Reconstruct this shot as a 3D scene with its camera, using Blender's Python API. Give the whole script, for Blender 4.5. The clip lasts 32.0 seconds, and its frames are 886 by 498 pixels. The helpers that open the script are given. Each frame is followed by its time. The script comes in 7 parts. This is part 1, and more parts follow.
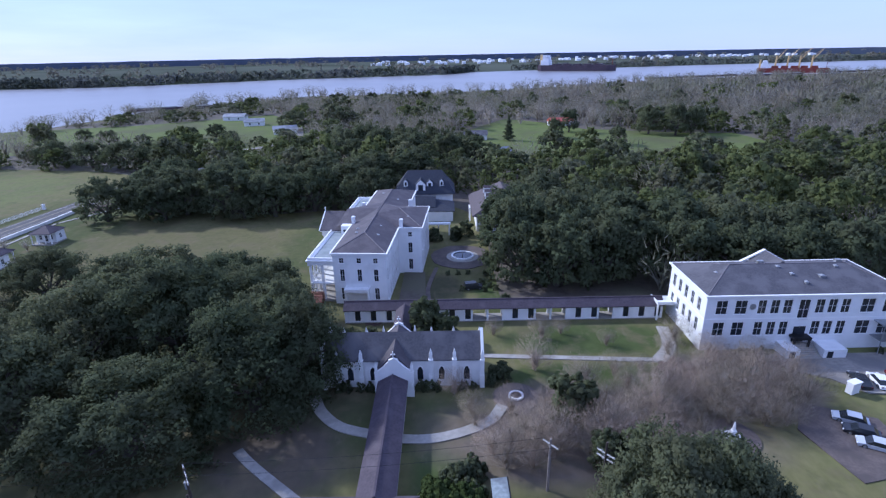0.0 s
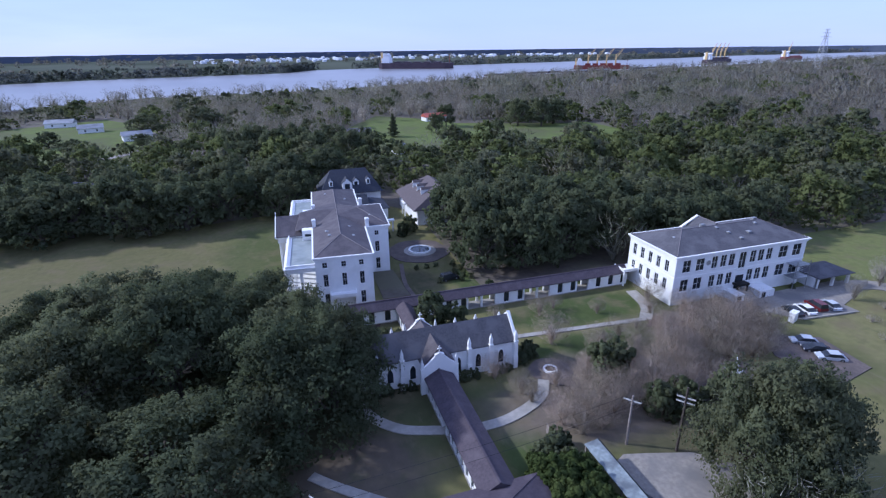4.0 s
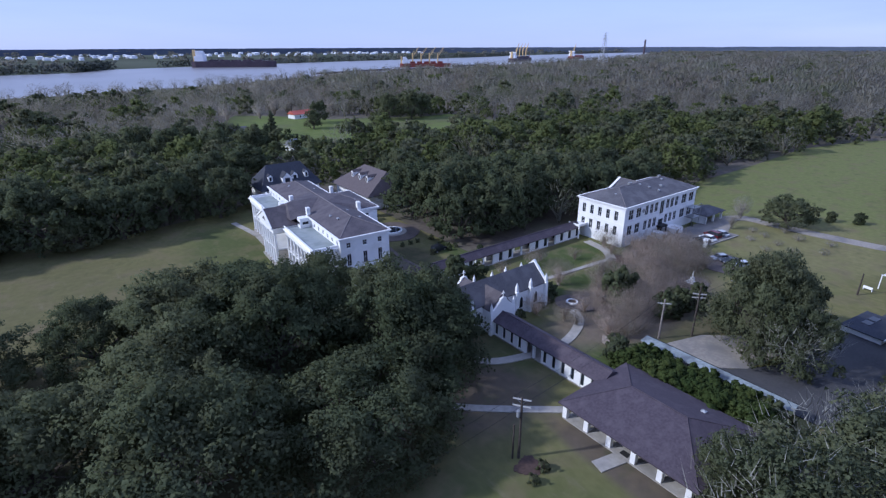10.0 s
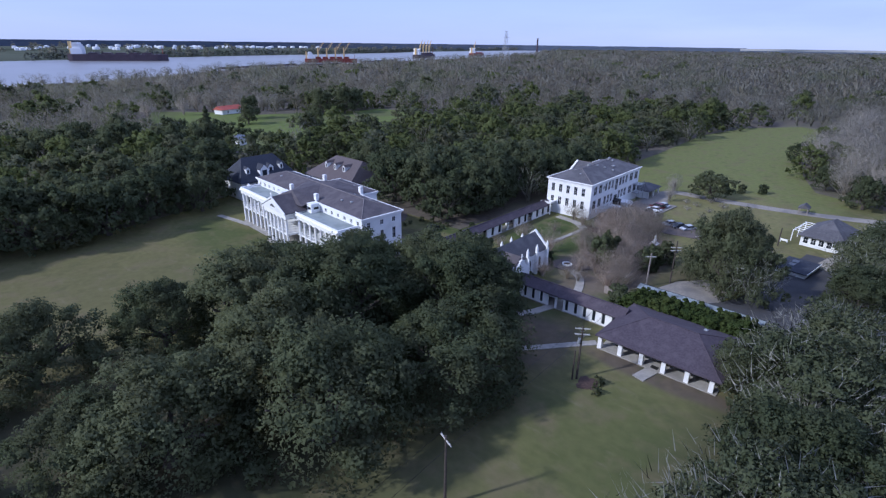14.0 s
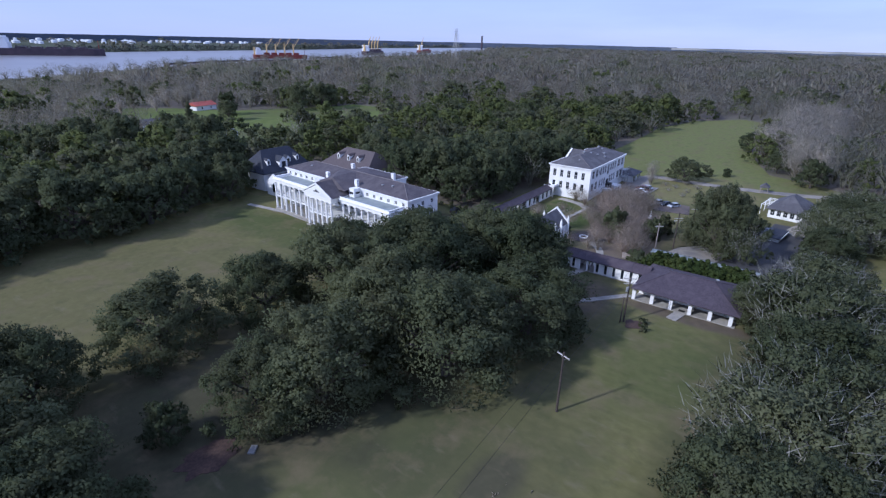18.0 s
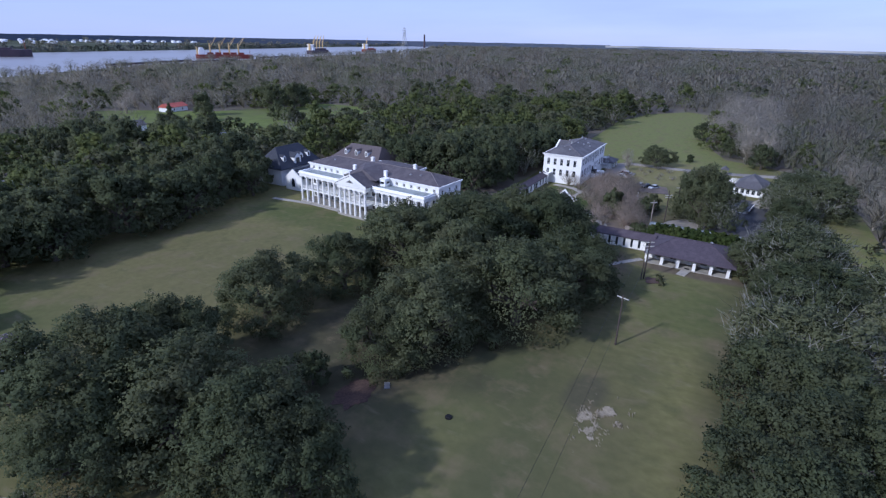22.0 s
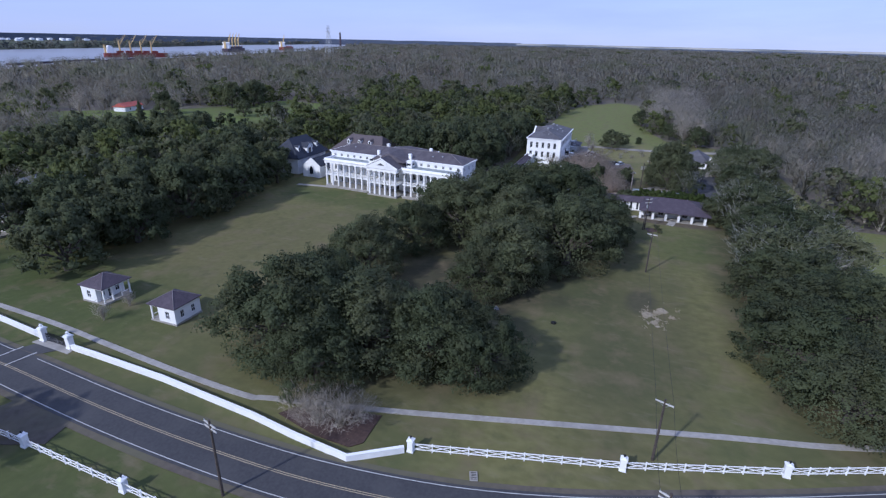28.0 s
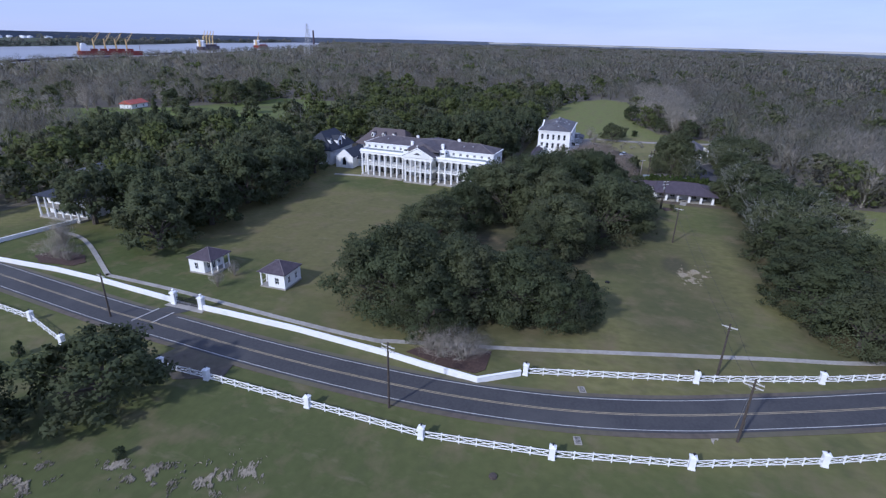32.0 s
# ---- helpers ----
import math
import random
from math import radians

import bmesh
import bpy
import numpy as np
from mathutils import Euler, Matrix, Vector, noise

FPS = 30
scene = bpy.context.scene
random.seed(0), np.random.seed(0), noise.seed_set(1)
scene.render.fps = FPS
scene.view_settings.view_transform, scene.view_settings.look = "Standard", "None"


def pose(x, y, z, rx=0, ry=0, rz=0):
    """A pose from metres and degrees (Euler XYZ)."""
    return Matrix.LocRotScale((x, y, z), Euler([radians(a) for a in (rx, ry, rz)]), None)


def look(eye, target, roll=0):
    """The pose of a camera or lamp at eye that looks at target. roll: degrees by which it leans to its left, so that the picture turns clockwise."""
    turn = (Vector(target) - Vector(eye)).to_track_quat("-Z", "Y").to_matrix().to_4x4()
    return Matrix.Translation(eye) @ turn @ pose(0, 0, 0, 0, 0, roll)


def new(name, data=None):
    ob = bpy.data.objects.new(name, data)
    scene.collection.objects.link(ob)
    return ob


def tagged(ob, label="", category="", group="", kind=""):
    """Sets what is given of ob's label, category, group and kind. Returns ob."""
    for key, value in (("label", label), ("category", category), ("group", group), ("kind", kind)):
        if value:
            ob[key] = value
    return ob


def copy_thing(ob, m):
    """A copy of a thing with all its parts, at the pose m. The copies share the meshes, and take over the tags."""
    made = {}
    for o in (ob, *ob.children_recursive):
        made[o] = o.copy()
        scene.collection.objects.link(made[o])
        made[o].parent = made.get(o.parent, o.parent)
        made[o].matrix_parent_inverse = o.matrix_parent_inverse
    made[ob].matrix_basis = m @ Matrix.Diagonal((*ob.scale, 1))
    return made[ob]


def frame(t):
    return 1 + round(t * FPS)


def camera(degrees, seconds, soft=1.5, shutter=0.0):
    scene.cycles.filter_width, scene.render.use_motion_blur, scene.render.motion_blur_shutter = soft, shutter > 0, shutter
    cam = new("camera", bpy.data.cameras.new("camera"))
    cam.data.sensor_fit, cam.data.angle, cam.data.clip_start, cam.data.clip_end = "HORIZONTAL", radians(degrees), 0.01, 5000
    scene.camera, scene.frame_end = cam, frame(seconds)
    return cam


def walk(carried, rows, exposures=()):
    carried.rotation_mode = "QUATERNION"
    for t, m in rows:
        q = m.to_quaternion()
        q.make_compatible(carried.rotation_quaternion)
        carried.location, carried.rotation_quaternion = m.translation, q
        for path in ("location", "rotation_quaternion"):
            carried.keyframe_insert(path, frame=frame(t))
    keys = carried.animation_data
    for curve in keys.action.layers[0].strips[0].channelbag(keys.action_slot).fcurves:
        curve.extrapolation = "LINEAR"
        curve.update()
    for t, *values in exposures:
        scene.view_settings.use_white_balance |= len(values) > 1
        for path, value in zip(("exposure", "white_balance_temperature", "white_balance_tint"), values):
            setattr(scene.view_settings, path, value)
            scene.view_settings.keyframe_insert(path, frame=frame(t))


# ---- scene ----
cam = camera(81.17, 32.0, 1.3)
PATH = [
    (0, (0.00, 0.00, 51.50), (-0.252, 46.741, 33.746), -1.13),
    (0.5, (-3.47, 0.48, 51.54), (-1.789, 47.141, 33.652), -1.05),
    (1, (-6.97, 0.96, 51.57), (-3.185, 47.460, 33.589), -0.98),
    (1.5, (-10.50, 1.43, 51.58), (-5.189, 47.766, 33.550), -0.93),
    (2, (-14.07, 1.88, 51.55), (-7.172, 47.998, 33.495), -0.89),
    (2.5, (-17.65, 2.30, 51.47), (-9.187, 48.144, 33.396), -0.87),
    (3, (-21.24, 2.69, 51.34), (-10.882, 48.141, 33.263), -0.85),
    (3.5, (-24.78, 3.05, 51.19), (-12.574, 48.036, 33.095), -0.81),
    (5.5, (-38.60, 4.32, 50.48), (-20.447, 47.226, 32.335), -0.58),
    (6, (-41.95, 4.68, 50.35), (-22.551, 47.035, 32.188), -0.49),
    (6.5, (-45.27, 5.11, 50.25), (-24.489, 46.786, 32.056), -0.37),
    (7, (-48.62, 5.60, 50.18), (-26.481, 46.563, 31.953), -0.26),
    (7.5, (-51.96, 6.11, 50.14), (-28.561, 46.355, 31.887), -0.19),
    (8, (-55.25, 6.58, 50.12), (-30.565, 46.029, 31.838), -0.16),
    (8.5, (-58.56, 7.01, 50.09), (-32.867, 45.804, 31.794), -0.17),
    (9, (-61.86, 7.38, 50.06), (-35.318, 45.584, 31.744), -0.19),
    (9.5, (-65.16, 7.72, 50.03), (-37.802, 45.345, 31.707), -0.20),
    (10, (-68.49, 8.10, 49.99), (-40.476, 45.246, 31.667), -0.20),
    (10.5, (-71.83, 8.60, 49.95), (-43.174, 45.242, 31.622), -0.17),
    (11, (-75.19, 9.20, 49.92), (-45.738, 45.195, 31.567), -0.12),
    (11.5, (-78.57, 9.86, 49.88), (-48.201, 45.054, 31.481), -0.02),
    (12, (-81.94, 10.59, 49.87), (-50.636, 44.930, 31.413), 0.12),
    (12.5, (-85.28, 11.37, 49.88), (-53.047, 44.806, 31.354), 0.28),
    (13, (-88.61, 12.20, 49.90), (-55.587, 44.819, 31.319), 0.44),
    (13.5, (-91.92, 13.07, 49.95), (-58.141, 44.903, 31.362), 0.59),
    (15.5, (-105.27, 16.46, 50.05), (-69.393, 45.878, 31.414), 1.09),
    (16, (-108.63, 17.33, 50.07), (-72.669, 46.622, 31.408), 1.17),
    (16.5, (-111.98, 18.23, 50.10), (-75.788, 47.227, 31.409), 1.22),
    (17, (-115.27, 19.17, 50.14), (-78.649, 47.618, 31.433), 1.26),
    (17.5, (-118.49, 20.19, 50.21), (-81.314, 47.885, 31.480), 1.29),
    (18, (-121.74, 21.30, 50.30), (-84.136, 48.397, 31.547), 1.30),
    (18.5, (-125.02, 22.48, 50.40), (-87.053, 49.045, 31.620), 1.29),
    (19, (-128.29, 23.68, 50.52), (-90.032, 49.805, 31.718), 1.27),
    (19.5, (-131.58, 24.88, 50.65), (-93.060, 50.602, 31.819), 1.24),
    (20, (-134.88, 26.09, 50.79), (-96.091, 51.403, 31.946), 1.21),
    (20.5, (-138.20, 27.29, 50.92), (-99.032, 52.021, 32.086), 1.20),
    (21, (-141.54, 28.48, 51.03), (-101.961, 52.555, 32.203), 1.19),
    (21.5, (-144.84, 29.70, 51.12), (-104.872, 53.127, 32.322), 1.19),
    (22, (-148.12, 30.97, 51.18), (-107.813, 53.822, 32.401), 1.17),
    (22.5, (-151.37, 32.33, 51.21), (-110.738, 54.621, 32.437), 1.14),
    (23, (-154.55, 33.71, 51.18), (-113.521, 55.242, 32.410), 1.11),
    (23.5, (-157.73, 35.14, 51.14), (-116.588, 56.455, 32.335), 1.08),
    (24, (-160.84, 36.59, 51.08), (-119.849, 58.165, 32.256), 1.07),
    (24.5, (-163.89, 38.10, 51.04), (-122.807, 59.489, 32.207), 1.08),
    (25, (-166.89, 39.65, 51.02), (-125.472, 60.396, 32.203), 1.10),
    (25.5, (-169.89, 41.23, 51.01), (-127.586, 60.124, 32.214), 1.11),
    (27.5, (-181.86, 47.84, 50.85), (-138.658, 64.573, 32.053), 1.21),
    (28, (-184.78, 49.54, 50.81), (-141.358, 65.695, 32.014), 1.26),
    (28.5, (-187.69, 51.31, 50.78), (-144.070, 66.910, 31.970), 1.31),
    (29, (-190.60, 53.10, 50.74), (-146.781, 68.113, 31.922), 1.34),
    (29.5, (-193.48, 54.86, 50.69), (-149.470, 69.289, 31.867), 1.36),
    (30, (-196.33, 56.58, 50.64), (-152.176, 70.576, 31.819), 1.38),
    (30.5, (-199.18, 58.33, 50.61), (-154.888, 71.900, 31.786), 1.39),
    (31, (-201.99, 60.16, 50.60), (-157.533, 73.188, 31.784), 1.40),
    (31.5, (-204.79, 62.08, 50.60), (-160.450, 75.472, 31.763), 1.41),
    (32, (-207.55, 63.99, 50.60), (-163.345, 77.770, 31.749), 1.44),
]


walk(cam, [(t, look(eye, target, roll)) for t, eye, target, roll in PATH], exposures=[(0.0, 0.21, 5280, 17), (3.0, 0.18, 5330, 16.5), (6.0, 0.06, 5420, 15.5), (10.0, -0.08, 5440, 15), (20.0, -0.08, 5490, 15), (26.0, -0.17, 5490, 15), (32.0, -0.12, 5540, 14.5)])

# ---- sky and sun ----
SUN_AZ, SUN_EL = math.atan2(0.454, -0.89), radians(34)      # light comes from -x, +y
world = bpy.data.worlds.new("sky")
scene.world = world
world.use_nodes = True
wn, wl = world.node_tree.nodes, world.node_tree.links
wn.clear()
w_out = wn.new("ShaderNodeOutputWorld")
w_bg = wn.new("ShaderNodeBackground")
w_sky = wn.new("ShaderNodeTexSky")
w_sky.sky_type = "NISHITA"
w_sky.sun_disc = False
w_sky.sun_elevation = SUN_EL
w_sky.sun_rotation = math.pi / 2 - SUN_AZ
w_sky.air_density, w_sky.dust_density, w_sky.ozone_density = 1.0, 0.25, 2.5
w_co = wn.new("ShaderNodeTexCoord")
w_map = wn.new("ShaderNodeMapping")
w_map.inputs["Scale"].default_value = (1.0, 1.0, 7.0)
w_noise = wn.new("ShaderNodeTexNoise")
w_noise.inputs["Scale"].default_value = 2.2
w_noise.inputs["Detail"].default_value = 6.0
w_noise.inputs["Roughness"].default_value = 0.55
w_ramp = wn.new("ShaderNodeValToRGB")
w_ramp.color_ramp.elements[0].position, w_ramp.color_ramp.elements[1].position = 0.38, 0.72
w_ramp.color_ramp.elements[0].color = (0.76, 0.76, 0.76, 1)
w_ramp.color_ramp.elements[1].color = (0.96, 0.96, 0.96, 1)
w_mix = wn.new("ShaderNodeMix")
w_mix.data_type = "RGBA"
w_mix.inputs["B"].default_value = (3.9, 4.6, 7.3, 1)      # thin high cloud
wl.new(w_co.outputs["Generated"], w_map.inputs["Vector"])
wl.new(w_map.outputs["Vector"], w_noise.inputs["Vector"])
wl.new(w_noise.outputs["Fac"], w_ramp.inputs["Fac"])
wl.new(w_ramp.outputs["Color"], w_mix.inputs["Factor"])
wl.new(w_sky.outputs["Color"], w_mix.inputs["A"])
wl.new(w_mix.outputs["Result"], w_bg.inputs["Color"])
w_bg.inputs["Strength"].default_value = 0.136
wl.new(w_bg.outputs["Background"], w_out.inputs["Surface"])

sun = new("sun", bpy.data.lights.new("sun", "SUN"))
sun.data.energy, sun.data.angle, sun.data.color = 3.75, radians(2.5), (1.0, 0.95, 0.87)
sun.matrix_world = look((math.cos(SUN_AZ) * math.cos(SUN_EL) * 300, math.sin(SUN_AZ) * math.cos(SUN_EL) * 300, math.sin(SUN_EL) * 300), (0, 0, 0))


# ---- materials ----
def mat(name, c1, c2, scale=1.0, rough=0.8, bump=0.0, c3=None, scale3=0.05, lo3=0.45, hi3=0.62, metal=0.0, vary=0.0, stretch=None, detail=4.0, courses=0.0, spec=0.5, through_light=0.0):
    """Noise between c1 and c2 at `scale` per metre, larger stains of c3, horizontal courses, and variation per object."""
    m = bpy.data.materials.new(name)
    m.use_nodes = True
    n, l = m.node_tree.nodes, m.node_tree.links
    b = n["Principled BSDF"]
    b.inputs["Roughness"].default_value, b.inputs["Metallic"].default_value = rough, metal
    b.inputs["Specular IOR Level"].default_value = spec
    geo = n.new("ShaderNodeNewGeometry")
    vec = geo.outputs["Position"]
    if stretch:
        mp = n.new("ShaderNodeMapping")
        mp.inputs["Scale"].default_value = stretch
        l.new(vec, mp.inputs["Vector"])
        vec = mp.outputs["Vector"]
    t1 = n.new("ShaderNodeTexNoise")
    t1.inputs["Scale"].default_value, t1.inputs["Detail"].default_value = scale, detail
    l.new(vec, t1.inputs["Vector"])
    r1 = n.new("ShaderNodeMapRange")
    r1.inputs["From Min"].default_value, r1.inputs["From Max"].default_value = 0.3, 0.7
    l.new(t1.outputs["Fac"], r1.inputs["Value"])
    mx = n.new("ShaderNodeMix")
    mx.data_type = "RGBA"
    mx.inputs["A"].default_value, mx.inputs["B"].default_value = (*c1, 1), (*c2, 1)
    l.new(r1.outputs["Result"], mx.inputs["Factor"])
    col = mx.outputs["Result"]
    if c3:
        t3 = n.new("ShaderNodeTexNoise")
        t3.inputs["Scale"].default_value, t3.inputs["Detail"].default_value = scale3, 5.0
        l.new(geo.outputs["Position"], t3.inputs["Vector"])
        r3 = n.new("ShaderNodeMapRange")
        r3.inputs["From Min"].default_value, r3.inputs["From Max"].default_value = lo3, hi3
        l.new(t3.outputs["Fac"], r3.inputs["Value"])
        m3 = n.new("ShaderNodeMix")
        m3.data_type = "RGBA"
        m3.inputs["B"].default_value = (*c3, 1)
        l.new(r3.outputs["Result"], m3.inputs["Factor"])
        l.new(col, m3.inputs["A"])
        col = m3.outputs["Result"]
    if vary:
        oi = n.new("ShaderNodeObjectInfo")
        rr = n.new("ShaderNodeMapRange")
        rr.inputs["To Min"].default_value, rr.inputs["To Max"].default_value = 1 - vary, 1 + vary
        l.new(oi.outputs["Random"], rr.inputs["Value"])
        hs = n.new("ShaderNodeHueSaturation")
        hr = n.new("ShaderNodeMapRange")
        hr.inputs["To Min"].default_value, hr.inputs["To Max"].default_value = 0.5 + vary * 0.08, 0.5 - vary * 0.08
        l.new(oi.outputs["Random"], hr.inputs["Value"])
        l.new(hr.outputs["Result"], hs.inputs["Hue"])
        l.new(rr.outputs["Result"], hs.inputs["Value"])
        l.new(col, hs.inputs["Color"])
        col = hs.outputs["Color"]
    l.new(col, b.inputs["Base Color"])
    if through_light:
        tr = n.new("ShaderNodeBsdfTranslucent")
        ms = n.new("ShaderNodeMixShader")
        ms.inputs["Fac"].default_value = through_light
        l.new(col, tr.inputs["Color"])
        l.new(b.outputs["BSDF"], ms.inputs[1])
        l.new(tr.outputs["BSDF"], ms.inputs[2])
        l.new(ms.outputs["Shader"], n["Material Output"].inputs["Surface"])
    if bump or courses:
        bp = n.new("ShaderNodeBump")
        bp.inputs["Strength"].default_value = max(bump, 0.3)
        bp.inputs["Distance"].default_value = 0.05
        src = t1.outputs["Fac"]
        if courses:
            wv = n.new("ShaderNodeTexWave")
            wv.wave_type, wv.bands_direction, wv.wave_profile = "BANDS", "Z", "SAW"
            wv.inputs["Scale"].default_value = courses
            wv.inputs["Distortion"].default_value = 0.4
            l.new(geo.outputs["Position"], wv.inputs["Vector"])
            src = wv.outputs["Fac"]
        l.new(src, bp.inputs["Height"])
        l.new(bp.outputs["Normal"], b.inputs["Normal"])
    return m


M = {}
M["white"] = mat("white_paint", (0.74, 0.75, 0.76), (0.82, 0.82, 0.81), 0.6, 0.6, c3=(0.62, 0.63, 0.62), scale3=0.25, lo3=0.55, hi3=0.8)
M["trim"] = mat("white_trim", (0.80, 0.80, 0.80), (0.85, 0.85, 0.84), 1.0, 0.55)
M["shingle"] = mat("brown_asphalt_shingle", (0.053, 0.046, 0.055), (0.080, 0.069, 0.080), 3.5, 0.8, c3=(0.091, 0.080, 0.089), scale3=0.5, courses=2.2)
M["walk_shingle"] = mat("purple_brown_shingle", (0.042, 0.032, 0.044), (0.068, 0.053, 0.068), 3.0, 0.8, c3=(0.083, 0.068, 0.082), scale3=0.6, lo3=0.5, hi3=0.75, courses=2.2)
M["grey_shingle"] = mat("grey_asphalt_shingle", (0.057, 0.055, 0.065), (0.090, 0.088, 0.098), 3.0, 0.8, c3=(0.107, 0.104, 0.115), scale3=0.35, courses=2.2)
M["slate"] = mat("dark_blue_slate", (0.016, 0.020, 0.033), (0.032, 0.038, 0.055), 2.0, 0.8, courses=2.0)
M["tan_shingle"] = mat("tan_grey_shingle", (0.078, 0.063, 0.066), (0.112, 0.092, 0.094), 2.5, 0.9, courses=2.2)
M["copper"] = mat("pale_green_membrane", (0.223, 0.260, 0.267), (0.273, 0.304, 0.304), 0.5, 0.7, c3=(0.186, 0.217, 0.220), scale3=0.3)
M["glass"] = mat("dark_window_glass", (0.012, 0.016, 0.022), (0.03, 0.036, 0.045), 0.7, 0.08)
M["metal"] = mat("grey_metal", (0.30, 0.31, 0.32), (0.42, 0.43, 0.44), 2.0, 0.45, metal=0.7)
M["iron"] = mat("black_iron", (0.015, 0.015, 0.017), (0.03, 0.03, 0.03), 3.0, 0.5, metal=0.6)
M["brick"] = mat("red_brick", (0.24, 0.11, 0.075), (0.34, 0.17, 0.12), 6.0, 0.9)
M["paver"] = mat("brown_brick_paving", (0.095, 0.075, 0.066), (0.140, 0.112, 0.098), 3.0, 0.9, c3=(0.080, 0.066, 0.060), scale3=0.3)
M["concrete"] = mat("pale_concrete", (0.27, 0.255, 0.23), (0.35, 0.332, 0.30), 1.5, 0.9, bump=0.2, c3=(0.205, 0.195, 0.178), scale3=0.25, lo3=0.5, hi3=0.75)
M["asphalt"] = mat("worn_asphalt", (0.037, 0.037, 0.041), (0.053, 0.053, 0.056), 2.5, 0.85, bump=0.2, c3=(0.068, 0.067, 0.067), scale3=0.12, lo3=0.48, hi3=0.75)
M["drive"] = mat("grey_gravel_drive", (0.215, 0.195, 0.168), (0.300, 0.275, 0.240), 2.0, 0.95, c3=(0.169, 0.159, 0.150), scale3=0.15)
M["line_white"] = mat("worn_white_line", (0.40, 0.40, 0.385), (0.54, 0.535, 0.52), 3.0, 0.7)
M["line_yellow"] = mat("worn_yellow_line", (0.29, 0.24, 0.15), (0.37, 0.31, 0.20), 3.0, 0.7)
M["lawn"] = mat("winter_lawn", (0.118, 0.115, 0.046), (0.166, 0.155, 0.068), 0.55, 0.95, bump=0.35, c3=(0.080, 0.091, 0.039), scale3=0.03, lo3=0.47, hi3=0.70, stretch=(1.325, 0.795, 1.060), detail=8.0, spec=0.1)
M["green_lawn"] = mat("green_grass", (0.046, 0.072, 0.026), (0.070, 0.098, 0.037), 0.6, 0.95, bump=0.3, c3=(0.13, 0.128, 0.065), scale3=0.05, detail=8.0)
M["field"] = mat("pale_green_field", (0.095, 0.125, 0.036), (0.130, 0.158, 0.050), 0.2, 0.95, c3=(0.096, 0.104, 0.048), scale3=0.02, detail=8.0, spec=0.1)
M["litter"] = mat("leaf_litter", (0.069, 0.057, 0.046), (0.113, 0.094, 0.076), 0.8, 0.95, bump=0.4, c3=(0.098, 0.092, 0.057), scale3=0.06, detail=8.0)
M["mulch"] = mat("dark_mulch", (0.041, 0.025, 0.020), (0.077, 0.047, 0.038), 2.5, 0.95, bump=0.4)
M["sand"] = mat("bare_sandy_soil", (0.24, 0.215, 0.175), (0.34, 0.31, 0.26), 1.5, 0.95, bump=0.3)
M["wood_pole"] = mat("weathered_pole_wood", (0.045, 0.035, 0.029), (0.078, 0.063, 0.054), 4.0, 0.9)
M["grey_wood"] = mat("grey_fence_wood", (0.20, 0.17, 0.155), (0.30, 0.265, 0.24), 3.0, 0.9)
M["pale_arm"] = mat("bleached_crossarm_wood", (0.42, 0.41, 0.39), (0.56, 0.55, 0.52), 3.0, 0.85)
M["bark"] = mat("oak_bark", (0.055, 0.045, 0.038), (0.10, 0.085, 0.072), 3.0, 0.95)
M["pale_bark"] = mat("pale_grey_bark", (0.27, 0.245, 0.21), (0.42, 0.385, 0.34), 3.0, 0.95)
M["oak_leaf"] = mat("live_oak_leaves", (0.086, 0.104, 0.056), (0.138, 0.162, 0.090), 0.7, 0.9, vary=0.2, detail=6.0, c3=(0.100, 0.112, 0.064), scale3=0.16, spec=0.05, through_light=0.5)
M["green_leaf"] = mat("bright_evergreen_leaves", (0.046, 0.066, 0.022), (0.090, 0.120, 0.042), 2.5, 0.9, vary=0.2, detail=8.0, spec=0.05, through_light=0.4)
M["grey_leaf"] = mat("grey_green_mossy_leaves", (0.094, 0.110, 0.058), (0.160, 0.174, 0.102), 0.8, 0.9, vary=0.2, detail=9.0, spec=0.05, through_light=0.4)
M["twig"] = mat("brown_grey_twigs", (0.265, 0.218, 0.172), (0.425, 0.362, 0.295), 0.5, 0.95, vary=0.2, spec=0.05, through_light=0.4)
M["far_oak"] = mat("distant_evergreen", (0.082, 0.102, 0.046), (0.150, 0.172, 0.084), 0.9, 0.9, c3=(0.160, 0.162, 0.105), scale3=0.06, detail=7.0, spec=0.05, through_light=0.5)
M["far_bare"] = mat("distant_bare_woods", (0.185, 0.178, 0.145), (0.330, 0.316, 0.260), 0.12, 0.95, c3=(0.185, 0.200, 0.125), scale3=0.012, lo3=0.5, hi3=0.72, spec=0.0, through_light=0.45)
M["far_oak_olive"] = mat("distant_olive_evergreen", (0.098, 0.122, 0.046), (0.172, 0.196, 0.080), 0.9, 0.9, detail=7.0, spec=0.05, through_light=0.5)
M["far_oak_grey"] = mat("distant_grey_evergreen", (0.100, 0.112, 0.066), (0.185, 0.196, 0.128), 0.9, 0.9, c3=(0.090, 0.110, 0.058), scale3=0.06, detail=7.0, spec=0.05, through_light=0.5)
M["far_bare_brown"] = mat("distant_brown_bare_woods", (0.170, 0.150, 0.120), (0.275, 0.247, 0.202), 0.12, 0.95, c3=(0.165, 0.170, 0.110), scale3=0.012, spec=0.0, through_light=0.45)
# Grey-green tree colour, paled to carry the haze over the river
M["bank_wood"] = mat("hazed_bank_trees", (0.130, 0.145, 0.135), (0.225, 0.232, 0.215), 0.02, 0.95, c3=(0.085, 0.100, 0.075), scale3=0.01, spec=0.0, through_light=0.45)
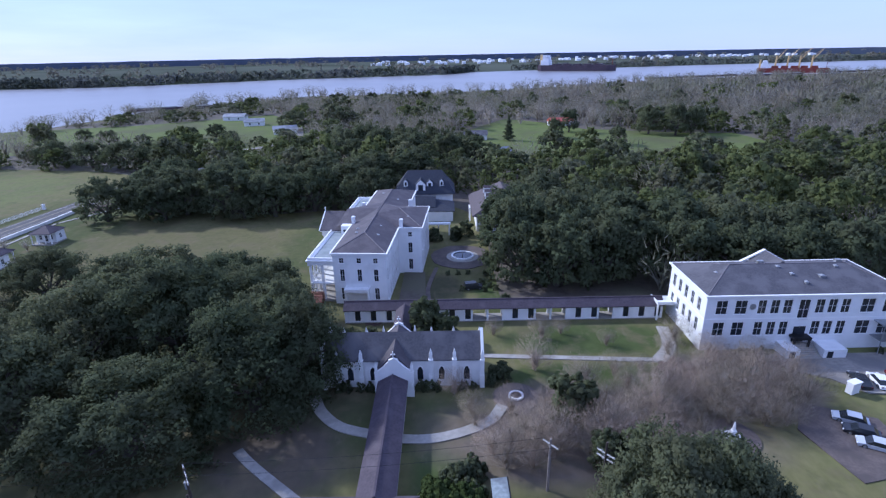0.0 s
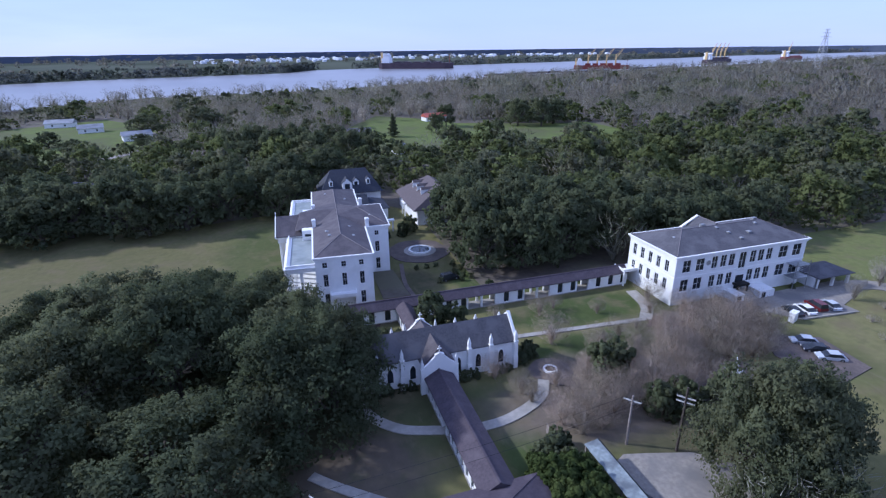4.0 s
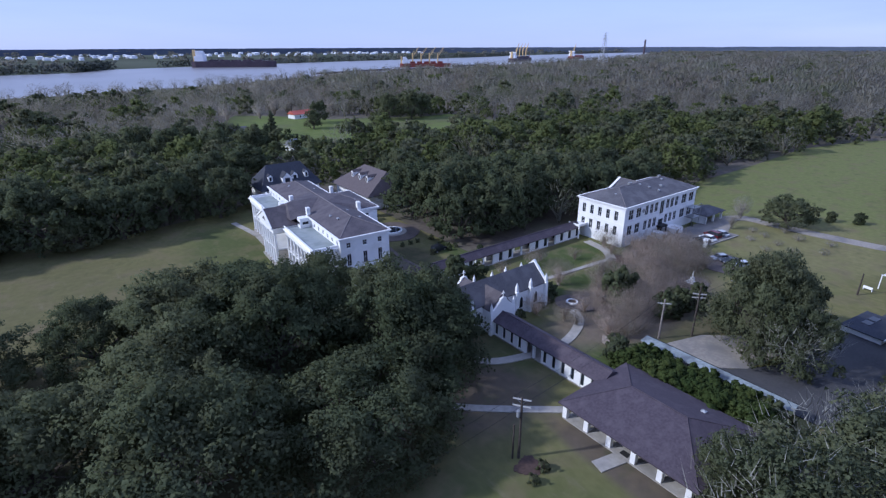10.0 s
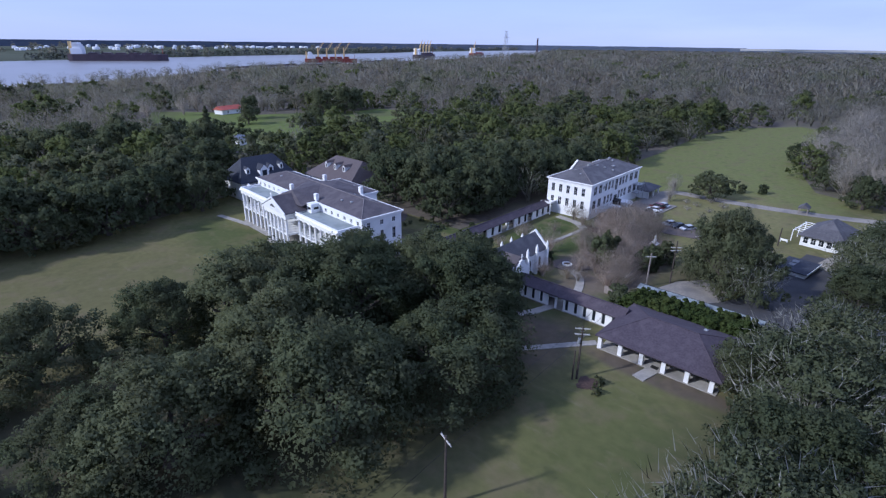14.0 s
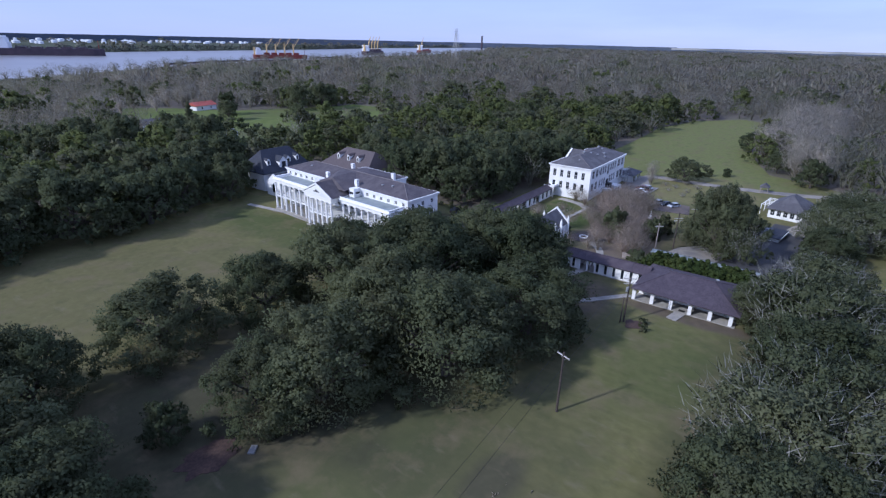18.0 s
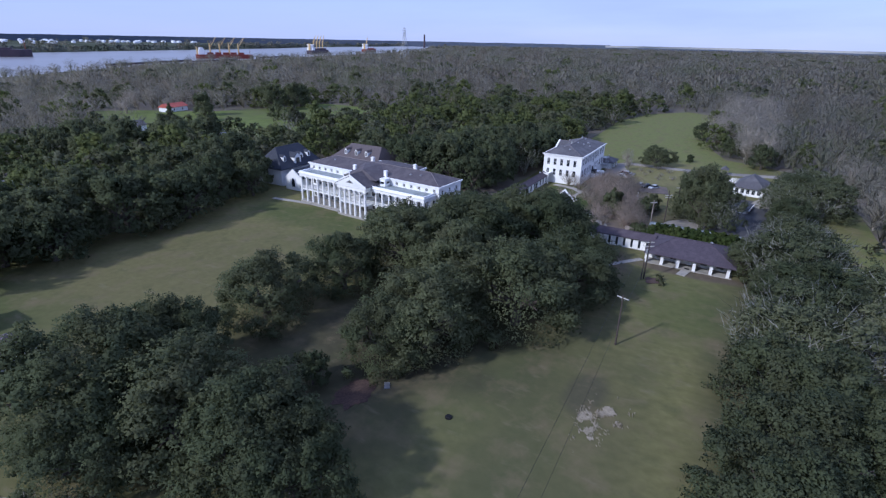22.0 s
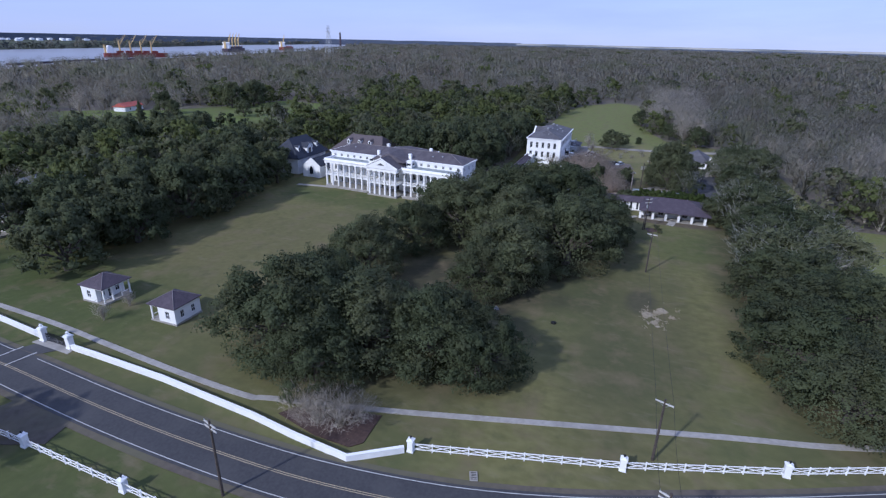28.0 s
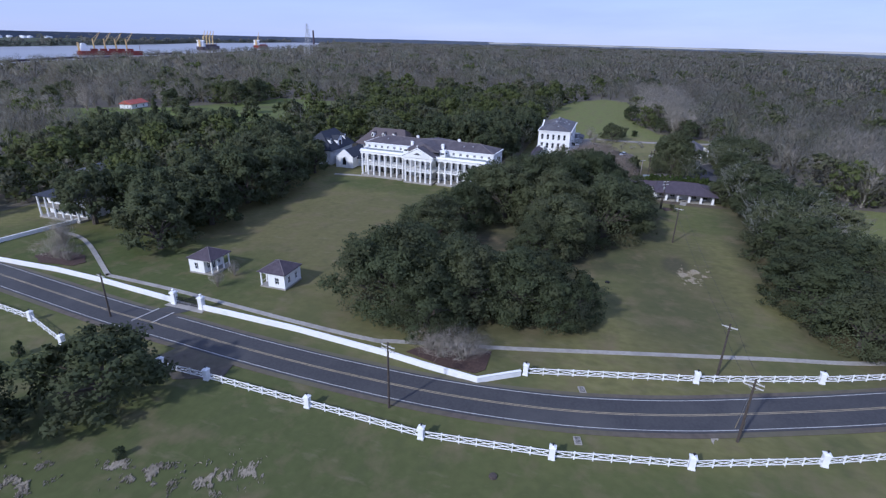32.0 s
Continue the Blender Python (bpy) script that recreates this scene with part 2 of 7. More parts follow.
# The blue haze of distance is put into this base colour
M["haze_wood"] = mat("hazed_distant_woods", (0.085, 0.105, 0.150), (0.115, 0.135, 0.180), 0.01, 0.95, spec=0.0)
M["water"] = mat("muddy_river", (0.205, 0.198, 0.205), (0.235, 0.226, 0.232), 0.01, 0.28, c3=(0.185, 0.178, 0.185), scale3=0.004, spec=0.35)
M["pool"] = mat("dark_pool_water", (0.02, 0.03, 0.05), (0.03, 0.04, 0.06), 1.0, 0.05)
M["tank"] = mat("white_tank_steel", (0.78, 0.80, 0.84), (0.85, 0.86, 0.88), 0.05, 0.6)
M["hull_red"] = mat("red_hull_paint", (0.182, 0.028, 0.022), (0.231, 0.050, 0.033), 0.1, 0.6)
M["hull_dark"] = mat("dark_hull_paint", (0.045, 0.03, 0.045), (0.075, 0.05, 0.065), 0.1, 0.6)
M["yellow"] = mat("buff_crane_paint", (0.55, 0.38, 0.16), (0.62, 0.45, 0.22), 0.3, 0.6)
M["red_roof"] = mat("red_metal_roof", (0.36, 0.075, 0.055), (0.44, 0.11, 0.08), 0.3, 0.6)
M["grey_roof"] = mat("pale_metal_roof", (0.252, 0.264, 0.282), (0.312, 0.324, 0.342), 0.6, 0.5, c3=(0.198, 0.204, 0.216), scale3=0.3)
M["shed_roof"] = mat("pale_aqua_metal_roof", (0.150, 0.178, 0.185), (0.275, 0.315, 0.320), 2.2, 0.5, c3=(0.105, 0.120, 0.130), scale3=0.35)
M["ridge"] = mat("pale_ridge_shingle", (0.13, 0.115, 0.12), (0.20, 0.18, 0.185), 3.0, 0.85)
# Olive fields, their colour made paler and bluer for distant haze
M["far_field"] = mat("hazed_olive_fields", (0.080, 0.092, 0.074), (0.115, 0.125, 0.096), 0.004, 0.95, c3=(0.05, 0.06, 0.042), scale3=0.002, spec=0.0)
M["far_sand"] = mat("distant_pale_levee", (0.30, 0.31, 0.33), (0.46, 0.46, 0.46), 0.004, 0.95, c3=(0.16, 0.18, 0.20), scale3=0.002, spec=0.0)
M["straw"] = mat("cut_straw", (0.22, 0.19, 0.135), (0.33, 0.29, 0.22), 3.0, 0.95)
M["lichen"] = mat("lichen_grey_bark", (0.19, 0.19, 0.165), (0.30, 0.30, 0.265), 3.0, 0.95, spec=0.0)
M["grey_twig"] = mat("pale_grey_twigs", (0.270, 0.248, 0.205), (0.43, 0.40, 0.335), 0.5, 0.95, vary=0.2, spec=0.05, through_light=0.4)
M["tyre"] = mat("black_rubber", (0.012, 0.012, 0.012), (0.022, 0.022, 0.022), 4.0, 0.8)
M["teal"] = mat("teal_tarpaulin", (0.03, 0.16, 0.13), (0.05, 0.21, 0.17), 2.0, 0.7)


def ground_zones(m, zones):
    """Lays soft-edged, uneven oval zones of other tones into the ground's colour."""
    n, l = m.node_tree.nodes, m.node_tree.links
    b = n["Principled BSDF"]
    col = b.inputs["Base Color"].links[0].from_socket
    geo = n.new("ShaderNodeNewGeometry")
    t1 = n.new("ShaderNodeTexNoise")
    t1.inputs["Scale"].default_value, t1.inputs["Detail"].default_value = 0.09, 7.0
    t2 = n.new("ShaderNodeTexNoise")
    t2.inputs["Scale"].default_value, t2.inputs["Detail"].default_value = 0.7, 6.0
    for t in (t1, t2):
        l.new(geo.outputs["Position"], t.inputs["Vector"])
    for x, y, rx, ry, c, edge, most in zones:
        mp = n.new("ShaderNodeMapping")
        mp.vector_type = "POINT"
        mp.inputs["Location"].default_value = (-x / rx, -y / ry, 0)
        mp.inputs["Scale"].default_value = (1 / rx, 1 / ry, 0)
        l.new(geo.outputs["Position"], mp.inputs["Vector"])
        ln = n.new("ShaderNodeVectorMath")
        ln.operation = "LENGTH"
        l.new(mp.outputs["Vector"], ln.inputs[0])
        ad = n.new("ShaderNodeMath")
        ad.operation = "MULTIPLY_ADD"
        l.new(t1.outputs["Fac"], ad.inputs[0])
        ad.inputs[1].default_value = 0.9
        l.new(ln.outputs["Value"], ad.inputs[2])
        r = n.new("ShaderNodeMapRange")
        r.interpolation_type = "SMOOTHSTEP"
        r.inputs["From Min"].default_value, r.inputs["From Max"].default_value = 1.45 + edge, 1.45 - edge
        r.inputs["To Max"].default_value = most
        l.new(ad.outputs["Value"], r.inputs["Value"])
        lo = n.new("ShaderNodeMix")
        lo.data_type = "RGBA"
        lo.inputs["A"].default_value, lo.inputs["B"].default_value = (*[v * 0.7 for v in c], 1), (*[v * 1.25 for v in c], 1)
        l.new(t2.outputs["Fac"], lo.inputs["Factor"])
        mx = n.new("ShaderNodeMix")
        mx.data_type = "RGBA"
        l.new(r.outputs["Result"], mx.inputs["Factor"])
        l.new(col, mx.inputs["A"])
        l.new(lo.outputs["Result"], mx.inputs["B"])
        col = mx.outputs["Result"]
    l.new(col, b.inputs["Base Color"])


def mottle(m, c, scale, lo, hi, most, stretch=(1, 1, 1)):
    """Patches of another growth all over, at one scale."""
    n, l = m.node_tree.nodes, m.node_tree.links
    b = n["Principled BSDF"]
    geo, mp, t, r, mx = (n.new("ShaderNode" + k) for k in ("NewGeometry", "Mapping", "TexNoise", "MapRange", "Mix"))
    mp.inputs["Scale"].default_value = stretch
    t.inputs["Scale"].default_value, t.inputs["Detail"].default_value, t.inputs["Roughness"].default_value = scale, 5.0, 0.6
    r.inputs["From Min"].default_value, r.inputs["From Max"].default_value, r.inputs["To Max"].default_value = lo, hi, most
    mx.data_type = "RGBA"
    mx.inputs["B"].default_value = (*c, 1)
    l.new(geo.outputs["Position"], mp.inputs["Vector"])
    l.new(mp.outputs["Vector"], t.inputs["Vector"])
    l.new(t.outputs["Fac"], r.inputs["Value"])
    l.new(r.outputs["Result"], mx.inputs["Factor"])
    l.new(b.inputs["Base Color"].links[0].from_socket, mx.inputs["A"])
    l.new(mx.outputs["Result"], b.inputs["Base Color"])


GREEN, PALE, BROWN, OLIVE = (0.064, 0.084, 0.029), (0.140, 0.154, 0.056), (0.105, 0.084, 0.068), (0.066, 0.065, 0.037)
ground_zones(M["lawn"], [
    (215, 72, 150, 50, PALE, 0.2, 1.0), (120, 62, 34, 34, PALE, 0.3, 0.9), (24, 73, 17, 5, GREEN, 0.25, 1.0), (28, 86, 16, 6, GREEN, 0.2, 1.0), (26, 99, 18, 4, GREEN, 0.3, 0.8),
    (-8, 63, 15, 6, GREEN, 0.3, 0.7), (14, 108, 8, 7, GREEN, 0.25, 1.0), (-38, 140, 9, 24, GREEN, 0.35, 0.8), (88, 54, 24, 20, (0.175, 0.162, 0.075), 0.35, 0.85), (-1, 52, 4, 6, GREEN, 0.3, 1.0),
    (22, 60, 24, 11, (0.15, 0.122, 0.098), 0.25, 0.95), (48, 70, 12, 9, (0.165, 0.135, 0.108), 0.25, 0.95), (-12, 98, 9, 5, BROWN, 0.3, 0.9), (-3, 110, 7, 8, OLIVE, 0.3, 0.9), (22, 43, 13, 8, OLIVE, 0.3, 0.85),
    # The zone at (-90, 84) paints in grove shade along with dark leaf litter
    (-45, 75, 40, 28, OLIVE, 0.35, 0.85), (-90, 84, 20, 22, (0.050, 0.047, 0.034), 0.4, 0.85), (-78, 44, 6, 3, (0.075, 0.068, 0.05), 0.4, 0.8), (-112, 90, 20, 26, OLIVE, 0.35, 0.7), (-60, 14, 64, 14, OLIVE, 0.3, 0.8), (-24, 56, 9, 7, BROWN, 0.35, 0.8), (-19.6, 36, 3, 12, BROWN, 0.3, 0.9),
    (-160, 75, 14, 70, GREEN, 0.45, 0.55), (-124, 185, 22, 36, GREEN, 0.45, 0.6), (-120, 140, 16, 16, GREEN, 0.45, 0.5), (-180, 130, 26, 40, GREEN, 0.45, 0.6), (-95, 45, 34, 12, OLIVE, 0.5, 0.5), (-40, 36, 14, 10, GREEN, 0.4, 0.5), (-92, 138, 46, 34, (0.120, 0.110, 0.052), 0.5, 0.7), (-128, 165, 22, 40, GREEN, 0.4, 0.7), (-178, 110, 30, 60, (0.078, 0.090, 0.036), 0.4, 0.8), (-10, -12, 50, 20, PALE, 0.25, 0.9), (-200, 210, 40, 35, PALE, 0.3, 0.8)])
mottle(M["lawn"], (0.150, 0.122, 0.074), 0.16, 0.50, 0.72, 0.75)
mottle(M["lawn"], (0.070, 0.078, 0.036), 0.23, 0.54, 0.76, 0.65)
mottle(M["lawn"], (0.175, 0.150, 0.100), 0.5, 0.58, 0.72, 0.4, (1.0, 0.35, 1.0))
mottle(M["green_lawn"], (0.120, 0.115, 0.060), 0.3, 0.52, 0.75, 0.6)
mottle(M["field"], (0.115, 0.118, 0.056), 0.08, 0.5, 0.72, 0.7)
mottle(M["litter"], (0.135, 0.115, 0.080), 0.3, 0.5, 0.75, 0.6)
for key, c in (("car_white", (0.75, 0.76, 0.78)), ("car_red", (0.10, 0.014, 0.018)), ("car_silver", (0.42, 0.45, 0.50)), ("car_black", (0.018, 0.02, 0.026))):
    M[key] = mat(key + "_paint", c, tuple(v * 1.1 for v in c), 1.0, 0.25)


# ---- mesh helpers ----
class Geo:
    """Collects faces of one mesh."""

    def __init__(self):
        self.v, self.f = [], []

    def add(self, verts, faces):
        k = len(self.v)
        self.v += [tuple(p) for p in verts]
        self.f += [tuple(i + k for i in q) for q in faces]
        return self

    def box(self, x0, x1, y0, y1, z0, z1):
        return self.add([(x0, y0, z0), (x1, y0, z0), (x1, y1, z0), (x0, y1, z0), (x0, y0, z1), (x1, y0, z1), (x1, y1, z1), (x0, y1, z1)],
                        [(0, 3, 2, 1), (4, 5, 6, 7), (0, 1, 5, 4), (1, 2, 6, 5), (2, 3, 7, 6), (3, 0, 4, 7)])

    def cyl(self, x, y, z0, z1, r0, r1=None, n=12):
        r1 = r0 if r1 is None else r1
        ring = [(math.cos(2 * math.pi * i / n), math.sin(2 * math.pi * i / n)) for i in range(n)]
        vs = [(x + r0 * a, y + r0 * b, z0) for a, b in ring] + [(x + r1 * a, y + r1 * b, z1) for a, b in ring]
        return self.add(vs, [(i, (i + 1) % n, n + (i + 1) % n, n + i) for i in range(n)] + [tuple(range(n - 1, -1, -1)), tuple(range(n, 2 * n))])

    def tube(self, p, q, r0, r1=None, n=5):
        r1 = r0 if r1 is None else r1
        p, q = Vector(p), Vector(q)
        a = (q - p).normalized()
        s = a.orthogonal().normalized()
        u = a.cross(s)
        ring = [s * math.cos(2 * math.pi * i / n) + u * math.sin(2 * math.pi * i / n) for i in range(n)]
        return self.add([p + r0 * d for d in ring] + [q + r1 * d for d in ring], [(i, (i + 1) % n, n + (i + 1) % n, n + i) for i in range(n)] + [tuple(range(n - 1, -1, -1)), tuple(range(n, 2 * n))])

    def pipe(self, pts, r, n=4):
        """One connected round bar along a line of points."""
        k = len(self.v)
        for i, p in enumerate(pts):
            a = (Vector(pts[min(i + 1, len(pts) - 1)]) - Vector(pts[max(i - 1, 0)])).normalized()
            s = a.cross(Vector((0, 0, 1))).normalized()
            u = s.cross(a)
            self.v += [tuple(Vector(p) + r * (s * math.cos(2 * math.pi * j / n) + u * math.sin(2 * math.pi * j / n))) for j in range(n)]
        for i in range(len(pts) - 1):
            self.f += [(k + i * n + j, k + i * n + (j + 1) % n, k + (i + 1) * n + (j + 1) % n, k + (i + 1) * n + j) for j in range(n)]
        self.f += [tuple(range(k + n - 1, k - 1, -1)), tuple(range(k + (len(pts) - 1) * n, k + len(pts) * n))]
        return self

    def prism(self, outline, z0, z1):
        n = len(outline)
        return self.add([(x, y, z0) for x, y in outline] + [(x, y, z1) for x, y in outline],
                        [(i, (i + 1) % n, n + (i + 1) % n, n + i) for i in range(n)] + [tuple(range(n - 1, -1, -1)), tuple(range(n, 2 * n))])

    def hip(self, x0, x1, y0, y1, z0, z1, a, b, axis="y", lip=0.18):
        """Hip roof over a rectangle; its ridge runs along axis from a to b. Has a lip of its own thickness."""
        self.box(x0, x1, y0, y1, z0 - lip, z0)
        base = [(x0, y0, z0), (x1, y0, z0), (x1, y1, z0), (x0, y1, z0)]
        if axis == "y":
            m = (x0 + x1) / 2
            return self.add(base + [(m, a, z1), (m, b, z1)], [(0, 1, 4), (1, 2, 5, 4), (2, 3, 5), (3, 0, 4, 5)])
        m = (y0 + y1) / 2
        return self.add(base + [(a, m, z1), (b, m, z1)], [(3, 0, 4), (0, 1, 5, 4), (1, 2, 5), (2, 3, 4, 5)])

    def gable(self, x0, x1, y0, y1, z0, z1, axis="x", lip=0.16):
        """Gable roof with its ridge along axis, solid."""
        if axis == "x":
            m = (y0 + y1) / 2
            sec = [(y0, z0 - lip), (y1, z0 - lip), (y1, z0), (m, z1), (y0, z0)]
            vs = [(x0, a, b) for a, b in sec] + [(x1, a, b) for a, b in sec]
        else:
            m = (x0 + x1) / 2
            sec = [(x0, z0 - lip), (x1, z0 - lip), (x1, z0), (m, z1), (x0, z0)]
            vs = [(a, y0, b) for a, b in sec] + [(a, y1, b) for a, b in sec]
        fs = [(i, (i + 1) % 5, 5 + (i + 1) % 5, 5 + i) for i in range(5)] + [(4, 3, 2, 1, 0), (5, 6, 7, 8, 9)]
        return self.add(vs, fs)

    def lattice(self, xs, zs, solid, y0, y1):
        """A flat grid of bars in one piece: the cells for which solid(i, j) holds."""
        ids, nx, nz = {}, len(xs) - 1, len(zs) - 1

        def at(i, j, k):
            if (i, j, k) not in ids:
                ids[i, j, k] = len(self.v)
                self.v.append((xs[i], (y0, y1)[k], zs[j]))
            return ids[i, j, k]

        full = lambda i, j: 0 <= i < nx and 0 <= j < nz and solid(i, j)
        for i in range(nx):
            for j in range(nz):
                if not full(i, j):
                    continue
                for k in (0, 1):
                    self.f.append((at(i, j, k), at(i + 1, j, k), at(i + 1, j + 1, k), at(i, j + 1, k)))
                for di, dj, a, b in ((-1, 0, (i, j), (i, j + 1)), (1, 0, (i + 1, j), (i + 1, j + 1)), (0, -1, (i, j), (i + 1, j)), (0, 1, (i, j + 1), (i + 1, j + 1))):
                    if not full(i + di, j + dj):
                        self.f.append((at(*a, 0), at(*b, 0), at(*b, 1), at(*a, 1)))
        return self

    def mesh(self, name):
        me = bpy.data.meshes.new(name)
        me.from_pydata(self.v, [], self.f)
        bm = bmesh.new()
        bm.from_mesh(me)
        bmesh.ops.recalc_face_normals(bm, faces=bm.faces)
        bm.to_mesh(me)
        bm.free()
        return me


def np_mesh(name, verts, faces, normals=None):
    """A mesh from arrays: n x 3 places and m x k corners; normals: the way each place is shaded."""
    me = bpy.data.meshes.new(name)
    k = faces.shape[1]
    me.vertices.add(len(verts))
    me.vertices.foreach_set("co", np.ascontiguousarray(verts, dtype=np.float32).ravel())
    me.loops.add(faces.size)
    me.loops.foreach_set("vertex_index", np.ascontiguousarray(faces, dtype=np.int32).ravel())
    me.polygons.add(len(faces))
    me.polygons.foreach_set("loop_start", np.arange(0, faces.size, k, dtype=np.int32))
    me.update(calc_edges=True)
    if normals is not None:
        me.normals_split_custom_set_from_vertices([tuple(q) for q in normals.tolist()])
    return me


def part(name, geo, material, parent=None, label="", at=None):
    """Links geometry as one mesh object, under a thing or a part where a parent is given."""
    me = geo.mesh(name) if isinstance(geo, Geo) else geo
    if not me.materials:
        me.materials.append(M[material])
    ob = new(name, me)
    if parent:
        ob.parent = parent
    if at is not None:
        ob.matrix_basis = at
    if label:
        ob["label"] = label
    return ob


def thing(name, x, y, z=0.0, turn=0.0, label="", category="", group="", kind=""):
    """An empty at the base of a thing that has parts."""
    ob = new(name)
    ob.matrix_basis = pose(x, y, z, 0, 0, turn)
    return tagged(ob, label, category, group, kind)


LAYER = [0.0]


def slab(name, outline, z0, z1, material, label="", category="", kind="structure"):
    """A flat layer on the ground; each lies a little higher than the one before."""
    LAYER[0] += 0.004
    g = Geo().prism(outline, z0, z1 * 0.5 + LAYER[0])
    return tagged(part(name, g, material), label, category, kind=kind)


def ribbon(line, w0, w1):
    """The outline of a strip along a line, between two offsets to its left."""
    pts = [Vector(p) for p in line]
    left, right = [], []
    for i, p in enumerate(pts):
        d = (pts[min(i + 1, len(pts) - 1)] - pts[max(i - 1, 0)]).normalized()
        s = Vector((-d.y, d.x))
        left.append(p + s * w1)
        right.append(p + s * w0)
    return left, right


def strip(name, line, w0, w1, z0, z1, material, label="", category="", kind="structure", parent=None):
    a, b = ribbon(line, w0, w1)
    n = len(a)
    if not parent:
        LAYER[0] += 0.001
        z1 += LAYER[0]
    vs = [(*p, z1) for p in a] + [(*p, z1) for p in b] + [(*p, z0) for p in a] + [(*p, z0) for p in b]
    fs = []
    for i in range(n - 1):
        fs += [(n + i, n + i + 1, i + 1, i), (2 * n + i, 2 * n + i + 1, 3 * n + i + 1, 3 * n + i), (i, i + 1, 2 * n + i + 1, 2 * n + i), (n + i + 1, n + i, 3 * n + i, 3 * n + i + 1)]
    fs += [(0, n, 3 * n, 2 * n), (n - 1, 3 * n - 1, 4 * n - 1, 2 * n - 1)]
    ob = part(name, Geo().add(vs, fs), material, parent)
    return tagged(ob, label, category, kind="" if parent else kind)


def smooth_line(pts, n=6):
    """A Catmull-Rom curve through the points."""
    out = []
    for i in range(len(pts) - 1):
        p0, p1, p2, p3 = (Vector(pts[max(0, min(len(pts) - 1, j))]) for j in (i - 1, i, i + 1, i + 2))
        for k in range(n):
            t = k / n
            out.append(0.5 * (2 * p1 + (p2 - p0) * t + (2 * p0 - 5 * p1 + 4 * p2 - p3) * t * t + (3 * p1 - p0 - 3 * p2 + p3) * t ** 3))
    out.append(Vector(pts[-1]))
    return out


def blob(cx, cy, rx, ry, seed=0, n=36, rough=0.16, turn=0.0):
    """An uneven round outline."""
    out = []
    c, s = math.cos(turn), math.sin(turn)
    for i in range(n):
        a = 2 * math.pi * i / n
        k = 1 + rough * 2 * noise.noise(Vector((math.cos(a) * 1.7 + seed * 3.1, math.sin(a) * 1.7, seed))) + rough * noise.noise(Vector((math.cos(a) * 5 + seed, math.sin(a) * 5, 7)))
        x, y = rx * k * math.cos(a), ry * k * math.sin(a)
        out.append((cx + c * x - s * y, cy + s * x + c * y))
    return out


def inside(x, y, poly):
    hit = False
    for i in range(len(poly)):
        (x0, y0), (x1, y1) = poly[i - 1][:2], poly[i][:2]
        if (y0 > y) != (y1 > y) and x < x0 + (x1 - x0) * (y - y0) / (y1 - y0):
            hit = not hit
    return hit


# ---- ground, river, roads ----
NEAR_BANK = [(-4300, -900), (-1500, 40), (-600, 260), (-420, 330), (-320, 420), (-300, 520), (-270, 620), (-182, 705), (-15, 728), (110, 768), (240, 850), (430, 950), (800, 1063), (1300, 1190), (2100, 1420), (2900, 1890), (4100, 2500)]
FAR_BANK = [(3900, 2850), (3220, 2250), (2000, 2060), (1450, 1850), (640, 1665), (80, 1480), (0, 1338), (-362, 1229), (-640, 1050), (-841, 1027), (-1600, 900), (-4300, 500)]
RIVER = NEAR_BANK + FAR_BANK

g = Geo()
rings = [0, 40, 80, 120, 160, 200, 260, 340, 450, 600, 800, 1100, 1500, 2100, 3000, 4200, 4720]
for i, r in enumerate(rings[1:]):
    for k in range(96):
        a = 2 * math.pi * k / 96
        g.v.append((r * math.cos(a), r * math.sin(a), 0.0))
g.v.append((0, 0, 0))
o = len(g.v) - 1
for k in range(96):
    g.f.append((o, k, (k + 1) % 96))
    for i in range(len(rings) - 2):
        g.f.append((i * 96 + k, (i + 1) * 96 + k, (i + 1) * 96 + (k + 1) % 96, i * 96 + (k + 1) % 96))
tagged(part("ground", g, "lawn"), "flat winter lawn, olive and straw coloured", "ground", kind="structure")

slab("water", RIVER, 0.02, 0.35, "water", "broad muddy grey river under a pale sky", "river")

slab("far_fields", list(reversed(FAR_BANK)) + [(4200, 1900), (3000, 3500), (0, 4650), (-3000, 3500), (-4500, 700)], 0.01, 0.3, "far_field", "flat olive fields on the far shore, slightly hazed in colour", "field")

# floor of the woods, fields and clearings
WOOD_FLOOR = [(-30, 178), (-60, 172), (-90, 180), (-88, 228), (-120, 236), (-150, 242), (-165, 250), (-230, 262), (-330, 258), (-400, 300), (-330, 400), (-285, 490), (-250, 620), (-170, 690), (0, 712), (120, 750), (260, 840), (440, 935), (800, 1045), (1300, 1170), (2100, 1390), (3000, 1850), (3900, 2300), (4200, 900), (4200, -1200), (1500, -900), (300, -260), (10, -110), (-4, -60), (-5, -14), (20, -9), (60, -8), (112, 2), (124, 16), (134, 36), (160, 44), (195, 51), (310, 50), (326, 72), (292, 97), (240, 109), (172, 106), (118, 106), (50, 103), (12, 104), (12, 165), (-5, 190)]
slab("woodland_floor", WOOD_FLOOR, 0.01, 0.03, "litter", "brown leaf litter under the trees", "woodland floor")
CLEARINGS = [[(8, 352), (34, 402), (50, 432), (76, 404), (98, 366), (160, 338), (186, 336), (188, 280), (180, 240), (110, 238), (40, 240), (12, 262)],
             [(-112, 284), (-60, 282), (-30, 276), (6, 268), (8, 278), (-28, 290), (-60, 299), (-110, 302)],
             [(-380, 330), (-330, 410), (-250, 432), (-160, 495), (-120, 440), (-92, 365), (-72, 298), (-100, 280), (-160, 288), (-220, 298), (-330, 305)]]
for c in CLEARINGS:
    slab("field", c, 0.03, 0.06, "field", "pale green mown clearing among the woods", "field")
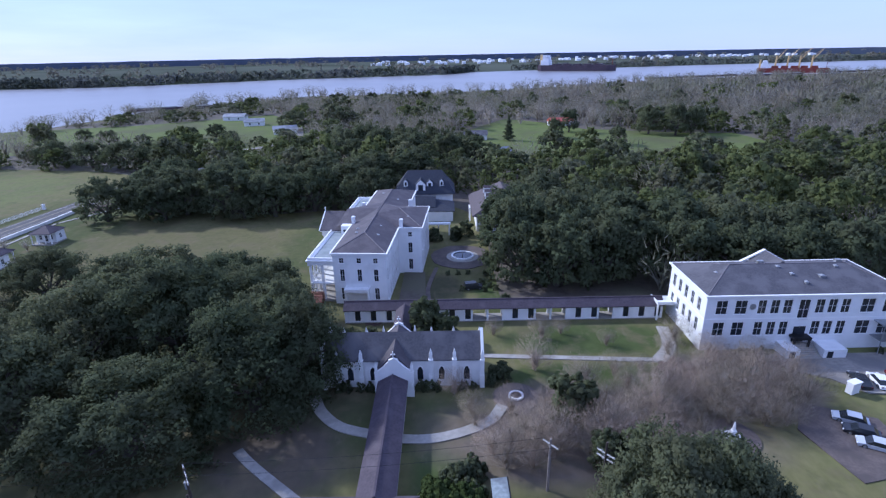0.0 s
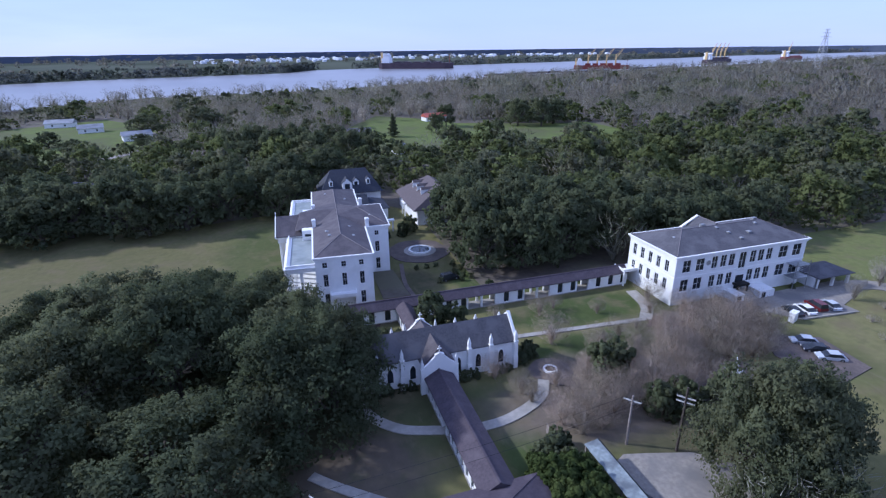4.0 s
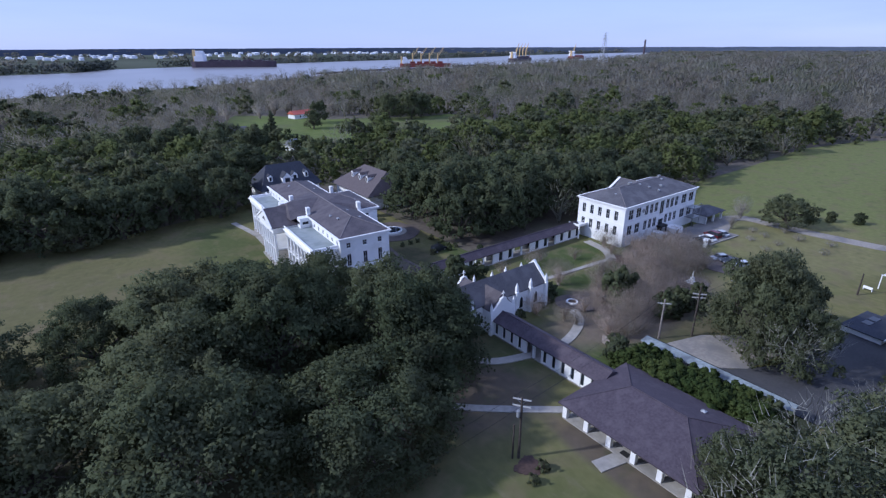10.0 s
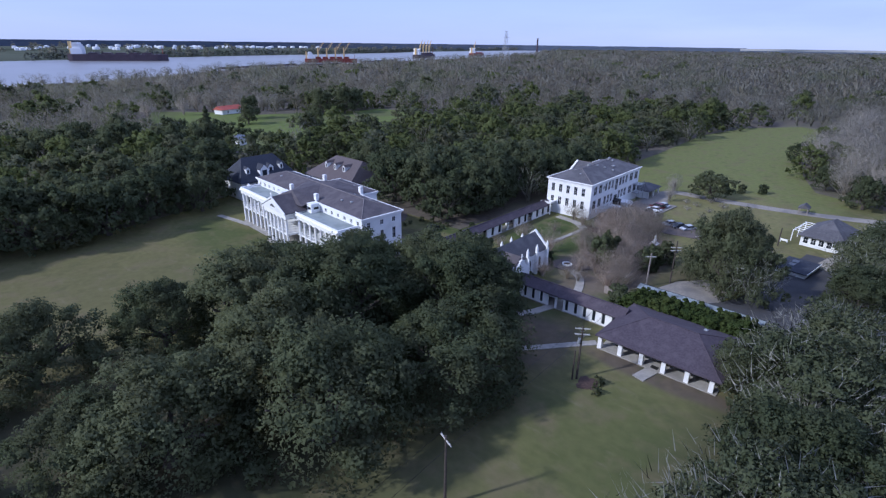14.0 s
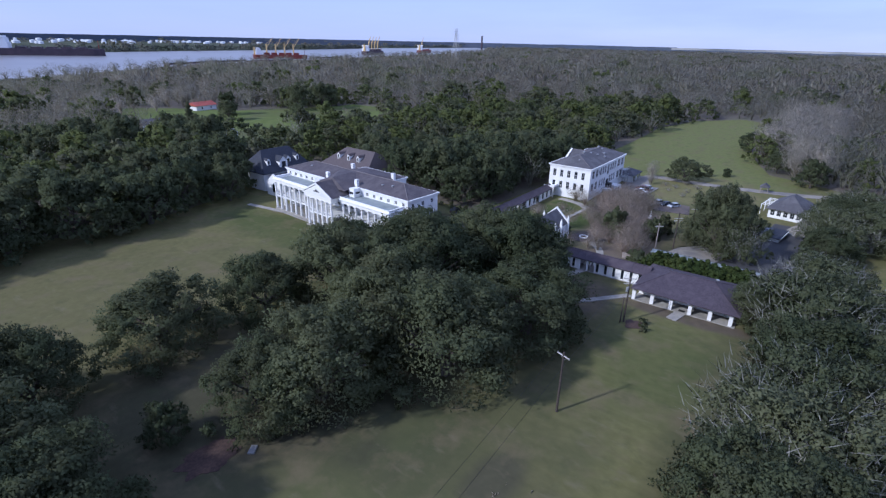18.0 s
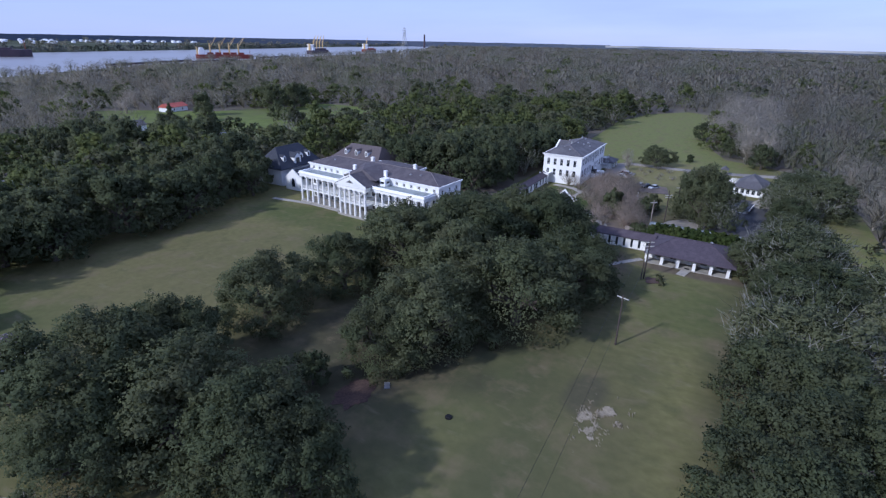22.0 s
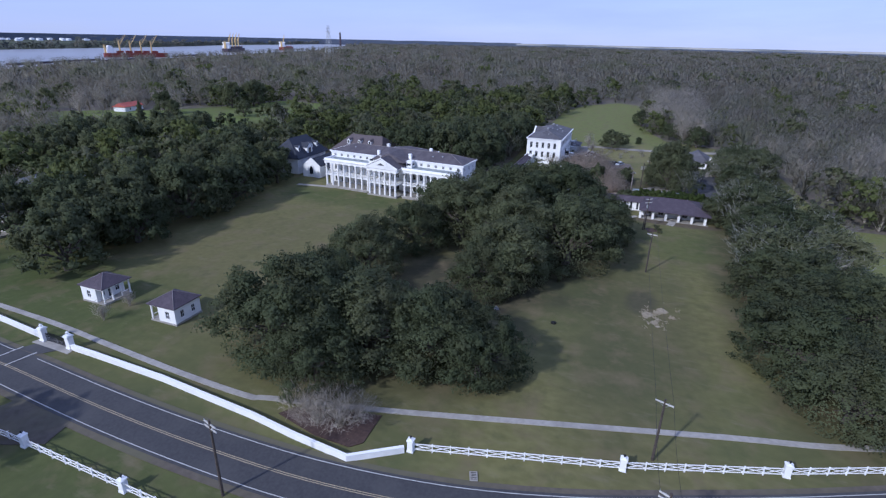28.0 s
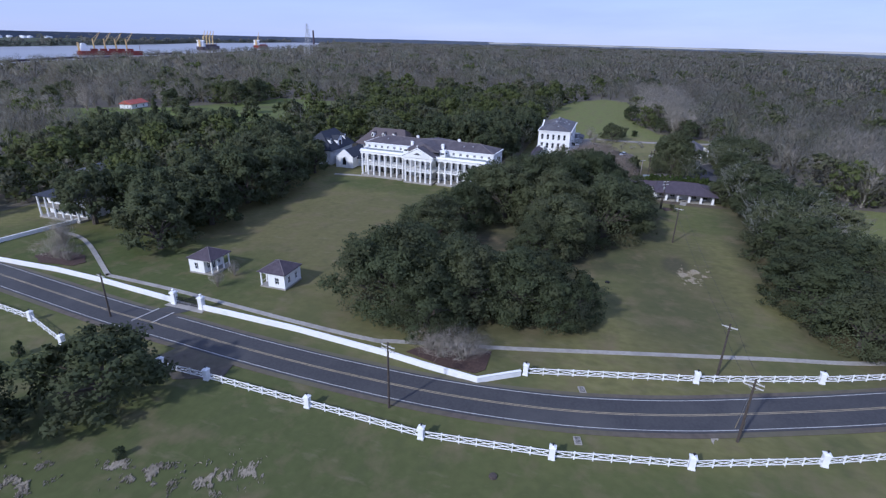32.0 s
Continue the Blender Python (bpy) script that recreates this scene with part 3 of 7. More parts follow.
RIGHT_FIELD = [(88, 100), (118, 104), (172, 104), (240, 107), (292, 96), (325, 72), (310, 51), (195, 52), (160, 45), (134, 37), (124, 16), (106, 40), (102, 84)]
for i, (x, y, rx, ry, m) in enumerate([(-140.5, 44.5, 1.8, 0.9, "sand"), (-97.5, 75, 3.6, 2.6, "mulch"), (-29, 42.5, 1.8, 1.6, "mulch"), (-15, 97, 3, 5, "mulch"), (40, 76, 4, 3, "mulch"), (52, 78, 7, 2.4, "mulch")]):
    slab("bare_patch", blob(x, y, rx, ry, i + 50, rough=0.22 if m == "mulch" else 0.4, n=90), 0.036, 0.055, m, "bare worn soil patch in the grass" if m == "sand" else "dark mulch and leaf litter patch", "soil patch")



def straw(cx, cy, rx, ry, count, seed, turn):
    """Thin uneven wisps of cut straw lying on the grass."""
    r = np.random.default_rng(seed)
    g = Geo()
    for k in range(count):
        u, v = r.normal(0, 0.55, 2)
        x, y = cx + rx * u, cy + ry * v
        q = min(1.0, math.hypot(u, v))
        if noise.noise(Vector((x * 0.45, y * 0.45, seed))) + 0.5 * noise.noise(Vector((x * 1.3, y * 1.3, seed))) < 0.02 + 0.25 * q:
            continue
        w = turn + r.normal(0, 0.35)
        L, b = r.uniform(0.12, 0.5) * (1.2 - 0.6 * q), r.uniform(0.02, 0.08) * (1.3 - q)
        pts = [(-L, 0), (-L * 0.4, -b), (L * 0.5, -b * 0.7), (L, b * 0.2), (L * 0.3, b), (-L * 0.5, b * 0.8)]
        z = 0.05 + 0.0001 * k
        o = len(g.v)
        g.v += [(x + u * math.cos(w) - v * math.sin(w), y + u * math.sin(w) + v * math.cos(w), z) for u, v in pts]
        g.v += [(px, py, 0.01) for px, py, _ in g.v[o:]]
        g.f += [tuple(range(o, o + 6))] + [(o + i, o + (i + 1) % 6, o + 6 + (i + 1) % 6, o + 6 + i) for i in range(6)]
    tagged(part("cut_straw", g, "straw"), "pale wisps of cut straw on the grass", "straw", kind="stuff")


for i, (x, y, rx, ry, n) in enumerate([(-177.6, 125.4, 2.6, 2.6, 150), (-172.4, 117.1, 1.3, 1.8, 60), (-172.6, 111.6, 2.2, 3.0, 170), (-170.2, 104.5, 2.8, 3.2, 100), (-167.5, 101, 1.8, 2.6, 40), (-81.2, 39.6, 2.5, 2.0, 190), (-86.2, 42.0, 2.6, 1.4, 70), (-84.0, 42.6, 2.0, 1.2, 50), (-87.5, 40.8, 1.6, 1.0, 40)]):
    straw(x, y, rx * 1.15, ry * 1.15, n * 9, 70 + i, 0.5)

ROAD = smooth_line([(-128.5, 262), (-134.5, 225), (-137.8, 194), (-140.6, 170), (-142.9, 150), (-143.6, 138), (-145.0, 118), (-145.6, 100), (-145.2, 82), (-142.9, 65), (-138.8, 50), (-133.4, 36), (-126.6, 20), (-117, 0), (-104, -22), (-84, -52), (-52, -92)], 6)
strip("road", ROAD, -3.75, 3.75, 0.02, 0.07, "asphalt", "worn dark asphalt two-lane road", "road")
strip("road_shoulder", ROAD, -4.7, 4.6, 0.01, 0.035, "litter", "worn brown grass edge of the road", "verge")
k0 = next(i for i, p in enumerate(ROAD) if p.y < 143.8)
k1 = next(i for i, p in enumerate(ROAD) if p.y < 140.0)
tagged(strip("road_marking", ROAD[:k0], 3.22, 3.32, 0.07, 0.082, "line_white"), "worn white edge line", "road marking")
tagged(strip("road_marking", ROAD[k1:], 3.22, 3.32, 0.07, 0.082, "line_white"), "worn white edge line", "road marking")
tagged(strip("road_marking", ROAD, -3.32, -3.22, 0.07, 0.082, "line_white"), "worn white edge line", "road marking")
for off in (-0.19, 0.09):
    tagged(strip("road_marking", ROAD, off, off + 0.1, 0.07, 0.082, "line_yellow"), "worn yellow centre line", "road marking")
tagged(strip("road_marking", [(-138.8, 143.6), (-144.3, 144.7)], -0.1, 0.1, 0.07, 0.082, "line_white"), "worn white stop line", "road marking")
tagged(strip("road_marking", [(-139.1, 139.7), (-143.6, 140.6)], -0.1, 0.1, 0.07, 0.082, "line_white"), "worn white stop line", "road marking")
slab("drive", [(-139.5, 139.2), (-139.5, 143.8), (-135.9, 142.0), (-136.2, 136.2)], 0.02, 0.064, "asphalt", "short asphalt drive before the gate", "drive")
slab("drive", [(-148.6, 130), (-148.4, 118), (-153, 117), (-156, 124), (-152, 131)], 0.02, 0.06, "litter", "dark worn gravel drive mouth", "drive")
slab("gate_apron", [(-137.5, 134.6), (-135.4, 134.9), (-134.8, 143.4), (-137.3, 143.8)], 0.03, 0.09, "concrete", "pale concrete strip under the gate", "apron")

SIDEWALK = smooth_line([(-114.0, 203.0), (-116.6, 189.8), (-129.5, 167.8), (-130.5, 166.1), (-130.7, 164.6), (-131.4, 147), (-132.7, 132), (-134.3, 113), (-134.9, 99.2), (-134.0, 95.6), (-129.6, 77), (-123.0, 53.3), (-116.8, 31), (-113.6, 18.6), (-108, 3)], 4)
strip("pavement", SIDEWALK, -0.52, 0.52, 0.01, 0.09, "concrete", "narrow pale concrete footpath across the lawn", "footpath")
for line, w in ([(-21.5, 69.5), (-19.6, 65.6), (-16.3, 62.3), (-11.8, 60.6), (-7, 59.4), (-2, 59.4), (2.9, 61), (6.4, 63.2), (8.4, 66.5)], 0.9), ([(6.5, 80.6), (37.3, 78.3)], 0.6), ([(-29.5, 57.5), (-26, 54.2), (-16.9, 46.9)], 0.7), ([(-22.3, 37.1), (-18.4, 36.2)], 1.0), ([(37.3, 78.3), (41, 83), (42.5, 90)], 1.2), ([(-29.6, 165), (-28.5, 158), (-27.5, 150)], 0.8):
    strip("footpath", smooth_line(line, 5), -w, w, 0.01, 0.085, "concrete", "pale concrete garden path", "footpath")
strip("footpath", smooth_line([(-3.6, 101), (-4.2, 110), (-2.4, 122)], 5), -0.5, 0.5, 0.01, 0.07, "paver", "narrow brown brick path", "footpath")
strip("footpath", smooth_line([(8.4, 66.5), (14, 63), (24, 57), (36, 57), (41, 59)], 5), -0.8, 0.8, 0.01, 0.07, "paver", "brown gravel garden path", "footpath")
slab("garden_bed_ring", blob(10.8, 68.6, 3.6, 3.6, 3, rough=0.03), 0.03, 0.08, "paver", "round brown paved circle round a planting bed", "paving")

DRIVE = smooth_line([(58, 78), (66, 76), (77, 76), (90, 76.5), (97, 73), (97.5, 63), (98, 52), (100, 38), (104, 22), (112, 0), (118, -30)], 5)
strip("drive", DRIVE, -2.4, 2.4, 0.02, 0.07, "drive", "pale grey gravel drive", "drive")
slab("parking_area", [(56, 79.5), (90, 79.5), (90, 73.6), (80, 70), (80, 66.8), (66, 68.2), (63, 72), (58, 74.5)], 0.025, 0.075, "drive", "grey gravel parking area", "parking area")
slab("concrete_pad", [(8.6, 47.2), (10.6, 48.2), (13.6, 47.4), (19.5, 45.6), (25, 41), (24, 34), (15, 35.5), (10.0, 40.0), (8.3, 44)], 0.02, 0.08, "drive", "stained grey concrete yard", "yard")
slab("asphalt_yard", [(8.2, 45), (12.8, 37), (20, 33), (38, 30), (60, 27), (60, 20), (36, 14), (9, 10)], 0.03, 0.07, "asphalt", "dark asphalt yard", "yard")
slab("terrace", blob(4.2, 129.4, 8.2, 8.6, 4, rough=0.05), 0.03, 0.09, "paver", "brown brick terrace round the fountain", "terrace")
slab("planting_bed", [(-10.6, 104), (-4.6, 104), (-5.2, 119.5), (-10.4, 119.5)], 0.03, 0.08, "litter", "dark leaf-strewn bed beside the house", "planting bed")


# ---- walls and fences along the road ----
def white_wall(line):
    t = thing("boundary_wall", *line[0], label="long low white-painted masonry wall with a coping", category="wall", group="boundary walls", kind="structure")
    loc = [(x - line[0][0], y - line[0][1]) for x, y in line]
    strip("wall_body", loc, -0.16, 0.16, 0.0, 0.95, "white", parent=t)
    strip("coping", loc, -0.24, 0.24, 0.95, 1.06, "trim", parent=t)
    return t


white_wall([(-138.0, 262), (-135.0, 225), (-133.5, 195.6), (-133.0, 178.4), (-133.7, 164.4), (-135.6, 144.2), (-135.8, 142.9)])
white_wall([(-136.2, 135.2), (-136.3, 130.2), (-136.9, 114.1), (-138.6, 95.0), (-139.7, 87.5), (-140.6, 78.6), (-136.4, 72.4)])
white_wall([(-133.0, 206.2), (-125.0, 207.4), (-106.4, 203.6)])

pier_me = Geo().box(-0.45, 0.45, -0.45, 0.45, 0, 0.25).box(-0.38, 0.38, -0.38, 0.38, 0.25, 1.75).box(-0.47, 0.47, -0.47, 0.47, 1.75, 1.9)
pier_me.add([(-0.4, -0.4, 1.9), (0.4, -0.4, 1.9), (0.4, 0.4, 1.9), (-0.4, 0.4, 1.9), (0, 0, 2.1)], [(0, 1, 4), (1, 2, 4), (2, 3, 4), (3, 0, 4)])
pier_me = pier_me.mesh("pier")
lamp_me = Geo().cyl(0, 0, 2.05, 2.2, 0.06).cyl(0, 0, 2.2, 2.42, 0.10, 0.15, 8).cyl(0, 0, 2.42, 2.52, 0.17, 0.03, 8).mesh("pier_lamp")
post_me = Geo().box(-0.07, 0.07, -0.07, 0.07, 0, 1.32).box(-0.085, 0.085, -0.085, 0.085, 1.32, 1.36).mesh("post")


def rail_fence(line, lamps=True):
    """White rail fence with masonry piers at the points of the line, each panel with two level and two crossed rails."""
    x0, y0 = line[0]
    t = thing("rail_fence", x0, y0, label="white wooden rail fence with crossed boards and square piers", category="fence", group="rail fences along the road")
    for x, y in line:
        p = part("pier", pier_me, "white", t, at=pose(x - x0, y - y0, 0))
        if lamps:
            part("pier_lamp", lamp_me, "iron", p, "small black lantern")
    for (ax, ay), (bx, by) in zip(line, line[1:]):
        d = math.hypot(bx - ax, by - ay)
        ang = math.degrees(math.atan2(by - ay, bx - ax))
        n = max(1, round((d - 0.9) / 2.35))
        w = (d - 0.9) / n
        rail = Geo().box(0, w, -0.025, 0.025, 1.12, 1.26).mesh("rail")
        low = Geo().box(0, w, -0.025, 0.025, 0.22, 0.36).mesh("rail")
        rise = Geo().add([(0, -0.06, 0.36), (w, -0.06, 1.0), (w, -0.06, 1.12), (0, -0.06, 0.48), (0, -0.03, 0.36), (w, -0.03, 1.0), (w, -0.03, 1.12), (0, -0.03, 0.48)], [(0, 1, 2, 3), (7, 6, 5, 4), (0, 4, 5, 1), (3, 2, 6, 7), (0, 3, 7, 4), (1, 5, 6, 2)]).mesh("cross_rail")
        fall = Geo().add([(0, 0.03, 1.0), (w, 0.03, 0.36), (w, 0.03, 0.48), (0, 0.03, 1.12), (0, 0.06, 1.0), (w, 0.06, 0.36), (w, 0.06, 0.48), (0, 0.06, 1.12)], [(0, 1, 2, 3), (7, 6, 5, 4), (0, 4, 5, 1), (3, 2, 6, 7), (0, 3, 7, 4), (1, 5, 6, 2)]).mesh("cross_rail")
        for i in range(n):
            s = 0.45 + i * w
            px, py = ax - x0 + s * (bx - ax) / d, ay - y0 + s * (by - ay) / d
            m = pose(px, py, 0, 0, 0, ang)
            for me in (rail, low, rise, fall):
                part(me.name.split(".")[0], me, "trim", t, at=m)
            if i:
                part("post", post_me, "trim", t, at=m)
    return t


rail_fence([(-135.8, 71.7), (-128.6, 45.2), (-121.8, 25.6), (-114.6, 8.6)])
rail_fence([(-154.1, 128.0), (-154.1, 119.0), (-154.6, 100.7), (-155.1, 82.8), (-152.9, 65.4), (-148.7, 48.1), (-142.4, 31.4), (-135.0, 15.0)])
rail_fence([(-148.0, 184.0), (-150.3, 162.0), (-154.4, 149.0)])

gate = thing("entrance_gate", -136.0, 139.05, label="black iron double gate between tall white piers", category="gate")
for s in (-1, 1):
    g = Geo().box(-0.55, 0.55, -0.55, 0.55, 0, 0.4).box(-0.46, 0.46, -0.46, 0.46, 0.4, 2.4).box(-0.6, 0.6, -0.6, 0.6, 2.4, 2.6).box(-0.48, 0.48, -0.48, 0.48, 2.6, 2.75)
    g.cyl(0, 0, 2.75, 2.95, 0.14, 0.14, 8).cyl(0, 0, 2.95, 3.2, 0.16, 0.3, 8).cyl(0, 0, 3.2, 3.4, 0.3, 0.06, 8)
    part("gate_pier", g, "white", gate, "white pier with an urn finial", at=pose(0, s * 3.3, 0))
    leaf = Geo().box(-0.03, 0.03, 0.05, 2.7, 0.25, 0.33).box(-0.03, 0.03, 0.05, 2.7, 1.5, 1.58).box(-0.03, 0.03, 0.05, 2.7, 1.0, 1.05)
    for i in range(17):
        y = 0.1 + i * 0.16
        leaf.box(-0.02, 0.02, y - 0.018, y + 0.018, 0.15, 1.75 + 0.35 * i / 16)
    part("gate_leaf", leaf, "iron", gate, at=pose(0, s * 2.8, 0, 0, 0, 180 if s > 0 else 0))


# ---- trees ----
rng = np.random.default_rng(7)


def shade(soft, own, k, own_share=0.16):
    """Normals that follow the lobe, with some of each leaf's own tilt."""
    m = soft + own_share * own
    m /= np.linalg.norm(m, axis=1, keepdims=True) + 1e-9
    return np.repeat(m, k, axis=0)


def face_out(v, way):
    """Turns each triangle so that its front looks the given way."""
    back = np.sum(np.cross(v[:, 1] - v[:, 0], v[:, 2] - v[:, 0]) * way, axis=1) < 0
    v[back] = v[back][:, (0, 2, 1)]
    return v


def leaf_quads(centres, normals, size, r, three=False):
    """Small bent leaf clumps, one quad or triangle each, at the centres and roughly square to the normals."""
    n = len(centres)
    nn = normals + r.normal(0, 0.75, (n, 3))
    nn /= np.linalg.norm(nn, axis=1, keepdims=True)
    a = np.cross(nn, r.normal(0, 1, (n, 3)))
    a /= np.linalg.norm(a, axis=1, keepdims=True) + 1e-9
    b = np.cross(nn, a)
    s = (size * r.uniform(0.45, 1.5, n))[:, None]
    e = r.uniform(0.45, 0.9, n)[:, None]
    if three:
        v = np.stack([centres - a * s, centres + a * s * 0.7 - b * s, centres + a * s * 0.5 + b * s + nn * s * 0.3], 1)
        v = face_out(v, normals).reshape(-1, 3)
        return v, np.arange(3 * n).reshape(n, 3), shade(normals, nn, 3)
    v = np.stack([centres - a * s, centres - b * s * e + nn * s * 0.25, centres + a * s, centres + b * s * e - nn * s * 0.2], 1).reshape(-1, 3)
    return v, np.arange(4 * n).reshape(n, 4), shade(normals, nn, 4)


def crown_arrays(r, radius, height, bottom, boughs, sprays, leaves, size, squash=0.66, skirt=0.28, three=True):
    """A broad crown: boughs over a dome and a drooping rim, each of rounded sprays, each spray of small leaf clumps, with gaps between."""
    n = boughs
    turn = np.arange(n) * 2.39996 + r.normal(0, 0.4, n)
    q = 0.80 * np.sqrt(r.uniform(0, 1, n))
    dome = np.sqrt(1 - 0.9 * q * q)
    z = bottom + (height - bottom) * dome * r.uniform(0.66, 0.94, n)
    low = np.arange(n) < n * skirt
    q = np.where(low, r.uniform(0.68, 0.92, n), q)
    z = np.where(low, bottom + (height - bottom) * r.uniform(-0.02, 0.34, n), z)
    p1, p2 = r.uniform(0, 6.28, 2)
    q = q * (1 + 0.10 * np.sin(2 * turn + p1) + 0.10 * np.sin(3 * turn + p2))
    B = np.stack([radius * q * np.cos(turn), radius * q * np.sin(turn), z], 1)
    br = radius * r.uniform(0.15, 0.26, n)

    def ball(k, lift):
        d = r.normal(0, 1, (k, 3))
        d[:, 2] += lift
        return d / np.linalg.norm(d, axis=1, keepdims=True)

    m = n * sprays
    d1 = ball(m, 0.5)
    R1 = np.repeat(br, sprays)
    S = np.repeat(B, sprays, axis=0) + d1 * (R1 * r.uniform(0.35, 1.05, m))[:, None] * (1, 1, squash)
    R2 = R1 * r.uniform(0.30, 0.52, m)
    k = m * leaves
    d2 = ball(k, 0.45)
    C = np.repeat(S, leaves, axis=0) + d2 * (np.repeat(R2, leaves) * r.uniform(0.35, 1.2, k))[:, None] * (1, 1, squash)
    out = C / (radius, radius, height)
    N = 0.5 * d2 + 0.4 * np.repeat(d1, leaves, axis=0) + 0.3 * out / np.linalg.norm(out, axis=1, keepdims=True)
    N /= np.linalg.norm(N, axis=1, keepdims=True)
    f = k // 4
    d3 = ball(f, 0.7)
    d3[:, 2] = np.abs(d3[:, 2])
    lump = 0.76 + 0.10 * np.sin(5 * d3[:, 0] + p1) * np.sin(5 * d3[:, 1] + p2) + r.uniform(-0.06, 0.06, f)
    C = np.concatenate([C, d3 * lump[:, None] * (radius, radius, height - bottom) + (0, 0, bottom)])
    N = np.concatenate([N, d3])
    C[:, :2] *= radius / np.percentile(np.hypot(C[:, 0], C[:, 1]), 98.0)
    C[:, 2] = bottom * 0.5 + (C[:, 2] - np.percentile(C[:, 2], 0.6)) * (height - bottom * 0.5) / (np.percentile(C[:, 2], 99.6) - np.percentile(C[:, 2], 0.6))
    return leaf_quads(C, N, size, r, three)


def oak_meshes(seed, radius, height, boughs, sprays, leaves, size, clear=0.15):
    r = np.random.default_rng(seed)
    bottom = height * clear
    crown = np_mesh("crown", *crown_arrays(r, radius, height, bottom, boughs, sprays, leaves, size))
    g = Geo()
    h = height * 0.2
    g.tube((0, 0, -0.1), (0.15, 0.1, h), radius * 0.085, radius * 0.065, 8)
    for i in range(8):
        a = 2 * math.pi * i / 8 + r.uniform(-0.3, 0.3)
        p = Vector((0.15, 0.1, h * 0.9))
        q = p + Vector((math.cos(a) * radius * 0.3, math.sin(a) * radius * 0.3, height * r.uniform(0.12, 0.25)))
        s = q + Vector((math.cos(a + r.uniform(-0.4, 0.4)) * radius * 0.36, math.sin(a + r.uniform(-0.4, 0.4)) * radius * 0.36, height * r.uniform(0.05, 0.25)))
        g.tube(p, q, radius * 0.04, radius * 0.026, 6)
        g.tube(q, s, radius * 0.026, radius * 0.01, 5)
        for k in range(2):
            b = a + r.uniform(-1, 1)
            g.tube(q, q + Vector((math.cos(b), math.sin(b), r.uniform(0.2, 0.9))) * radius * 0.3, radius * 0.016, radius * 0.006, 4)
    return g.mesh("trunk"), crown


def bare_meshes(seed, height, spread, depth=4, fan=3, twigs=3, haze=None):
    """A leafless tree: forking limbs, then many fine twigs."""
    r = np.random.default_rng(seed)
    g, tv = Geo(), []

    def grow(p, d, length, rad, level):
        q = p + d * length
        if level >= 2:
            g.tube(p, q, rad, rad * 0.65, 3)
        else:
            g.tube(p, q, rad, rad * 0.7, 6)
        if level >= depth:
            for _ in range(twigs):
                e = (d + Vector(r.normal(0, 0.5, 3))).normalized()
                s = e.orthogonal().normalized() * 0.03
                b = p + d * length * r.uniform(0.2, 1.0)
                tv.extend([b - s, b + s, b + e * length * r.uniform(0.8, 1.5)])
            return
        for _ in range(fan if level else fan + 1):
            e = (d + Vector(r.normal(0, spread, 3)) + Vector((0, 0, 0.18))).normalized()
            grow(p + d * length * r.uniform(0.55, 1.0), e, length * r.uniform(0.6, 0.8), rad * 0.6, level + 1)

    grow(Vector((0, 0, -0.1)), Vector((0.04, 0.02, 1)).normalized(), height * 0.3, height * 0.018, 0)
    if haze:
        return g.mesh("trunk"), np_mesh("bare_crown", *haze)
    twig = np_mesh("bare_crown", np.array(tv), np.arange(len(tv)).reshape(-1, 3))
    return g.mesh("trunk"), twig


def make_tree(name, meshes, label, bark, leaf, category="tree", crown_name="crown", group=""):
    t = thing(name, 0, 0, -50, label=label, category=category, group=group)
    part("trunk", meshes[0], bark, t)
    part(crown_name, meshes[1], leaf, t)
    return t


def plant(proto, used, x, y, s, sz=1.0, turn=None):
    m = pose(x, y, 0, 0, 0, rng.uniform(0, 360) if turn is None else turn) @ Matrix.Diagonal((s, s, s * sz, 1))
    if proto not in used:
        used.add(proto)
        proto.matrix_basis = m
        return proto
    c = copy_thing(proto, Matrix.Identity(4))
    c.matrix_basis = m
    return c


def fuzz(seed, radius, height, n, length, width):
    """A bare crown seen from afar: a few limbs and many short fine twigs through its volume, as triangles."""
    r = np.random.default_rng(seed)
    k = n // 8
    m = n + k
    a = r.uniform(0, 2 * math.pi, m)
    q = np.sqrt(r.uniform(0, 1, m))
    top = height * (1 - 0.32 * q * q)
    z = height * 0.28 + (top - height * 0.28) * r.uniform(0.0, 0.95, m)
    w_ = radius * q * (0.55 + 0.6 * np.sin(np.clip((z / height - 0.15) / 0.85, 0, 1) * math.pi * 0.75))
    p = np.stack([w_ * np.cos(a), w_ * np.sin(a), z], 1)
    d = np.stack([np.cos(a) * q * 0.7, np.sin(a) * q * 0.7, 0.75 * np.ones(m)], 1) + r.normal(0, 0.5, (m, 3))
    d /= np.linalg.norm(d, axis=1, keepdims=True)
    L = length * r.uniform(0.6, 1.4, m)
    w = width * r.uniform(0.6, 1.5, m)
    p[n:] = np.stack([0.25 * r.normal(0, 1, k), 0.25 * r.normal(0, 1, k), height * r.uniform(0, 0.3, k)], 1)
    d[n:, 2] += 0.9
    d /= np.linalg.norm(d, axis=1, keepdims=True)
    L[n:], w[n:] = height * r.uniform(0.35, 0.65, k), width * 2.2
    s = np.cross(d, r.normal(0, 1, (m, 3)))
    s /= np.linalg.norm(s, axis=1, keepdims=True)
    soft = np.stack([np.cos(a) * q * 0.8, np.sin(a) * q * 0.8, 0.9 + 0 * q], 1)
    v = face_out(np.stack([p - s * w[:, None], p + s * w[:, None], p + d * L[:, None]], 1), soft).reshape(-1, 3)
    return v, np.arange(3 * m).reshape(m, 3), shade(soft / np.linalg.norm(soft, axis=1, keepdims=True), r.normal(0, 0.7, (m, 3)), 3, 0.25)


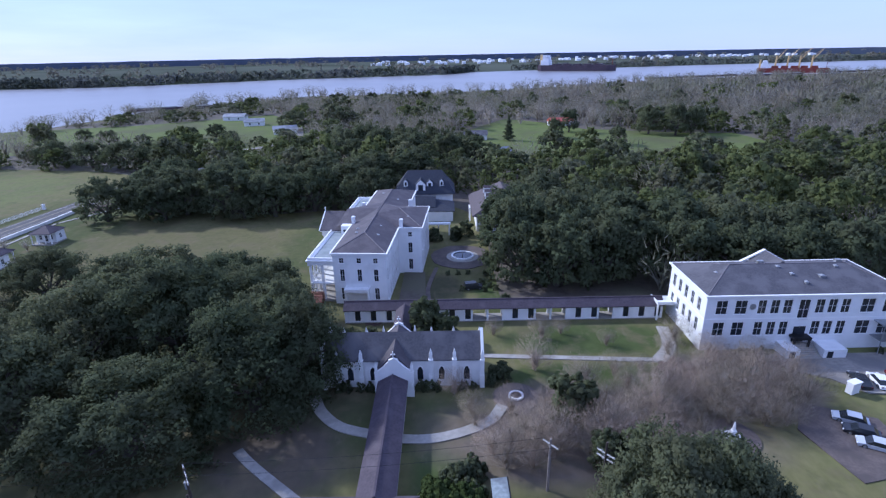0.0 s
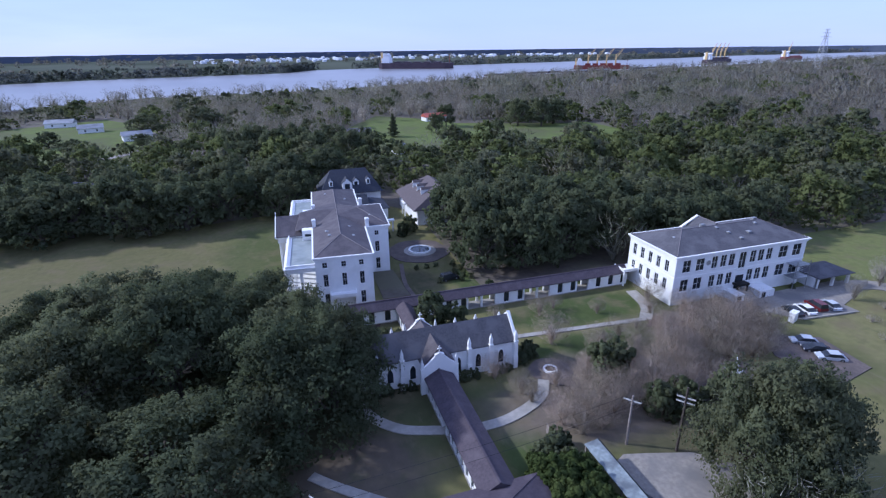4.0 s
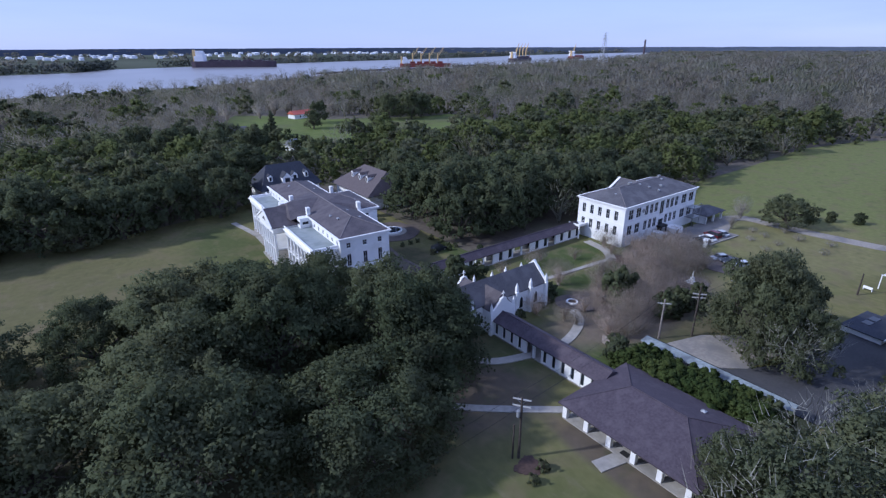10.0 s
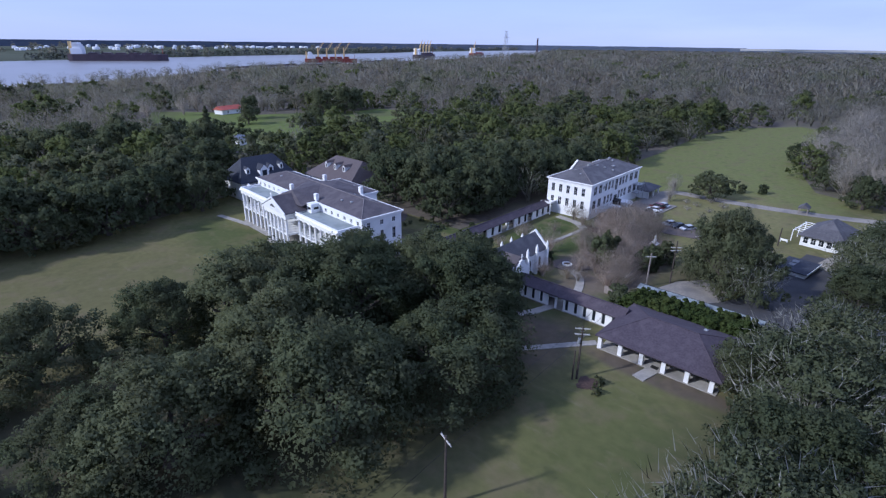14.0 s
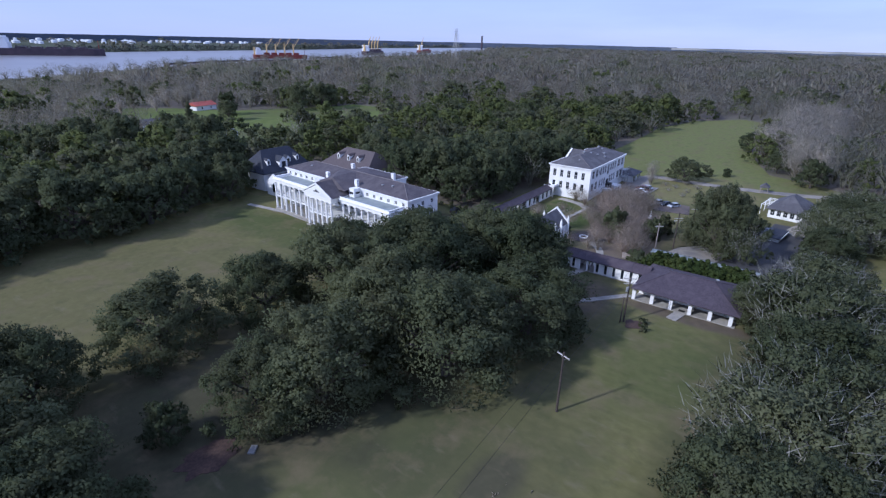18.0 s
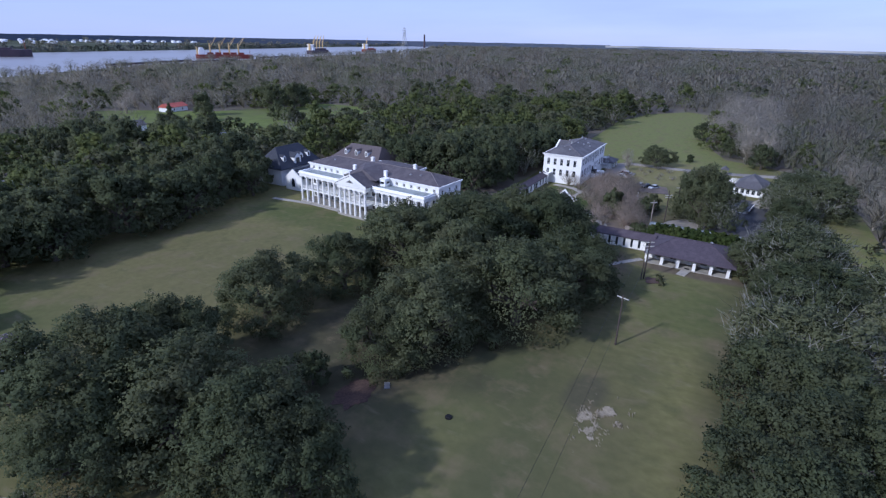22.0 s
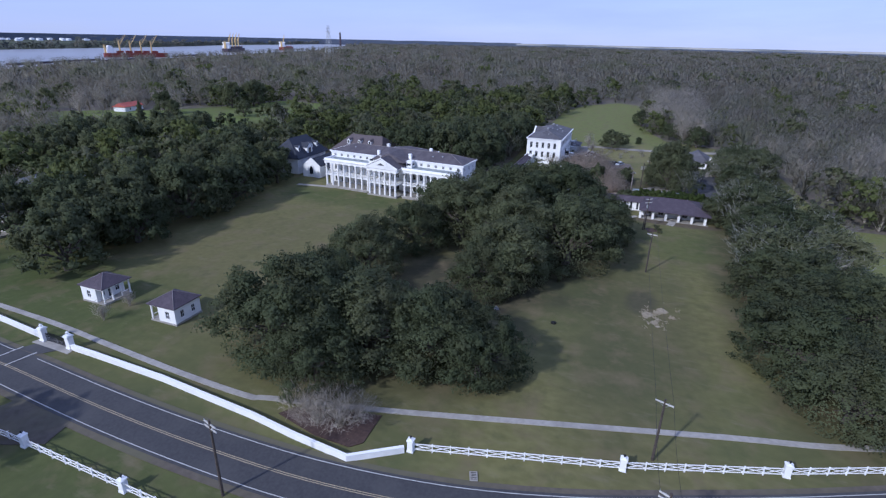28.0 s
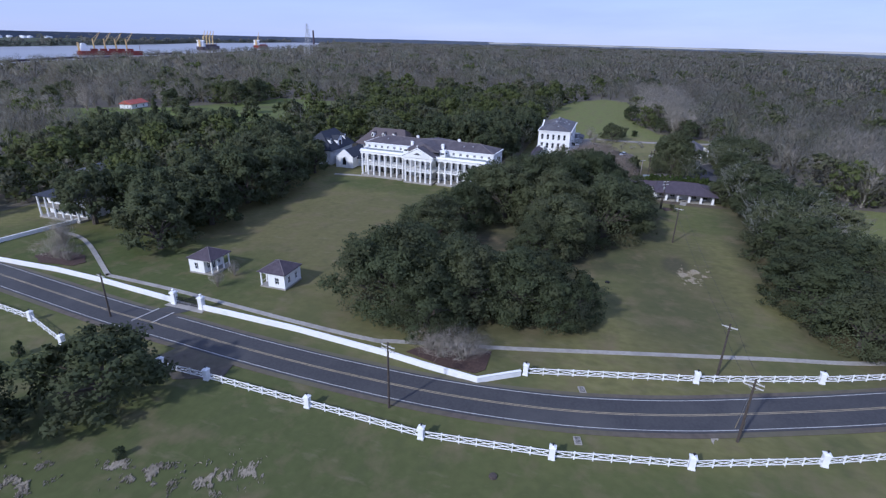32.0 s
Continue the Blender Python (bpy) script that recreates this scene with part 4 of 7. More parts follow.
USED = set()
OAK_LABEL = "broad live oak with dark green leaves and heavy low limbs"
NEAR_OAKS = [make_tree("oak_tree", oak_meshes(11 + i, 12, 16.5, 64, 13, 34, 0.188), OAK_LABEL, "bark", "oak_leaf", group="live oaks on the lawn") for i in range(4)]
MOSS_OAKS = [make_tree("oak_tree", oak_meshes(31 + i, 10, 13.5, 54, 12, 24, 0.184), "live oak with grey-green mossy crown beside the lawn", "lichen", "grey_leaf", group="live oaks on the lawn") for i in range(2)]
for i, t in enumerate(MOSS_OAKS):
    part("branch_tangle", np_mesh("branch_tangle", *fuzz(41 + i, 9.6, 13.7, 1100, 2.0, 0.040)), "lichen", t, "pale lichen-covered bare branches")
MID_OAKS = [make_tree("oak_tree", oak_meshes(51 + i, 11, 16.0, 44, 11, 12, 0.38, 0.30), "dark live oak at the edge of the woods", "bark", "oak_leaf", group="oaks at the edge of the woods") for i in range(4)]

# x, y, radius, height
LAWN_OAKS = [(-29.3, 77.5, 10, 16.7), (-30.2, 66.8, 12.5, 17.3), (-44.5, 57.5, 12.5, 12.4), (-48, 80, 13.5, 19), (-46, 100, 11.5, 13), (-64, 62, 13.5, 17.2), (-57, 91.5, 13, 16.8), (-80.5, 73, 11.5, 14.5), (-87, 76, 8.5, 12), (-62, 76, 12, 17), (-36, 90, 10, 15), (-25, 71, 9, 16.3),
             (-70, 100, 8.8, 13), (-88, 104, 10.3, 13.2),
             (-121.5, 100.5, 13, 16.5), (-117.5, 88.5, 12.5, 14.2), (-115.5, 75.5, 10.5, 13.5), (-107.5, 102.5, 8.5, 13.5), (-116.5, 68.5, 8, 11), (-127, 92, 8.5, 11),
             (21.8, 37.2, 8.6, 18.2), (27.3, 38.6, 7.6, 16.8)]
for i, (x, y, r, h) in enumerate(LAWN_OAKS):
    plant(NEAR_OAKS[i % 4], USED, x, y, r / 12, (h / 16.5) / (r / 12))
ROW_OAKS = [(46, 14, 8, 11), (56, 12, 9, 12), (48, 4, 9, 12), (66, 9, 9, 12), (60, 2, 9, 12), (76, 6, 8, 11), (20.5, 31.5, 6.3, 12), (-107, 15, 9.5, 11.5), (-95, 19, 10, 12.5), (-83, 17, 10.5, 13), (-71, 17, 10.5, 13.5), (-58, 16, 11, 14), (-46, 14, 10, 13), (-34, 14, 10, 13), (-21, 15, 10.5, 14), (-8, 14, 10.5, 14), (-14, 24, 6, 9), (5, 13.5, 8, 11), (-100, 7, 8, 11), (-76, 6, 9, 12), (-50, 4, 9, 12), (-28, 3, 9, 12), (28, 14, 7, 10), (37, 13, 7.5, 11)]
for i, (x, y, r, h) in enumerate(ROW_OAKS):
    mossy = x > -74 and i % 3 != 1
    src, base, bh = (MOSS_OAKS[i % 2], 10, 13.5) if mossy else (NEAR_OAKS[i % 4], 12, 16.5)
    plant(src, USED, x, y, r / base, (h / bh) / (r / base))
EDGE_OAKS = [(12, 262, 8, 15), (-114, 167.5, 9.5, 14.5), (-104, 178, 9, 14), (-95, 168, 9, 13), (-68, 168, 7, 9), (120, 21, 6, 11), (187, 50, 6, 10), (140, 34, 5, 9), (-140, 250, 9, 14), (-158, 256, 9, 14), (-178, 260, 9, 13), (-200, 264, 9, 13), (-103, 174, 10, 16), (-90, 174, 10, 16), (-74, 172, 11, 17), (-58, 170, 10, 15), (-46, 176, 10, 16), (-36, 187, 10, 15), (-98, 187, 11, 16), (-80, 186, 11, 17), (-62, 186, 11, 16), (-48, 192, 10, 16), (-28, 200, 11, 16), (-14, 204, 11, 16),
             (17, 113, 8.5, 15), (26, 110, 9, 16), (36, 112, 9, 16), (20, 124, 10, 18), (32, 122, 10, 18), (43, 116, 10, 17), (55, 110, 9, 16), (66, 108, 9, 15), (78, 108, 9, 15), (90, 109, 9, 15), (102, 113, 9, 14), (18, 138, 10, 17), (30, 136, 11, 17), (44, 130, 11, 17), (58, 124, 11, 17), (72, 122, 11, 16), (86, 123, 11, 16), (28, 150, 10, 15), (42, 146, 11, 16), (30, 166, 10, 15), (98, 62, 7.2, 9.5), (-163, 130, 9.5, 11), (-176, 139, 8, 10), (-25, 180, 7.5, 14), (-31, 173, 6.5, 13), (-99, 82, 3.2, 6), (-97, 181, 10, 15), (-155, 358, 7, 9), (-45, 240, 10, 18), (-30, 248, 10, 19), (-15, 238, 10, 18), (-38, 262, 10, 19), (-20, 268, 10, 18), (-5, 255, 9, 18), (2, 240, 9, 17), (-52, 258, 10, 18), (12, 252, 8, 16), (-170, 353, 6, 8), (-109, 385, 11, 14), (-71, 379, 11, 17), (-135, 330, 6, 8), (-100, 330, 7, 9), (-215, 335, 7, 9), (-240, 350, 6, 8), (-190, 330, 6, 7), (132, 338, 9, 18), (146, 330, 8, 19), (158, 335, 8, 17), (100, 300, 6, 11), (70, 330, 6, 12), (84, 352, 7, 15)]
for i, (x, y, r, h) in enumerate(EDGE_OAKS):
    plant(MID_OAKS[i % 4], USED, x, y, r / 11, (h / 16) / (r / 11))

high_oak = make_tree("oak_tree", oak_meshes(57, 9.5, 16.0, 40, 10, 22, 0.30, 0.62), "tall live oak with a bare leaning trunk before the columned house", "bark", "oak_leaf", group="oaks at the edge of the woods")
plant(high_oak, USED, -106.3, 198.0, 1.0)

# woods further off: one object for each stretch
BUILT = [(-50, 40, 95, 165), (-34, 26, 160, 190), (40, 95, 74, 103), (-118, -86, 192, 224)]


def free_for_woods(x, y):
    if inside(x, y, RIVER) or not inside(x, y, WOOD_FLOOR):
        return False
    if any(inside(x, y, c) for c in CLEARINGS) or inside(x, y, RIGHT_FIELD):
        return False
    return not any(a < x < b and c < y < d for a, b, c, d in BUILT)


def evergreen_share(x, y):
    """How much of the woods is evergreen: the oaks near the houses, bare trees further off."""
    patch = 0.5 * noise.noise(Vector((x / 60, y / 60, 2)))
    if 20 < x < 310 and 90 < y < 175:
        return 0.9 + 0.3 * patch
    if x < 20:
        return min(0.97, max(0.12, (1.0 if y < 272 else 0.2) + patch))
    d = math.hypot(x - 80, (y - 180) * 1.1)
    return min(0.97, max(0.07, 1.75 - d / 140 + patch))


def scatter(lo, hi, step, seed):
    r = np.random.default_rng(seed)
    out = []
    n = int(2 * hi / step)
    for i in range(n):
        for j in range(n):
            x = -90 - hi + (i + r.uniform(0.1, 0.9)) * step
            y = 30 - hi + (j + r.uniform(0.1, 0.9)) * step
            d = math.hypot(x + 90, y - 30)
            if lo <= d < hi and y > -0.6 * x - 120 and free_for_woods(x, y):
                out.append((x, y, r.uniform(0.62, 1.35), r.uniform() < evergreen_share(x, y)))
    return out


def wood_patch(name, spots, variants, label, material):
    """Many trees joined: copies of a few crowns, turned and scaled."""
    V, F, N, k = [], [], [], 0
    for n, (x, y, s, *zs) in enumerate(spots):
        v, f, nm = variants[n % len(variants)]
        a = (n * 2.399) % (2 * math.pi)
        c, q = math.cos(a) * s, math.sin(a) * s
        w = np.stack([v[:, 0] * c - v[:, 1] * q + x, v[:, 0] * q + v[:, 1] * c + y, v[:, 2] * s * (zs[0] if zs else 1.0) * (0.85 + 0.3 * ((n * 7) % 5) / 4)], 1)
        N.append(np.stack([(nm[:, 0] * c - nm[:, 1] * q) / s, (nm[:, 0] * q + nm[:, 1] * c) / s, nm[:, 2]], 1))
        V.append(w)
        F.append(f + k)
        k += len(v)
    if V:
        tagged(part(name, np_mesh(name, np.concatenate(V), np.concatenate(F), np.concatenate(N)), material), label, "woods", kind="stuff")


def low_by_river(x, y):
    """The height of a tree as a share: lower towards the river, so that the water shows over it."""
    for s in (1.08, 1.16, 1.24, 1.32, 1.42):
        if inside(-90 + (x + 90) * s, 30 + (y - 30) * s, RIVER):
            return max(0.22, 50 * (1 - 1 / s) / 17)
    return 1.0


r7 = np.random.default_rng(5)
NEAR_V = [crown_arrays(r7, 7.6, 12.5, 1.5, 20, 6, 7, 0.47) for _ in range(6)]
MID_V = [crown_arrays(r7, 7.6, 12.5, 1.5, 12, 5, 9, 0.66) for _ in range(5)]
BARE_V = [fuzz(80 + i, 5.8, 13.5, 160, 2.0, 0.11) for i in range(5)]
FAR_V = [crown_arrays(r7, 9.0, 12.0, 1.0, 8, 4, 6, 1.2) for _ in range(4)]
FARB_V = [fuzz(90 + i, 9.5, 14.0, 60, 4.2, 0.42) for i in range(4)]
for lo, hi, step, ev, bv, sc in ((60, 330, 10.0, NEAR_V, BARE_V, 1.0), (330, 560, 12.0, MID_V, BARE_V, 1.1), (560, 1000, 16.0, FAR_V, FARB_V, 1.0), (1000, 1900, 31.0, FAR_V, FARB_V, 1.5), (1900, 4300, 66.0, FAR_V, FARB_V, 3.2)):
    spots = scatter(lo, hi, step, int(lo))
    taken = [(x, y) for x, y, *_ in EDGE_OAKS] if lo == 60 else []
    spots = [p for p in spots if not (8 < p[0] < 185 and 236 < p[1] < 262)]
    keep = [p for p in spots if all((p[0] - a) ** 2 + (p[1] - b) ** 2 > 64 for a, b in taken)]
    spots = [(x, y, s * sc, low_by_river(x, y) / sc, e) for x, y, s, e in keep]
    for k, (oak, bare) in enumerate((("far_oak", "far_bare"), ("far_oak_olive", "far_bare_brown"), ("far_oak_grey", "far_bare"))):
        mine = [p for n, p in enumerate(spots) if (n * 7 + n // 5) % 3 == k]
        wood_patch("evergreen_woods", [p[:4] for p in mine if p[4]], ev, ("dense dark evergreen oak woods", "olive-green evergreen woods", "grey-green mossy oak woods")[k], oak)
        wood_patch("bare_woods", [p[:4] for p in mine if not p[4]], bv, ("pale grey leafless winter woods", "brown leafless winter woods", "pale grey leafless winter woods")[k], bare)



# ---- building helpers ----
WIN = {}


def window_meshes(w, h, d, arched=False, bars=(1, 1)):
    """A window of that width and height in a wall d thick, in its own frame: x along the wall, y into it, z up from the sill."""
    key = (round(w, 2), round(h, 2), round(d, 2), arched, bars)
    if key not in WIN:
        t, q = 0.055, 0.014
        xs, zs = [-w / 2, -w / 2 + t], [0, t]
        for i in range(bars[0]):
            x = -w / 2 + w * (i + 1) / (bars[0] + 1)
            xs += [x - q, x + q]
        for i in range(bars[1]):
            z = h * (i + 1) / (bars[1] + 1)
            zs += [z - q, z + q]
        xs += [w / 2 - t, w / 2]
        zs += [h - t, h]
        g = Geo().lattice(xs, zs, lambda i, j: i % 2 == 0 or j % 2 == 0, 0.05, 0.13)
        frame_me = g.mesh("window")
        pane = Geo().box(-w / 2 + 0.02, w / 2 - 0.02, 0.135, 0.155, 0.02, h - 0.02).mesh("pane")
        sill = Geo().box(-w / 2 - 0.12, w / 2 + 0.12, -0.12, 0.05, -0.12, 0).mesh("sill")
        WIN[key] = (frame_me, pane, sill)
    return WIN[key]


def wall(parent, side, at_, a0, a1, z0, z1, openings=(), thick=0.35, material="white", name="wall", frames="trim", sills=True):
    """A wall with openings through it. side: the way it faces (-x, +x, -y, +y); at_: its outer face; openings: (centre, width, sill, head)."""
    cuts = sorted({a0, a1, *(v for c, w, s, e in openings for v in (c - w / 2, c + w / 2))})
    g = Geo()
    s = 1 if side[0] == "+" else -1
    lo, hi = sorted((at_, at_ - s * thick))
    for p, q in zip(cuts, cuts[1:]):
        if q - p < 1e-4:
            continue
        m = (p + q) / 2
        holes = sorted((b, e) for c, w, b, e in openings if c - w / 2 < m < c + w / 2)
        z = z0
        for b, e in holes + [(z1, z1)]:
            if b - z > 1e-3:
                g.box(*((p, q, lo, hi) if side[1] == "y" else (lo, hi, p, q)), z, b)
            z = e
    ob = part(name, g, material, parent)
    turn = {"-y": 0, "+y": 180, "-x": -90, "+x": 90}[side]
    for c, w, b, e in openings:
        fm, pane, sill = window_meshes(w, e - b, thick)
        m = pose(c, at_, b, 0, 0, turn) if side[1] == "y" else pose(at_, c, b, 0, 0, turn)
        f = part("window", fm, frames, parent, at=m)
        part("pane", pane, "glass", f)
        if sills:
            part("sill", sill, "trim", f)
    return ob


def cornice(parent, x0, x1, y0, y1, z0, out=0.45, h=0.75):
    """A stepped white cornice round a block."""
    g = Geo()
    for k, (o, a, b) in enumerate(((0.14, 0, 0.3), (0.28, 0.3, 0.5), (out, 0.5, h))):
        g.box(x0 - o, x1 + o, y0 - o, y0 + 0.4, z0 + h * 0 + a, z0 + b).box(x0 - o, x1 + o, y1 - 0.4, y1 + o, z0 + a, z0 + b)
        g.box(x0 - o, x0 + 0.4, y0 + 0.4, y1 - 0.4, z0 + a, z0 + b).box(x1 - 0.4, x1 + o, y0 + 0.4, y1 - 0.4, z0 + a, z0 + b)
    return part("cornice", g, "trim", parent)


def vents(parent, spots):
    for i, (x, y, z) in enumerate(spots):
        g = Geo().box(-0.25, 0.25, -0.25, 0.25, -0.6, 0.25)
        g.add([(-0.35, -0.35, 0.25), (0.35, -0.35, 0.25), (0.35, 0.35, 0.25), (-0.35, 0.35, 0.25), (0, 0, 0.5)], [(0, 1, 4), (1, 2, 4), (2, 3, 4), (3, 0, 4), (0, 3, 2, 1)])
        part("roof_vent", g, "metal", parent, at=pose(x, y, z))


def ridge_caps(parent, lines, r=0.11, material="ridge"):
    for p, q in lines:
        part("ridge_cap", Geo().tube(p, q, r, r, 6), material, parent)


# ---- great white house ----
MX, MY = -17.0, 128.8
house = thing("mansion", MX, MY, 0, -4.0, label="long white three-storey mansion with columned galleries and brown shingle roofs", category="mansion")
W0, W1, HL, EZ = -5.5, 6.1, 26.4, 11.3          # wing walls, half length, eave
win_n = [(c, 1.0, b, e) for c in (-3.6, 0.2, 3.8) for b, e in ((9.6, 10.8), (5.4, 8.2))] + [(c, 1.05, 1.0, 3.8) for c in (-3.6, 3.8)]
wall(house, "-y", -HL, W0, W1, 0, EZ, win_n)
wall(house, "+y", HL, W0, W1, 0, EZ, [(c, 1.0, b, e) for c in (-3.5, 0, 3.5) for b, e in ((9.6, 10.8), (5.4, 8.2), (1.0, 3.8))])
ys = [s * (8.2 + 2.75 * i) for s in (-1, 1) for i in range(7)]
for side, at_ in (("-x", W0), ("+x", W1)):
    ops = []
    for y in ys:
        ops.append((y, 0.95, 10.15, 11.05))
        if side == "-x" or abs(y) > 10.2:
            ops += [(y, 1.15, 5.0, 7.9), (y, 1.15, 0.6, 3.9)]
    for a, b in ((-HL + 0.35, -7), (7, HL - 0.35)):
        wall(house, side, at_, a, b, 0, EZ, [o for o in ops if a < o[0] < b])
cornice(house, W0, W1, -HL, HL, EZ)
# centre block, to the east
CX = 11.8
wall(house, "-y", -9.0, W1, CX, 0, EZ, [(9.0, 1.0, 9.6, 10.8), (9.0, 1.05, 5.4, 8.1), (9.0, 1.05, 1.0, 3.8)])
wall(house, "+y", 9.0, W1, CX, 0, EZ, [(9.0, 1.0, 9.6, 10.8), (9.0, 1.05, 5.4, 8.1), (9.0, 1.05, 1.0, 3.8)])
wall(house, "+x", CX, -8.65, 8.65, 0, EZ, [(y, 1.1, b, e) for y in (-6.8, -3.4, 0, 3.4, 6.8) for b, e in ((9.6, 10.8), (5.4, 8.1), (1, 3.8))])
g = Geo()
for o, a, b in ((0.14, 0, 0.3), (0.28, 0.3, 0.5), (0.45, 0.5, 0.75)):
    g.box(W1 + 0.5, CX + o, -9.0 - o, -8.6, EZ + a, EZ + b).box(W1 + 0.5, CX + o, 8.6, 9.0 + o, EZ + a, EZ + b).box(CX - 0.4, CX + o, -8.6, 8.6, EZ + a, EZ + b)
part("cornice", g, "trim", house)
wall(house, "-x", W0 - 0.02, -7, 7, 0, EZ, [(y, 1.25, b, e) for y in (-4.4, -1.5, 1.5, 4.4) for b, e in ((5.0, 7.9), (0.6, 3.9))])
# roofs
RZ = EZ + 0.77
part("roof", Geo().hip(W0 - 0.1, W1 + 0.1, -HL - 0.1, HL + 0.1, RZ, 14.25, -HL + 7.0, HL - 7.0), "shingle", house, "brown asphalt shingle hip roof")
cr = Geo()
cr.add([(0, -5.2, 14.2), (0, 5.2, 14.2), (CX + 0.2, -9.1, RZ), (CX + 0.2, 9.1, RZ), (CX - 6.5, 0, 14.25), (W1 - 1, -9.1, RZ), (W1 - 1, 9.1, RZ)], [(0, 5, 2, 4), (4, 2, 3), (0, 4, 3, 6, 1)])
part("roof", cr, "shingle", house)
wr = Geo()
wr.add([(W0 - 4.2, -6.6, RZ - 0.6), (W0 - 4.2, 6.6, RZ - 0.6), (W0 + 0.3, -6.6, RZ + 0.2), (W0 + 0.3, 6.6, RZ + 0.2), (W0 - 2.8, 0, 14.0), (0, 0, 14.35), (0, -6.0, 14.1), (0, 6.0, 14.1)], [(0, 4, 1), (0, 2, 6, 5, 4), (1, 4, 5, 7, 3)])
part("roof", wr, "shingle", house, "purple-brown roof over the portico")
# galleries to the west
GX = -11.0
shaft = Geo().box(-0.46, 0.46, -0.46, 0.46, 0, 0.3).cyl(0, 0, 0.3, 0.45, 0.44, 0.4, 14).cyl(0, 0, 0.45, 8.25, 0.37, 0.31, 14).cyl(0, 0, 8.25, 8.5, 0.33, 0.45, 14).box(-0.48, 0.48, -0.48, 0.48, 8.5, 8.7).mesh("column")
bx, bz = [], [0.04, 0.12, 0.85, 0.95]
for i in range(11):
    bx += [-1.35 + i * 0.27 - 0.03, -1.35 + i * 0.27 + 0.03]
bal = Geo().lattice(bx, bz, lambda i, j: i % 2 == 0 or j != 1, -0.04, 0.04)
bal.v = [(y, x * 1.08, z) for x, y, z in bal.v]
bal = bal.mesh("balustrade")
for s in (-1, 1):
    a, b = sorted((s * 6.2, s * 25.4))
    part("gallery_floor", Geo().box(GX - 0.5, W0, a, b, 0, 0.5), "concrete", house)
    part("gallery_floor", Geo().box(GX - 0.1, W0, a, b, 4.2, 4.5), "white", house)
    g = Geo().box(GX - 0.45, GX + 0.45, a, b, 8.7, 9.55).box(GX - 0.75, GX + 0.45, a - 0.3, b + 0.3, 9.55, 9.8).box(GX - 0.4, GX - 0.1, a, b, 9.8, 10.35)
    e0, e1 = (a, a + 0.5) if s < 0 else (b - 0.5, b)
    g.box(GX + 0.45, W0, e0, e1, 8.7, 9.55).box(GX + 0.45, W0, e0 - 0.3, e1 + 0.3, 9.55, 9.8).box(GX - 0.1, W0, e0 + 0.05, e1 - 0.1, 9.8, 10.35)
    part("entablature", g, "trim", house)
    part("gallery_roof", Geo().box(GX - 0.08, W0 - 0.01, a + 0.55 if s < 0 else a, b if s < 0 else b - 0.55, 9.6, 9.75), "copper", house, "flat pale green gallery roof")
    for i in range(8):
        y = s * (24.9 - 2.5 * i)
        part("column", shaft, "trim", house, at=pose(GX, y, 0))
        if i:
            part("balustrade", bal, "trim", house, at=pose(GX, y + s * 1.29, 4.5) @ Matrix.Diagonal((1, 0.72, 1, 1)))
    part("column", shaft, "trim", house, at=pose(GX + 2.6, s * 24.9, 0))
    part("balustrade", bal, "trim", house, at=pose(GX + 1.3, s * 24.9, 4.5, 0, 0, 90) @ Matrix.Diagonal((1, 0.7, 1, 1)))
    part("step", Geo().box(GX - 1.6, GX - 0.5, a + 1, b - 1, 0, 0.22), "concrete", house)
# portico with its pediment
PX = -13.4
for i in range(6):
    part("column", shaft, "trim", house, at=pose(PX, -5.1 + i * 2.04, 0))
    if i:
        part("balustrade", bal, "trim", house, at=pose(PX, -5.1 + i * 2.04 - 1.02, 4.5) @ Matrix.Diagonal((1, 0.6, 1, 1)))
part("portico_floor", Geo().box(PX - 0.7, W0 - 0.03, -5.8, 5.8, 0, 0.52), "concrete", house)
part("portico_floor", Geo().box(PX - 0.1, W0 - 0.03, -5.5, 5.5, 4.2, 4.48), "white", house)
g = Geo().box(PX - 0.45, PX + 0.45, -5.8, 5.8, 8.7, 9.75).box(PX - 0.8, W0, -6.2, 6.2, 9.75, 10.0)
g.box(PX + 0.45, W0, -5.8, -4.9, 8.7, 9.75).box(PX + 0.45, W0, 4.9, 5.8, 8.7, 9.75)
part("entablature", g, "trim", house)
g = Geo()
for o, (hw, zt, x0, x1) in enumerate(((6.2, 12.9, PX - 0.8, PX - 0.35), (5.4, 12.5, PX - 0.35, PX + 0.2))):
    g.add([(x0, -hw, 10.0), (x0, hw, 10.0), (x0, 0, zt), (x1, -hw, 10.0), (x1, hw, 10.0), (x1, 0, zt)], [(0, 1, 2), (3, 5, 4), (0, 3, 4, 1), (1, 4, 5, 2), (2, 5, 3, 0)])
g2 = Geo()
for sg in (-1, 1):
    g2.add([(PX - 1.0, sg * 6.4, 10.0), (PX - 1.0, 0, 13.1), (PX - 1.0, 0, 13.5), (PX - 1.0, sg * 6.4, 10.4), (PX - 0.75, sg * 6.4, 10.0), (PX - 0.75, 0, 13.1), (PX - 0.75, 0, 13.5), (PX - 0.75, sg * 6.4, 10.4)], [(0, 1, 2, 3), (4, 7, 6, 5), (0, 4, 5, 1), (3, 2, 6, 7), (0, 3, 7, 4)])
part("pediment", g, "white", house)
part("raking_cornice", g2, "trim", house)
